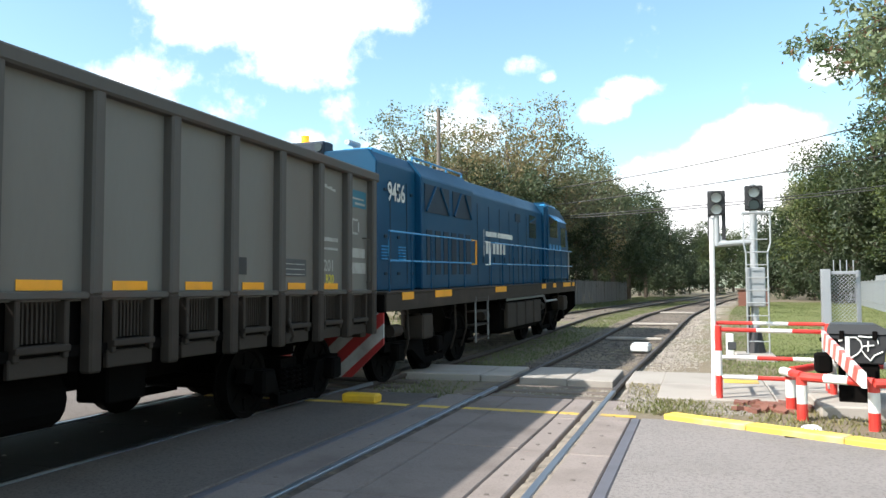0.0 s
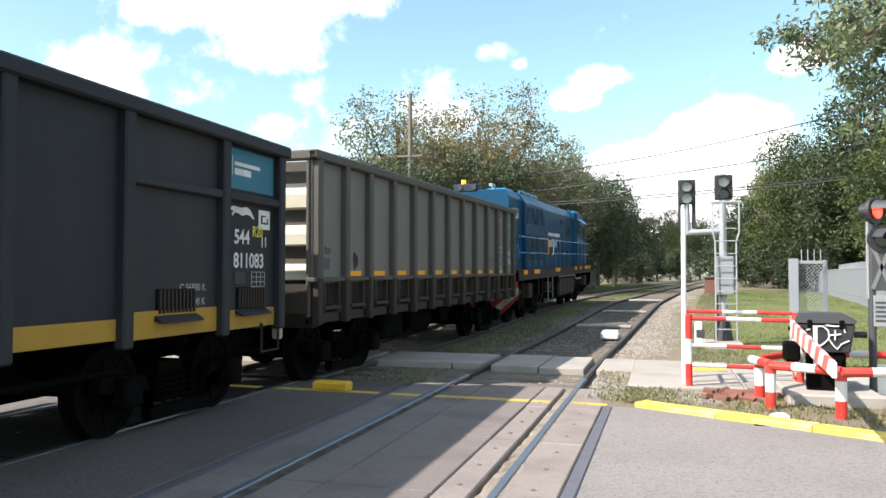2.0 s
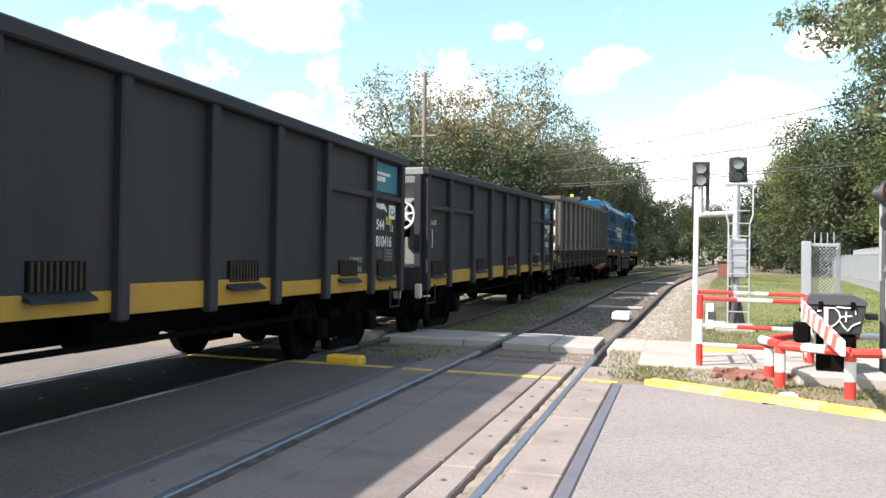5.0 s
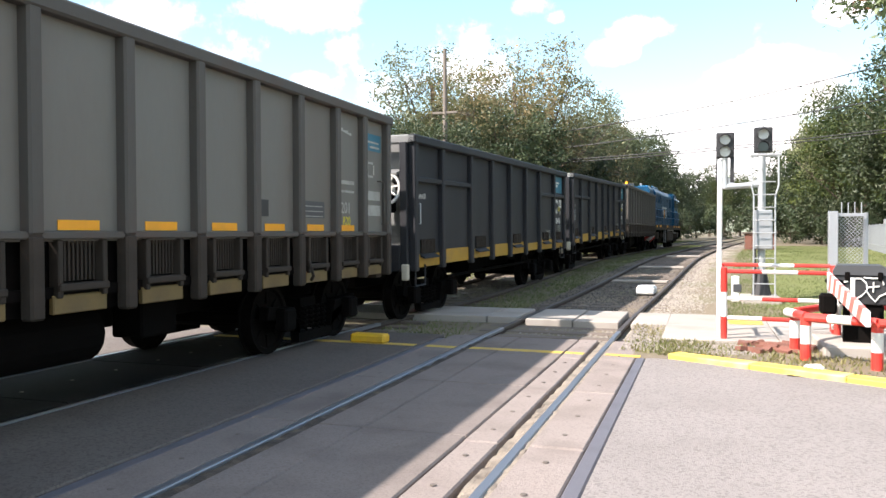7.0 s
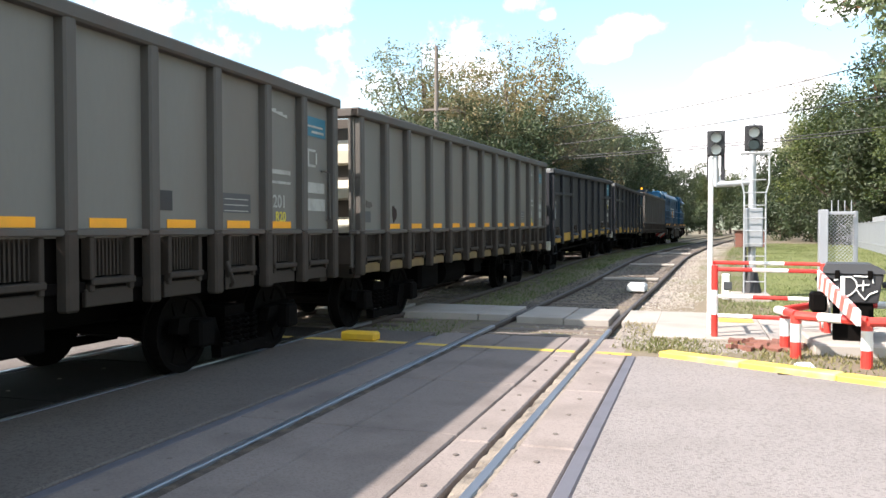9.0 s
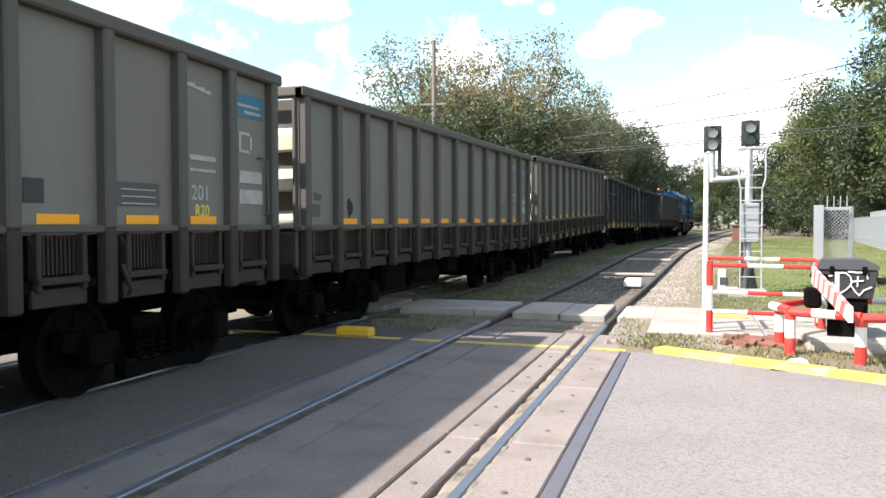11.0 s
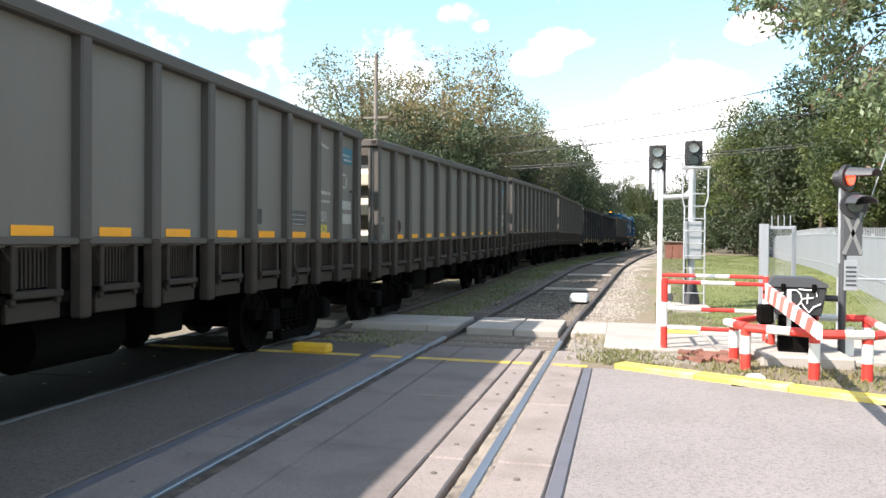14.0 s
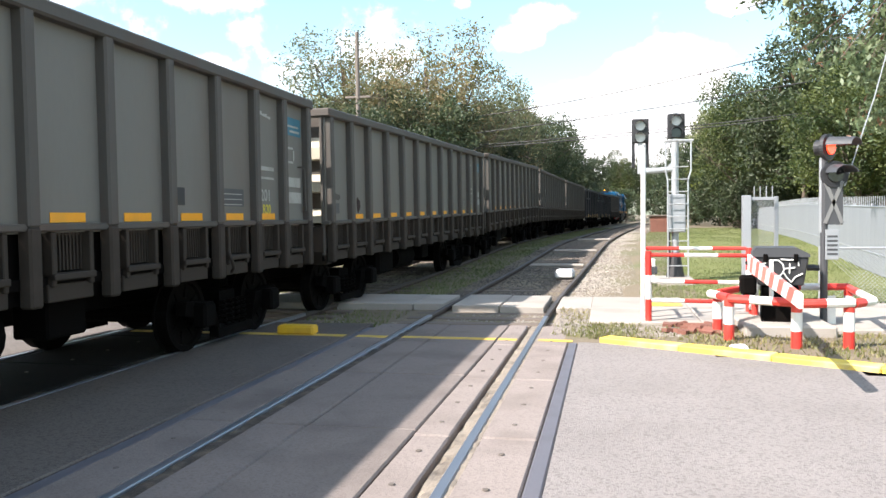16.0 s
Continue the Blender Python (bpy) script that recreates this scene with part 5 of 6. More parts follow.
                for sign, off in ((1, 0.21 * k), (-1, 0.21 * (k + 1))):
                    kept = []
                    for p, q in zip(piece, piece[1:] + piece[:1]):
                        dp, dq = (sign * (v[1] - 0.85 * v[0] - off) for v in (p, q))
                        if dp >= 0:
                            kept.append(p)
                        if dp * dq < 0:
                            f = dp / (dp - dq)
                            kept.append((p[0] + f * (q[0] - p[0]), p[1] + f * (q[1] - p[1])))
                    piece = kept
                    if len(piece) < 3:
                        break
                if len(piece) < 3:
                    continue
                bm = bmesh.new()
                prism(bm, [(e * u, v) for u, v in piece], 1, a, b)
                part("stripe", bm, BLACK_STEEL if s > 0 else DULL_RED if k % 2 else DULL_WHITE, plough)
        braces = boxes(*((e * 0.6 - 0.05, e * 0.6 + 0.05, *sorted((y0 - s * 0.6, y0)), 0.6, 1.19) for e in (-1, 1)))
        part("brace", braces, BLACK_STEEL, plough, "black plough brace")
        coupler(w, h if s < 0 else nose, s)
    return w


def along(y):
    return Vector((FAR_TRACK + drift_far(y), y, rise(y)))


def travelled(t):
    """How far the train has gone by t."""
    return 5.086 * t + 0.00714 * t * t


def key_vehicle(vehicle, middle, reach):
    rows = []
    for k in range(33):
        t = k * 0.5
        y = middle + travelled(t)
        a, b = along(y - reach), along(y + reach)
        d = b - a
        m = (a + b) / 2
        rows.append((t, pose(m.x, m.y, m.z, math.degrees(math.atan2(d.z, d.y)), 0, -math.degrees(math.atan2(d.x, d.y)))))
    walk(vehicle, rows)
    for ob in vehicle.children:
        if "turns" in ob:
            r, here = ob["turns"], ob.location.copy()
            walk(ob, [(k / 8, Matrix.Translation(here) @ Matrix.Rotation(-travelled(k / 8) / r, 4, "X")) for k in range(129)])


TRAIN = []
loco = locomotive()
TRAIN.append((loco, 18.40, 4.35))
first = grey_wagon()
TRAIN.append((first, 4.86, 3.9))
TRAIN.append((dark_wagon("811083"), -1.62 - 5.45, 3.85))
TRAIN.append((dark_wagon("810416"), -18.93, 3.85))
for i in range(6):
    TRAIN.append((copy_thing(first, pose(0, 0, 0)), -30.82 - 11.845 * i, 3.9))

ochre = {}
for ob in TRAIN[4][0].children:
    if ob.name.startswith("lower_plate"):
        if ob.data.name not in ochre:
            ochre[ob.data.name] = ob.data.copy()
            ochre[ob.data.name].materials.clear()
            ochre[ob.data.name].materials.append(OCHRE_PLATE)
        ob.data = ochre[ob.data.name]
        tagged(ob, "grimy ochre lower plate")


# ---- beside the crossing ----
def band_post(parent, name, x, y, z0, z1, wide, bands, square=True):
    """An upright in painted bands, bottom band first."""
    step = (z1 - z0) / len(bands)
    for k, mat in enumerate(bands):
        a, b = z0 + step * k, z0 + step * (k + 1)
        if square:
            bm = boxes((x - wide / 2, x + wide / 2, y - wide / 2, y + wide / 2, a, b), bevel=0.006)
        else:
            bm = tubes(wide / 2, [(x, y, a), (x, y, b)], seg=14)
        part(name, bm, mat, parent)


def band_rail(parent, name, p, q, r, bands, flat=False):
    p, q = Vector(p), Vector(q)
    for k, mat in enumerate(bands):
        a, b = p.lerp(q, k / len(bands)), p.lerp(q, (k + 1) / len(bands))
        part(name, tubes(r, [a, b], seg=10), mat, parent)


def build_pedestrian_barrier():
    for dy, dz in ((0.0, 0.0), (0.95, 0.02)):
        b = thing("pedestrian_barrier", "red and white banded tubular barrier beside the footpath", "barrier", "pedestrian barriers")
        y = 10.95 + dy
        x0, x1 = (0.25, 1.62) if dy == 0 else (0.23, 1.70)
        band_post(b, "post", x0, y, 0.0, 0.98 + dz, 0.085, [RED_PAINT, WHITE_PAINT, RED_PAINT], False)
        band_post(b, "post", x1, y, 0.0, 0.96 + dz, 0.085, [RED_PAINT, WHITE_PAINT, RED_PAINT], False)
        if dy == 0:
            for z, bands in ((0.93, [RED_PAINT, WHITE_PAINT, RED_PAINT]), (0.57, [WHITE_PAINT, RED_PAINT, WHITE_PAINT]), (0.31, [WHITE_PAINT, RED_PAINT, WHITE_PAINT])):
                band_rail(b, "rail", (x0 + 0.04, y, z), (x1 - 0.04, y, z - 0.015), 0.027, bands)
            for z in (0.93, 0.57):
                band_rail(b, "end_rail", (x0, y + 0.04, z), (x0 - 0.015, y + 0.91, z + 0.01), 0.024, [WHITE_PAINT, RED_PAINT])
        else:
            band_rail(b, "rail", (x0 + 0.04, y, 0.98), (x1 - 0.04, y, 0.97), 0.027, [RED_PAINT, WHITE_PAINT, RED_PAINT])


def build_guard():
    """Low square-tube guard of posts and bands round the crossing gear."""
    g = thing("guard_frame", "low red and white guard rail around the crossing gear", "guard rail")
    posts = [(1.03, 10.05), (1.09, 9.53), (1.72, 9.05), (2.26, 9.10), (2.75, 10.9), (1.62, 11.05)]
    for x, y in posts:
        band_post(g, "post", x, y, -0.02, 0.50, 0.115, [RED_PAINT, RED_PAINT, WHITE_PAINT, WHITE_PAINT, RED_PAINT], False)
    ring = [(0.95, 10.1), (1.09, 9.50), (1.72, 9.02), (2.30, 9.07), (2.55, 9.28)]
    for (xa, ya), (xb, yb), bands in zip(ring, ring[1:], ([WHITE_PAINT, RED_PAINT], [RED_PAINT, WHITE_PAINT, RED_PAINT], [RED_PAINT, WHITE_PAINT], [RED_PAINT, WHITE_PAINT])):
        band_rail(g, "rail", (xa, ya, 0.49), (xb, yb, 0.50), 0.05, bands)
    back = [(1.05, 10.1), (1.62, 11.0), (2.75, 10.9), (2.55, 9.28)]
    for (xa, ya), (xb, yb), bands in zip(back, back[1:], ([RED_PAINT, WHITE_PAINT], [WHITE_PAINT, RED_PAINT, WHITE_PAINT, RED_PAINT], [RED_PAINT, WHITE_PAINT])):
        band_rail(g, "rail", (xa, ya, 0.50), (xb, yb, 0.51), 0.045, bands)
    plinth = thing("plinth", "low weathered concrete base of the crossing gear", "plinth", kind="structure")
    part("block", boxes((1.32, 2.35, 9.85, 11.3, -0.05, 0.13), bevel=0.02), PAVING, plinth)
    part("block", boxes((2.2, 3.4, 10.2, 11.6, -0.05, 0.06), bevel=0.02), PAVING, plinth)


def build_gear():
    m = thing("barrier_machine", "black crossing barrier machine with white graffiti scrawl", "crossing machine", at=pose(1.82, 10.45, 0.10, 0, 0, -8) @ Matrix.Diagonal((0.86, 1, 0.97, 1)))
    part("pedestal", boxes((-0.25, 0.25, -0.22, 0.22, 0.0, 0.50), bevel=0.02), BLACK_STEEL, m, "dark pedestal")
    bm = bmesh.new()
    prism(bm, [(-0.30, 0.5), (0.30, 0.5), (0.37, 0.86), (-0.37, 0.86)], 1, -0.26, 0.26)
    bmesh.ops.bevel(bm, geom=bm.edges[:], offset=0.015, segments=1, affect="EDGES")
    part("housing", bm, SIGNAL_BLACK, m, "black cast housing")
    lid = bmesh.new()
    prism(lid, [(-0.29, 0.86), (0.29, 0.86), (0.29, 0.9), (0.16, 0.98), (-0.25, 0.98), (-0.29, 0.9)][::1], 1, -0.28, 0.28)
    bmesh.ops.scale(lid, vec=(1.32, 1, 1), verts=lid.verts[:])
    part("lid", lid, SIGN_GREY, m, "grey housing lid")
    part("shaft", tubes(0.04, [(0.36, -0.1, 0.72), (0.52, -0.1, 0.72)]), SIGNAL_BLACK, m, "stub shaft")
    for x in (-0.2, 0.2):
        part("hinge", boxes((x - 0.03, x + 0.03, -0.30, -0.26, 0.8, 0.9), bevel=0.008), BLACK_STEEL, m)
    y = -0.275
    strokes = [[(-0.26, 0.77), (-0.19, 0.785)], [(-0.20, 0.70), (-0.155, 0.63)], [(-0.10, 0.82), (-0.03, 0.82), (0.03, 0.77), (0.045, 0.70), (0.02, 0.65)], [(0.0, 0.835), (0.11, 0.825), (0.22, 0.83), (0.24, 0.75)],
               [(0.12, 0.78), (0.115, 0.655)], [(0.05, 0.715), (0.19, 0.73)], [(-0.11, 0.56), (-0.02, 0.615), (0.035, 0.67), (0.085, 0.6), (0.14, 0.545), (0.19, 0.61), (0.29, 0.655)]]
    part("graffiti", tubes(0.010, *[[(u, y, v) for u, v in s] for s in strokes], seg=6), WHITE_PAINT, m, "white spray-painted scrawl")
    # the lowered boom reaches over the road towards the near kerb
    arm = thing("barrier_boom", "lowered sun-faded red and white crossing barrier boom", "barrier boom")
    p, q = Vector((1.375, 9.95, 0.885)), Vector((1.155, 6.35, 0.80))
    n = 13
    d = (q - p).normalized()
    out = Vector((0, 0, 1)).cross(d).normalized() * 0.016
    for k in range(n):
        corners = []
        for f in (k / n, (k + 1) / n):
            c, half = p.lerp(q, f), 0.098 - 0.042 * f
            lean = d * (0.09 if 0 < f < 1 else 0.0)
            corners += [c - Vector((0, 0, half)) - lean, c + Vector((0, 0, half)) + lean]
        bm = bmesh.new()
        lo_a, hi_a, lo_b, hi_b = corners
        vs = [bm.verts.new(v + o) for o in (out, -out) for v in (lo_a, lo_b, hi_b, hi_a)]
        for f in ((0, 1, 2, 3), (7, 6, 5, 4), (0, 4, 5, 1), (1, 5, 6, 2), (2, 6, 7, 3), (3, 7, 4, 0)):
            bm.faces.new([vs[i] for i in f])
        bmesh.ops.recalc_face_normals(bm, faces=bm.faces[:])
        part("band", bm, PINK_RED if k % 2 else WHITE_PAINT, arm)
    part("arm_bracket", tubes(0.03, [(1.36, 9.93, 0.88), (1.5, 10.15, 0.86), (1.62, 10.3, 0.82)]), BLACK_STEEL, arm, "black boom bracket")
    part("pivot_arm", boxes((1.60, 1.64, 9.86, 9.92, 0.40, 0.92), bevel=0.005), WHITE_PAINT, arm, "white pivot bar")
    part("counterweight", boxes((1.30, 1.48, 10.0, 10.2, 0.48, 0.72), bevel=0.03), BLACK_STEEL, arm, "black counterweight")


def build_signal():
    s = thing("railway_signal", "two-headed colour light railway signal on a braced mast with ladder", "railway signal", at=pose(1.12, 17.4, 0.04))
    part("foundation", boxes((-0.42, 0.34, -0.85, 0.3, -0.1, 0.10), bevel=0.03), PAVING, s, "weathered concrete foundation")
    part("base_cone", tube(bmesh.new(), [(0, 0, 0.08), (0, 0, 0.62)], 0.20, 12, 0.10), SIGNAL_BLACK, s, "black base sleeve")
    part("mast", tubes(0.075, [(0, 0, 0.5), (0, 0, 3.2)], seg=14), SILVER, s, "aluminium painted mast")
    part("apparatus_case", boxes((-0.17, 0.20, -0.22, 0.0, 1.05, 1.86), bevel=0.02), GALV, s, "grey apparatus case")
    part("cross_arm", tubes(0.06, [(0, 0, 2.40), (-0.72, 0, 2.36)], seg=12), SILVER, s, "aluminium cross arm")
    for x, z0 in ((-0.72, 2.32), (0.0, 2.85)):
        part("stem", tubes(0.06, [(x, 0, z0), (x, 0, z0 + 0.75)], seg=12), SILVER, s, "head stem")
    gus = bmesh.new()
    prism(gus, [(-0.7, 2.40), (-0.52, 2.42), (-0.7, 2.60)], 1, -0.01, 0.01)
    prism(gus, [(-0.02, 2.40), (-0.2, 2.42), (-0.02, 2.60)], 1, -0.012, 0.008)
    part("gusset", gus, SILVER, s, "triangular gusset")
    for x, z in ((-0.72, 3.22), (0.02, 3.30)):
        head = part("signal_head", boxes((x - 0.18, x + 0.18, -0.10, 0.08, z - 0.25, z + 0.27), bevel=0.02), SIGNAL_BLACK, s, "black signal head")
        for k, dz in enumerate((0.12, -0.13)):
            lens = tubes(0.105, [(x, -0.13, z + dz), (x, -0.095, z + dz)], seg=20)
            part("lens", lens, LENS_GREY if (k == 0 or x < -0.1) else LENS_DARK, head, "unlit round lens")
            hood = bmesh.new()
            pts = [(math.cos(a) * 0.115, math.sin(a) * 0.115) for a in np.linspace(-0.3, math.pi + 0.3, 14)]
            prev = None
            for u, v in pts:
                pair = (hood.verts.new((x + u, -0.10, z + dz + v)), hood.verts.new((x + u * 0.96, -0.26, z + dz + v * 0.96 - 0.01)))
                if prev:
                    hood.faces.new((prev[0], prev[1], pair[1], pair[0]))
                prev = pair
            hood_ob = part("lens_hood", hood, SIGNAL_BLACK, head)
            hood_ob.modifiers.new("thickness", "SOLIDIFY").thickness = 0.008
    part("lower_backplate", boxes((-0.90, -0.83, -0.02, 0.02, 2.45, 3.0), (-0.62, -0.54, -0.02, 0.02, 2.45, 3.0), bevel=0.01), SIGNAL_BLACK, s, "black lower backing bars")
    # ladder with its hoop
    lad = bmesh.new()
    for x in (-0.17, 0.24):
        tube(lad, [(x, -0.32, 0.1), (x, -0.28, 2.15), (x * 1.25, -0.28, 2.35), (x * 1.25, -0.28, 2.98)], 0.017, 6)
    for k in range(9):
        tube(lad, [(-0.17, -0.315, 0.35 + 0.26 * k), (0.24, -0.315, 0.35 + 0.26 * k)], 0.012, 6)
    tube(lad, [(-0.24, -0.28, 2.98), (0.34, -0.28, 2.98), (0.34, 0.05, 2.98), (-0.24, 0.05, 2.98)], 0.025, 6)
    part("ladder", lad, SILVER, s, "pale steel ladder")
    part("cable", tubes(0.02, [(-0.12, -0.1, 0.1), (-0.13, -0.1, 1.2)]), SIGNAL_BLACK, s, "black cable conduit")
    pole = thing("white_pole", "slender white painted steel pole", "pole", at=pose(0.19, 11.25, 0))
    part("tube", tubes(0.034, [(0, 0, 0), (0.01, 0, 2.43)], seg=12), WHITE_PAINT, pole)
    part("cap", tubes(0.037, [(0.01, 0, 2.42), (0.01, 0, 2.45)], seg=12), SILVER, pole)
    post = thing("marker_post", "short white and grey marker post on the grass", "marker", at=pose(0.60, 16.6, 0.05))
    part("plate", boxes((-0.09, 0.06, -0.03, 0.03, 0.0, 0.52), bevel=0.015), WHITE_PAINT, post)
    part("bracket", boxes((-0.06, 0.10, -0.05, -0.03, 0.2, 0.36), bevel=0.01), SIGN_GREY, post, "dark bracket")


def build_crossing_light():
    c = thing("crossing_light", "level crossing flashing light with hoods on a grey mast", "crossing light", at=pose(2.39, 10.65, 0.02, 0, 0, 0))
    part("mast", tubes(0.045, [(0, 0, 0), (0, 0, 2.18)], seg=12), SIGN_GREY, c, "dark grey mast")
    # silver strip added as the sunlit left edge of the mast
    part("edge_bar", boxes((-0.055, -0.035, -0.03, 0.03, 1.2, 2.15), bevel=0.004), SILVER, c, "silver strip for the mast's sunlit edge")
    part("foot", boxes((-0.12, 0.12, -0.12, 0.12, -0.03, 0.03), bevel=0.01), SIGN_GREY, c)
    part("white_plate", boxes((0.04, 0.14, -0.02, 0.0, 0.0, 0.4), bevel=0.004), WHITE_PAINT, c, "white painted stub")
    for x, z, lit, yaw in ((0.02, 2.27, True, 48), (0.10, 1.93, False, 8)):
        turn = pose(x, -0.08, z, 0, 0, yaw)
        disc = tubes(0.165, [(0, 0.03, 0), (0, -0.02, 0)], seg=28)
        bmesh.ops.transform(disc, matrix=turn, verts=disc.verts[:])
        head = part("backing_disc", disc, SIGNAL_BLACK, c, "round black backing disc")
        body = tubes(0.10, [(0, 0.14, 0), (0, -0.03, 0)], seg=20)
        bmesh.ops.transform(body, matrix=turn, verts=body.verts[:])
        part("lamp_body", body, SIGNAL_BLACK, head)
        lens = tubes(0.095, [(0, -0.03, 0), (0, -0.05, 0)], seg=24)
        bmesh.ops.transform(lens, matrix=turn, verts=lens.verts[:])
        part("lens", lens, RED_GLOW if lit else LENS_DARK, head, "lit red lens" if lit else "dark unlit lens")
        hood = bmesh.new()
        prev = None
        for a in np.linspace(0.15, math.pi - 0.15, 14):
            u, v = math.cos(a) * 0.12, math.sin(a) * 0.12
            pair = (hood.verts.new((u, -0.03, v)), hood.verts.new((u * 1.1, -0.36, v * 0.85 - 0.01)))
            if prev:
                hood.faces.new((prev[0], prev[1], pair[1], pair[0]))
            prev = pair
        bmesh.ops.transform(hood, matrix=turn, verts=hood.verts[:])
        ob = part("lens_hood", hood, SIGN_GREY, head, "long grey lens hood")
        ob.modifiers.new("thickness", "SOLIDIFY").thickness = 0.008
    sign = part("cross_sign", boxes((-0.02, 0.20, -0.085, -0.065, 1.30, 1.86), bevel=0.006), SIGN_GREY, c, "dark plate with a saltire cross")
    for a in (21, -21):
        bar = boxes((-0.022, 0.022, -0.004, 0.004, -0.28, 0.28))
        bmesh.ops.transform(bar, matrix=pose(0.09, -0.088, 1.58, 0, a, 0), verts=bar.verts[:])
        part("saltire_bar", bar, DARK_END, sign, "worn grey saltire bar")
    plate = part("text_plate", boxes((0.0, 0.16, -0.07, -0.055, 0.86, 1.24), bevel=0.005), GALV, c, "pale notice plate")
    for k in range(5):
        part("lettering_bar", boxes((0.02, 0.14, -0.075, -0.072, 0.92 + 0.055 * k, 0.945 + 0.055 * k)), SIGN_GREY, plate, "dark lettering bar")
    wire = thing("stay_wire", "thin pale stay wire rising to the branches", "wire")
    part("wire", tubes(0.008, [(2.62, 10.62, 1.80), (2.95, 10.6, 2.9), (3.2, 10.6, 3.9)], seg=6), GALV, wire)


def build_far_barrier():
    b = thing("pedestrian_barrier", "red and white banded guard beyond the far track", "barrier", "pedestrian barriers")
    for x in (-8.9, -10.2):
        band_post(b, "post", x, 10.1, -0.12, 0.62, 0.10, [RED_PAINT, RED_PAINT, WHITE_PAINT, RED_PAINT], False)
    band_rail(b, "rail", (-8.9, 10.1, 0.5), (-10.2, 10.1, 0.5), 0.045, [RED_PAINT, WHITE_PAINT, RED_PAINT])


build_pedestrian_barrier()
build_far_barrier()
build_guard()
build_gear()
build_signal()
build_crossing_light()


def build_fences():
    gate = thing("gate_frame", "pale grey steel gate frame with mesh panel and spikes", "gate")
    part("post", boxes((1.79, 1.92, 13.0, 13.13, 0.0, 1.76), bevel=0.008), GALV, gate, "square grey post")
    part("post", boxes((2.30, 2.36, 13.2, 13.26, 0.0, 1.74), bevel=0.008), GALV, gate, "thin grey post")
    part("top_rail", boxes((1.92, 2.30, 13.1, 13.14, 1.68, 1.73), bevel=0.006), GALV, gate)
    for k in range(4):
        part("spike", tubes(0.008, [(1.98 + 0.09 * k, 13.12, 1.72), (1.98 + 0.09 * k, 13.12, 1.90)], seg=6), GALV, gate)
    wires = bmesh.new()
    for k in range(-14, 22):
        for s in (1, -1):
            a, b = Vector((1.92 + 0.055 * k, 13.11, 0.9)), Vector((1.92 + 0.055 * k + s * 0.78, 13.11, 1.68))
            lo, hi = 1.92, 2.30
            pts = [a.lerp(b, f) for f in np.linspace(0, 1, 33) if lo <= a.lerp(b, f).x <= hi]
            if len(pts) > 1:
                tube(wires, pts, 0.004, 4)
    part("mesh", wires, GALV, gate, "diamond wire mesh")
    # long sheet-metal fence following the line, with spikes
    fence = thing("sheet_fence", "pale grey sheet metal fence with spiked top rail", "fence", kind="structure")
    a, b = Vector((5.1, 15.0, 0)), Vector((10.9, 68, 0))
    d = (b - a).normalized()
    length = (b - a).length
    ang = math.degrees(math.atan2(d.y, d.x))
    sheet = mesh_of("fence_sheet", boxes((0.0, 0.445, -0.01, 0.01, 0.06, 1.56), (0.0, 0.03, -0.03, -0.01, 0.06, 1.56), bevel=0.003), SHEET_GREY)
    white = mesh_of("fence_sheet", boxes((0.0, 0.445, -0.035, -0.013, 0.06, 0.95), bevel=0.003), SHEET_WHITE)
    spike = mesh_of("spike", tubes(0.011, [(0, 0, 1.54), (0, 0, 1.78)], seg=5), GALV)
    n = int(length / 0.45)
    for k in range(n):
        p = a + d * (0.45 * k)
        ob = part("fence_sheet", sheet, SHEET_GREY, fence)
        ob.matrix_local = pose(p.x, p.y, rise(p.y) * 0.6, 0, 0, ang)
        if 2 < k < 20 and k % 6 != 3:
            ob = part("white_sheet", white, SHEET_WHITE, fence, "white lower patch sheet")
            ob.matrix_local = pose(p.x, p.y, rise(p.y) * 0.6, 0, 0, ang)
        if k % 5 == 0:
            ob = part("fence_post", boxes((-0.035, 0.035, -0.06, 0.0, 0, 1.62), bevel=0.006), GALV, fence)
            ob.matrix_local = pose(p.x, p.y, rise(p.y) * 0.6, 0, 0, ang)
        if k < 60:
            for j in range(2):
                q = a + d * (0.45 * k + 0.225 * j)
                ob = part("spike", spike, GALV, fence)
                ob.matrix_local = pose(q.x, q.y, rise(q.y) * 0.6, 0, 0, ang)
    rail = bmesh.new()
    for z in (1.54, 0.5):
        tube(rail, [(a + d * s) + Vector((0, 0, z + 0.6 * rise((a + d * s).y))) for s in np.linspace(0, length, 24)], 0.025, 6)
    part("fence_rail", rail, GALV, fence, "long grey rail")
    # light wire mesh fence along the footpath
    wire = thing("wire_fence", "low chain-link fence on thin posts", "fence")
    for x in (2.9, 4.4, 5.9, 7.4):
        part("post", tubes(0.025, [(x, 12.9 - 0.1 * (x - 2.9), 0), (x, 12.9 - 0.1 * (x - 2.9), 0.95)], seg=8), GALV, wire)
    links = bmesh.new()
    for k in range(0, 75):
        for s in (1, -1):
            x = 2.9 + 0.06 * k
            x2 = x + s * 0.9
            if 2.85 < x2 < 7.45:
                tube(links, [(x, 12.9 - 0.1 * (x - 2.9), 0.02), (x2, 12.9 - 0.1 * (x2 - 2.9), 0.9)], 0.0025, 3)
    part("chain_link", links, GALV, wire, "thin diamond mesh")
    part("top_tube", tubes(0.02, [(2.9, 12.9, 0.93), (7.4, 12.45, 0.93)], seg=8), GALV, wire, "pale top tube")
    # weathered board fence behind the far track
    boards = thing("board_fence", "weathered grey board fence under the trees", "fence", kind="structure")
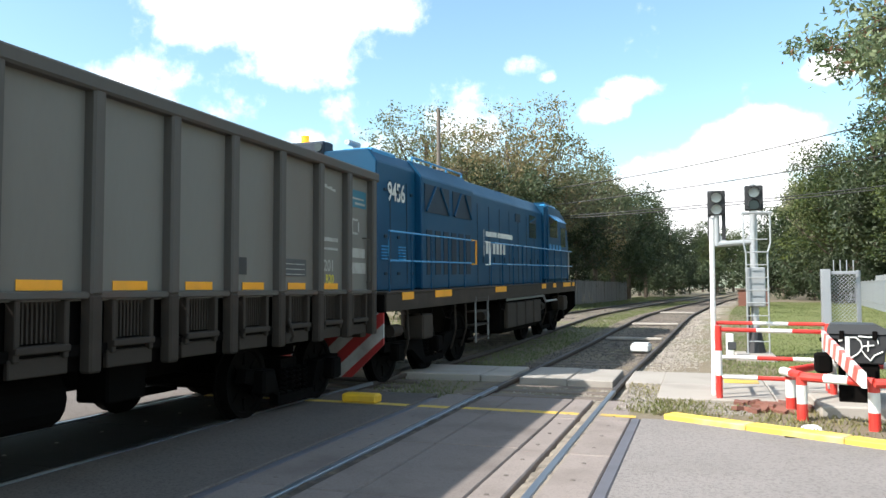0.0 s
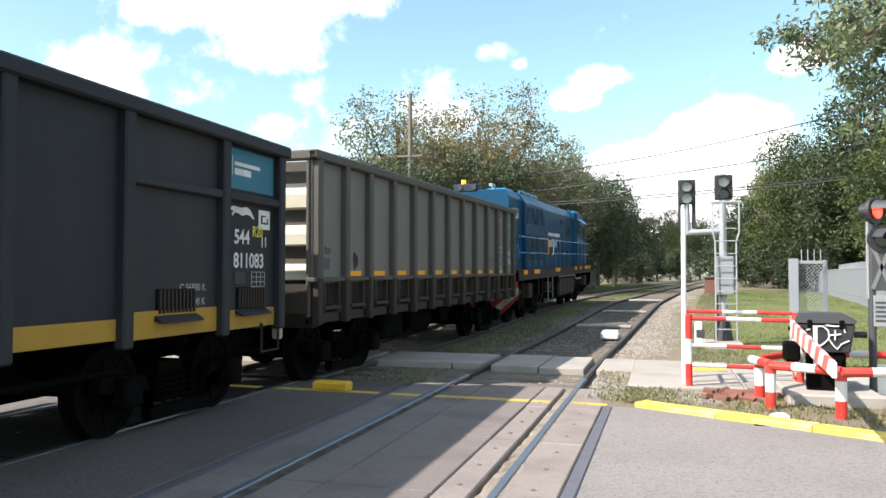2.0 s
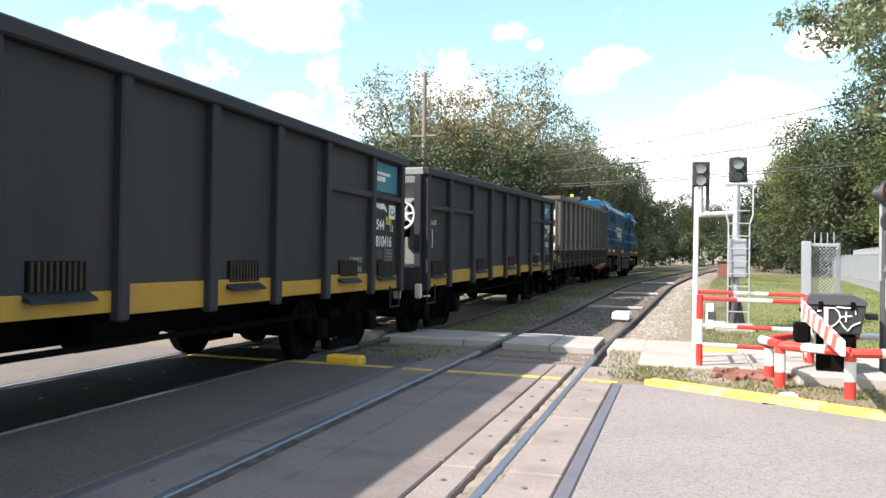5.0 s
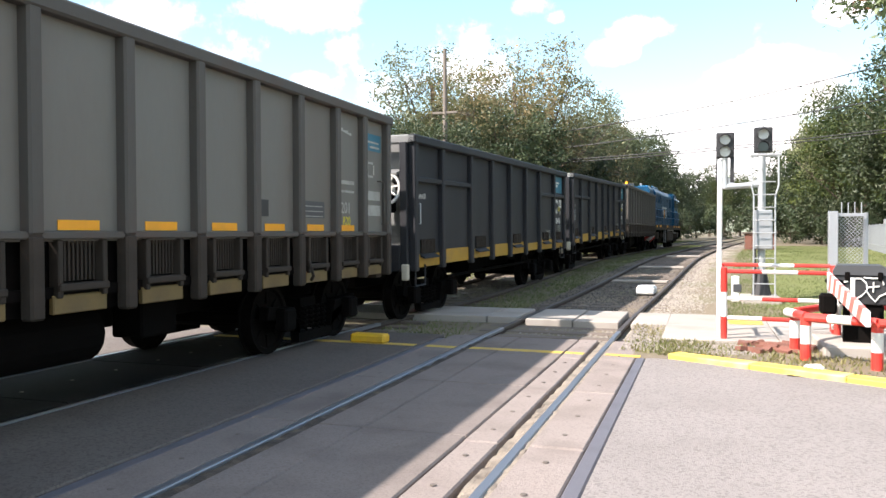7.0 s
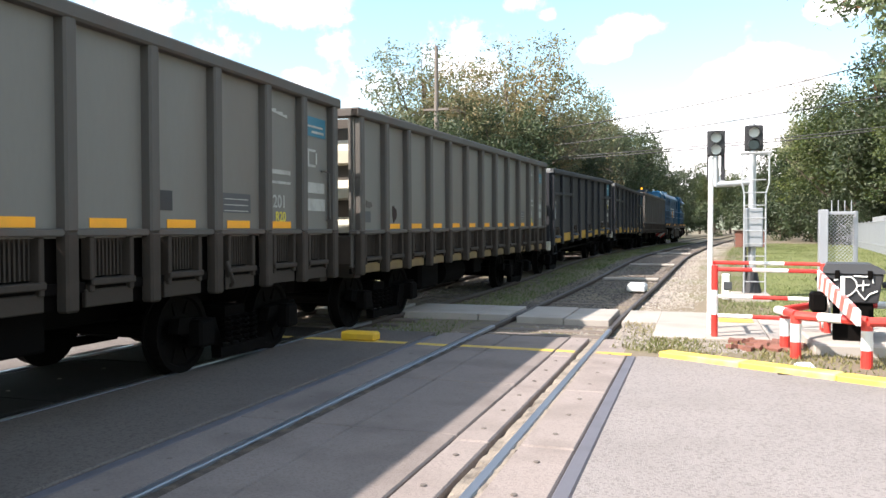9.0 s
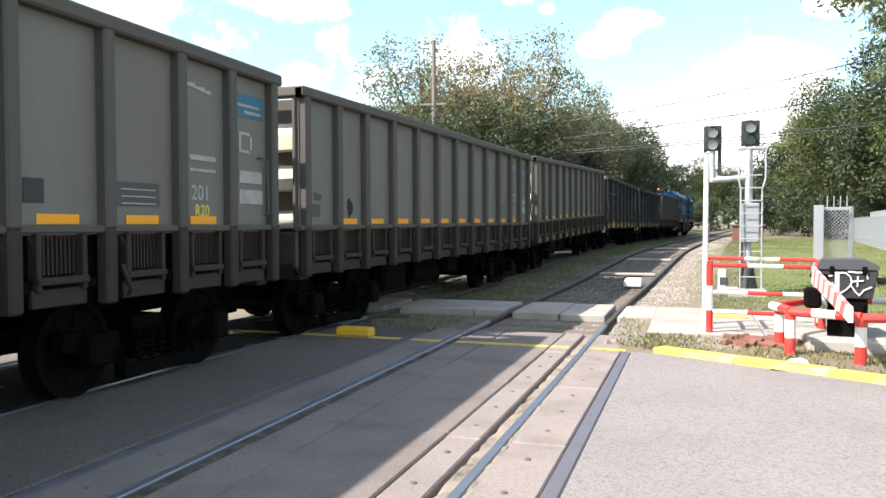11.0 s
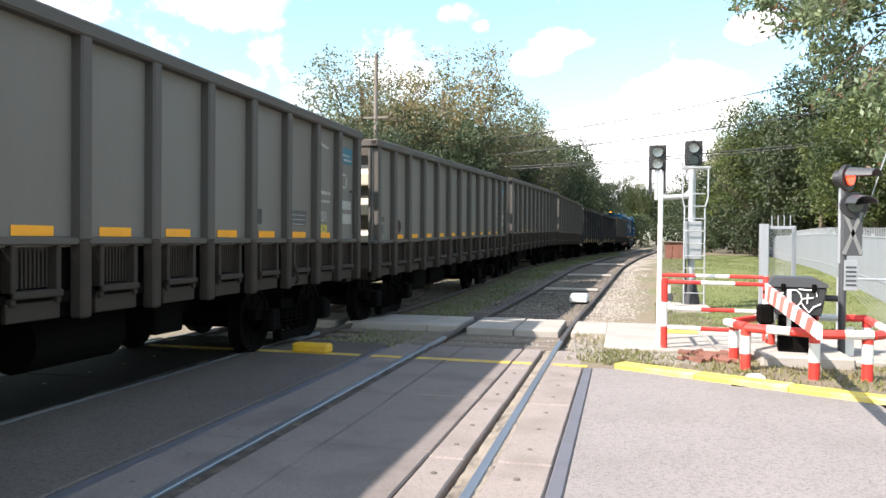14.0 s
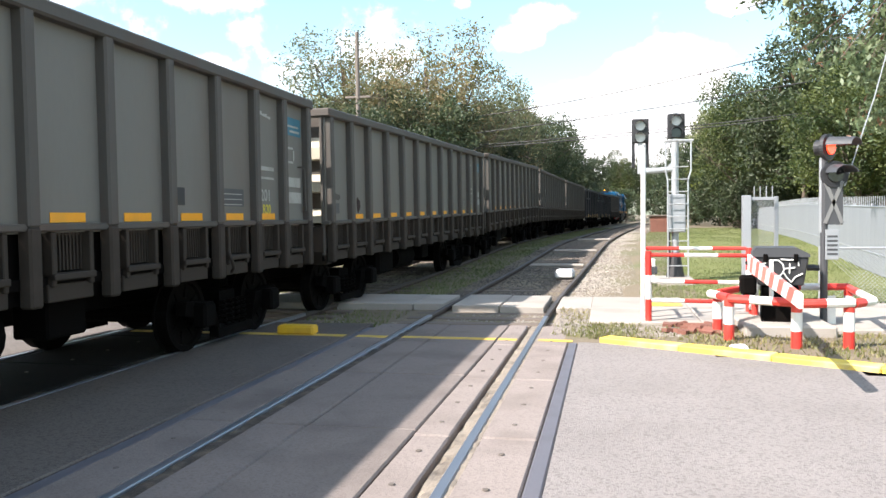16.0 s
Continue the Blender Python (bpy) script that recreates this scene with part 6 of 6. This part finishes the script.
    me = mesh_of("board", boxes((-0.01, 0.01, 0.0, 0.215, 0, 1.75), bevel=0.004), WOOD_FENCE)
    for k in range(230):
        y = 26 + 0.22 * k
        ob = part("board", me, WOOD_FENCE, boards)
        ob.matrix_local = pose(FAR_TRACK + drift(y) - 4.6 + random.uniform(-0.02, 0.02), y, rise(y) - 0.1 + random.uniform(-0.08, 0.05), random.uniform(-1, 1), 0, -2.3)
    for x, z in ((-4.65, 0.4), (-4.65, 1.3)):
        rails = bmesh.new()
        tube(rails, [(FAR_TRACK + drift(y) + x, y, rise(y) + z - 0.1) for y in np.linspace(26, 77, 20)], 0.04, 4)
        part("fence_rail", rails, WOOD_FENCE, boards, "horizontal rail")


build_fences()


def build_small_things():
    hut = thing("relay_hut", "small red-brown brick relay hut beside the track", "hut", at=pose(3.05, 49.6, rise(50) - 0.05))
    brick = mesh_of("brick", boxes((-0.19, 0.19, -0.06, 0.06, 0, 0.11), bevel=0.006), BRICK_RED)
    part("core", boxes((-0.83, 0.83, -0.55, 0.60, 0, 1.0)), SLEEPER, hut, "dark mortar core")
    for r in range(8):
        for c in range(4):
            part("brick", brick, BRICK_RED, hut, at=(-0.63 + 0.4 * c + (0.03 if r % 2 else -0.03), -0.54, 0.015 + 0.123 * r))
    part("roof_slab", boxes((-0.95, 0.95, -0.7, 0.7, 1.0, 1.09), bevel=0.02), SLEEPER, hut, "dark roof slab")
    block = thing("yellow_block", "yellow painted concrete block on the crossing", "concrete block", at=pose(-4.22, 9.42, 0.0, 0, 0, -2))
    part("body", boxes((-0.25, 0.25, -0.10, 0.10, 0, 0.12), bevel=0.025), BLOCK_YELLOW, block)
    wb = thing("white_track_box", "white painted box between the rails", "track box", at=pose(-1.42 + drift(19.3) * 0.5, 18.9, rise(18.9) - 0.06, 0, 0, -3))
    part("body", boxes((-0.21, 0.21, -0.28, 0.28, 0, 0.17), bevel=0.03), WHITE_PAINT, wb)
    part("lid", boxes((-0.18, 0.18, -0.25, 0.25, 0.17, 0.195), bevel=0.01), WHITE_PAINT, wb)
    for y, wide in ((22.0, 0.9), (27.5, 0.9), (37.0, 0.9)):
        sl = thing("pale_sleeper", "pale concrete sleeper showing in the ballast", "sleeper", "pale sleepers", at=pose(NEAR_TRACK + drift(y), y, rise(y) - 0.085, 0, 0, -3))
        part("beam", boxes((-0.75, 0.75, -0.12, 0.12, 0, 0.08), bevel=0.02), PAVING, sl)
    stone = thing("white_stone", "whitewashed stone on the verge", "stone", at=pose(1.12, 8.98, 0.0, 0, 0, 25))
    bm = bmesh.new()
    bmesh.ops.create_icosphere(bm, subdivisions=2, radius=0.11)
    for v in bm.verts:
        v.co *= 1 + 0.25 * noise.noise(v.co * 12)
        v.co.z *= 0.45
    part("body", bm, WHITE_PAINT, stone)
    debris = bmesh.new()
    for k in range(26):
        x, y = random.uniform(0.45, 1.3), random.uniform(10.0, 10.7)
        box(debris, -random.uniform(0.03, 0.11), random.uniform(0.03, 0.11), -0.05, 0.05, 0, 0.05, pose(x, y, 0.0, random.uniform(-15, 15), random.uniform(-15, 15), random.uniform(0, 180)))
    tagged(new("broken_bricks", mesh_of("broken_bricks", debris, BRICK_RED)), "broken red bricks on bare soil", "rubble", kind="stuff")
    pole = thing("utility_pole", "tall grey timber utility pole among the trees", "utility pole", at=pose(-11.3, 34.0, 0.2))
    part("shaft", tube(bmesh.new(), [(0, 0, 0), (0, 0, 9.65)], 0.13, 12, 0.085), POLE_WOOD, pole)
    part("crossbar", boxes((-0.6, 0.6, -0.05, 0.05, 6.7, 6.8), bevel=0.01), POLE_WOOD, pole)
    far = thing("utility_pole", "utility pole standing among the trees", "utility pole", at=pose(13.5, 44.0, 0.2))
    part("shaft", tube(bmesh.new(), [(0, 0, 0), (0, 0, 11.5)], 0.17, 12, 0.11), POLE_WOOD, far)
    wires = [((-16.2, 48.6, 7.3), (13.5, 44.0, 11.0), 0.9), ((-16.2, 48.6, 6.2), (13.5, 44.0, 8.8), 0.4), ((-16.2, 48.6, 5.8), (13.5, 44.0, 7.0), 0.35), ((-16.2, 48.6, 5.65), (13.5, 44.0, 6.85), 0.35)]
    for p, q, sag in wires:
        c = thing("overhead_cable", "thin black overhead cable slung across the line", "cable", "overhead cables")
        p, q = Vector(p), Vector(q)
        pts = [p.lerp(q, f) - Vector((0, 0, sag * 4 * f * (1 - f))) for f in np.linspace(0, 1, 25)]
        part("wire", tubes(0.03, pts, seg=5), CABLE, c)


build_small_things()


# ---- trees ----
def make_tree(label, seed, height, spread, leaves, leaf, mat, bare=0.12, low=0.3, category="tree"):
    """A tapered trunk with limbs, and a crown of single leaves in ragged clumps with gaps."""
    rng = np.random.default_rng(seed)
    tree = thing("tree", label, category)
    bm = bmesh.new()
    tube(bm, [(0, 0, -0.2), (0.05, 0.03, height * 0.2), (0.1 * rng.normal(), 0.1, height * 0.45), (0.2 * rng.normal(), 0.2 * rng.normal(), height * 0.8)], 0.024 * height, 9, 0.006 * height)
    ends = []
    for k in range(15):
        a = rng.uniform(0, math.tau)
        z0 = height * rng.uniform(0.18, 0.6)
        out = spread * rng.uniform(0.45, 0.95)
        z1 = min(z0 + height * rng.uniform(0.12, 0.42), height * 0.96)
        mid = (math.cos(a) * out * 0.45, math.sin(a) * out * 0.45, z0 + (z1 - z0) * 0.35)
        out *= math.sqrt(max(0.08, 1 - ((z1 / height - 0.55) / 0.47) ** 2))
        tip = (math.cos(a) * out, math.sin(a) * out, z1)
        tube(bm, [(0, 0, z0), mid, tip], 0.009 * height, 6, 0.002 * height)
        ends += [Vector(mid), Vector(tip), (Vector(mid) + Vector(tip)) / 2]
        for j in range(4):
            u = Vector(mid).lerp(Vector(tip), rng.uniform(0.2, 1))
            v = u + Vector(rng.normal(0, 1, 3)) * spread * 0.22 + Vector((0, 0, height * 0.05))
            if math.hypot(v.x, v.y) < spread * 0.75 and v.z < height * 0.85:
                tube(bm, [u, v], 0.003 * height, 5, 0.001 * height)
            ends.append(v)
    part("trunk", bm, BARK, tree, "grey trunk and limbs")
    clumps = []
    for e in ends:
        for _ in range(3):
            c = e + Vector(rng.normal(0, spread * 0.13, 3))
            c.z = max(c.z, height * low * 0.6)
            clumps.append((c, spread * rng.uniform(0.09, 0.22)))
    for _ in range(34):
        a, u = rng.uniform(0, math.tau), rng.uniform(0, 1) ** 0.5
        z = height * rng.uniform(low, 0.97)
        k = math.sqrt(max(0.05, 1 - ((z / height - 0.58) / 0.45) ** 2))
        clumps.append((Vector((math.cos(a) * u * spread * k, math.sin(a) * u * spread * k, z)), spread * rng.uniform(0.10, 0.24)))
    for c, r in clumps:
        c.z = min(c.z, height * 0.97)
        k = rng.uniform(0.7, 1.22) * spread * math.sqrt(max(0.06, 1 - ((c.z / height - 0.55) / 0.48) ** 2))
        out = math.hypot(c.x, c.y)
        if out > k:
            c.x, c.y = c.x * k / out, c.y * k / out
    weights = np.array([r ** 2 for _, r in clumps])
    pick = rng.choice(len(clumps), leaves, p=weights / weights.sum())
    centres = np.array([tuple(c) for c, _ in clumps])[pick]
    radii = np.array([r for _, r in clumps])[pick]
    dirs = rng.normal(0, 1, (leaves, 3))
    dirs /= np.linalg.norm(dirs, axis=1)[:, None]
    pos = centres + dirs * (radii * rng.uniform(0.35, 1.1, leaves))[:, None] * (1, 1, 0.8)
    pos[:, 2] = np.maximum(pos[:, 2], 0.15)
    nrm = rng.normal(0, 1, (leaves, 3)) + dirs * 0.6 + (0, 0, 0.5)
    nrm /= np.linalg.norm(nrm, axis=1)[:, None]
    t1 = np.cross(nrm, rng.normal(0, 1, (leaves, 3)))
    t1 /= np.linalg.norm(t1, axis=1)[:, None]
    t2 = np.cross(nrm, t1)
    s = (leaf * rng.uniform(0.6, 1.3, leaves))[:, None]
    verts = np.stack([pos - t1 * s, pos + t2 * s * 0.45 + nrm * s * 0.12, pos + t1 * s, pos - t2 * s * 0.45 + nrm * s * 0.12], 1).reshape(-1, 3)
    faces = np.arange(4 * leaves).reshape(-1, 4)
    part("crown", arrays("crown", verts.tolist(), faces.tolist(), mat), mat, tree, "ragged leafy crown")
    return tree


def plant(model, rows, group):
    tagged(model, group=group)
    for k, (x, y, turn, size) in enumerate(rows):
        m = Matrix.LocRotScale((x, y, rise(y) - 0.1), Euler((0, 0, radians(turn))), None)
        ob = model if k == 0 else copy_thing(model, m)
        ob.matrix_basis = m
        ob.scale = (size, size, size * (0.94 + 0.03 * (k % 5)))


olive = make_tree("autumn-tinged tree with thin olive and brown foliage", 21, 12.0, 4.6, 17000, 0.11, LEAF_OLIVE)
grey_tree = make_tree("airy grey-green tree with sparse foliage", 22, 12.0, 4.2, 9000, 0.10, LEAF_GREY)
dark_tree = make_tree("dense dark green tree with low hanging foliage", 23, 11.0, 5.0, 22000, 0.135, LEAF_DARK, low=0.12)
green_tree = make_tree("broad mid-green tree with full leafy crown", 24, 12.0, 5.6, 30000, 0.115, LEAF_GREEN, low=0.22)
bush = make_tree("low dense shrub at the line's edge", 25, 3.2, 2.2, 6000, 0.10, LEAF_DARK, low=0.05, category="shrub")
plant(olive, [(-13.4, 44, 0, 0.92), (-14.6, 54, 80, 1.05), (-11.5, 50, 200, 1.14), (-9.6, 66, 140, 1.0), (-10, 84, 30, 1.05)], "trees along the far track")
plant(grey_tree, [(-15.7, 46, 0, 1.12), (-9.6, 54, 120, 0.98), (-8.2, 66, 40, 0.98), (-9.6, 95, 210, 0.85), (9.5, 64, 70, 0.9)], "airy trees")
plant(dark_tree, [(-12.2, 33.5, 0, 0.62), (-11.0, 45, 60, 0.8), (-10.0, 58, 120, 0.85), (-7.4, 72, 10, 0.92), (-6.8, 82, 260, 1.0), (-6.0, 96, 300, 0.95), (-8.5, 122, 240, 1.0), (-15.5, 41, 70, 0.7),
                 (11.6, 52, 20, 0.98), (14.5, 50, 200, 1.12), (18, 62, 90, 1.2), (11.5, 80, 160, 1.0), (-4.5, 140, 40, 1.1), (1.0, 205, 90, 1.3), (8.5, 215, 10, 1.3), (15, 200, 70, 1.3), (-9, 150, 150, 1.25), (12, 120, 10, 1.2), (15, 88, 200, 1.2)], "dark trees")
plant(green_tree, [(10.6, 38, 0, 0.66), (13.4, 43, 40, 0.75), (17.5, 44, 100, 1.0), (22, 52, 200, 1.15), (27, 42, 300, 1.1), (10.5, 60, 50, 1.0), (14.5, 36, 150, 0.8), (24, 66, 20, 1.3), (4.0, 185, 60, 1.3)], "green trees")
plant(bush, [(-10.9, 38, 0, 1), (-10.6, 48, 80, 1.1), (-10.2, 62, 10, 1.2), (-9.0, 80, 50, 1.2), (-8.2, 98, 130, 1.2), (-7.0, 116, 70, 1.4), (-11.5, 30, 20, 0.9), (9, 70, 40, 1.5), (12, 68, 200, 1.5), (15, 66, 100, 1.6), (19, 62, 10, 1.5), (6.5, 88, 210, 1.6), (2.5, 130, 10, 1.6), (22, 58, 10, 1.6), (8.6, 57, 35, 1.0), (11.2, 55, 75, 1.1), (13.8, 54, 15, 1.15), (16.2, 53, 140, 1.2), (18.8, 52, 260, 1.2), (21.5, 51, 20, 1.3), (7.2, 76, 300, 1.2), (-4.6, 112, 20, 1.5), (-3.6, 126, 90, 1.7), (-1.5, 146, 200, 1.8), (12.2, 118, 60, 1.7), (13.5, 138, 10, 1.8), (11, 104, 140, 1.5)], "shrubs")


far_tree = make_tree("distant dark tree closing the view down the line", 26, 13.0, 6.0, 7000, 0.32, LEAF_DARK, low=0.05)
plant(far_tree, [(-34 + 6.5 * k + 2 * math.sin(k * 2.3), 150 + 14 * math.cos(k * 1.7), 40 * k, 0.85 + 0.2 * math.sin(k)) for k in range(5)] + [(14 + 7.5 * k, 150 + 14 * math.cos(k * 1.7), 55 * k, 0.9 + 0.2 * math.sin(k)) for k in range(8)] + [(24 + 7 * k, 92 + 5 * math.cos(k), 70 * k, 0.8) for k in range(5)] + [(-22 - 6 * k, 62 + 8 * k, 33 * k, 0.6) for k in range(5)], "distant trees")


def build_overhang():
    """The near tree whose boughs hang into the picture: its trunk stands outside the view."""
    rng = np.random.default_rng(31)
    tree = thing("tree", "near tree with drooping boughs of green and pinkish leaves", "tree")
    bm = bmesh.new()
    tube(bm, [(8.6, 14.6, -0.2), (8.5, 14.6, 3), (8.2, 14.7, 6), (7.2, 14.8, 8.5)], 0.24, 10, 0.1)
    spots = []
    for k in range(36):
        z0 = rng.uniform(4.4, 8)
        f = (z0 - 3) / 5.5
        x = rng.uniform(2.15, 6.2)
        low = 4.75 - 1.05 * max(0, x - 2.15)
        tip = Vector((x, rng.uniform(12.6, 16.0), max(2.5, low + rng.uniform(0, 1) ** 1.3 * (7.0 - low))))
        mid = Vector((8.3 - f, 14.6, z0)).lerp(tip, 0.6) + Vector((0, 0, 0.7))
        tube(bm, [(8.3 - f * 0.8, 14.7, z0), mid, tip], 0.045, 6, 0.008)
        for j in range(6):
            c = mid.lerp(tip, rng.uniform(0.25, 1.05)) + Vector(rng.normal(0, 0.26, 3))
            spots.append((c, rng.uniform(0.16, 0.36)))
            tube(bm, [mid.lerp(tip, 0.6), c], 0.01, 4, 0.004)
    part("trunk", bm, BARK, tree, "grey trunk and boughs")
    for nm, mat, count in (("crown", LEAF_NEAR, 16500), ("young_leaves", LEAF_PINK, 900)):
        pick = rng.integers(0, len(spots), count)
        verts, faces = [], []
        for i in pick:
            c, r = spots[i]
            p = np.array(c) + rng.normal(0, r * 0.6, 3)
            a = rng.normal(0, 1, 3)
            a[2] -= 0.7
            a /= np.linalg.norm(a)
            b = np.cross(a, rng.normal(0, 1, 3))
            b /= np.linalg.norm(b)
            s = rng.uniform(0.045, 0.082)
            k = len(verts)
            verts += [tuple(p - a * s), tuple(p + b * s * 0.4), tuple(p + a * s), tuple(p - b * s * 0.4)]
            faces.append((k, k + 1, k + 2, k + 3))
        part(nm, arrays(nm, verts, faces, mat), mat, tree, "drooping leaf clusters" if nm == "crown" else "pinkish young leaves")


LEAF_PINK = leaf_material("leaf_pinkish", (0.20, 0.10, 0.06), (0.30, 0.17, 0.09), 0.3)
build_overhang()


# ---- what moves ----
def motions():
    for vehicle, middle, reach in TRAIN:
        key_vehicle(vehicle, middle, reach)


motions()
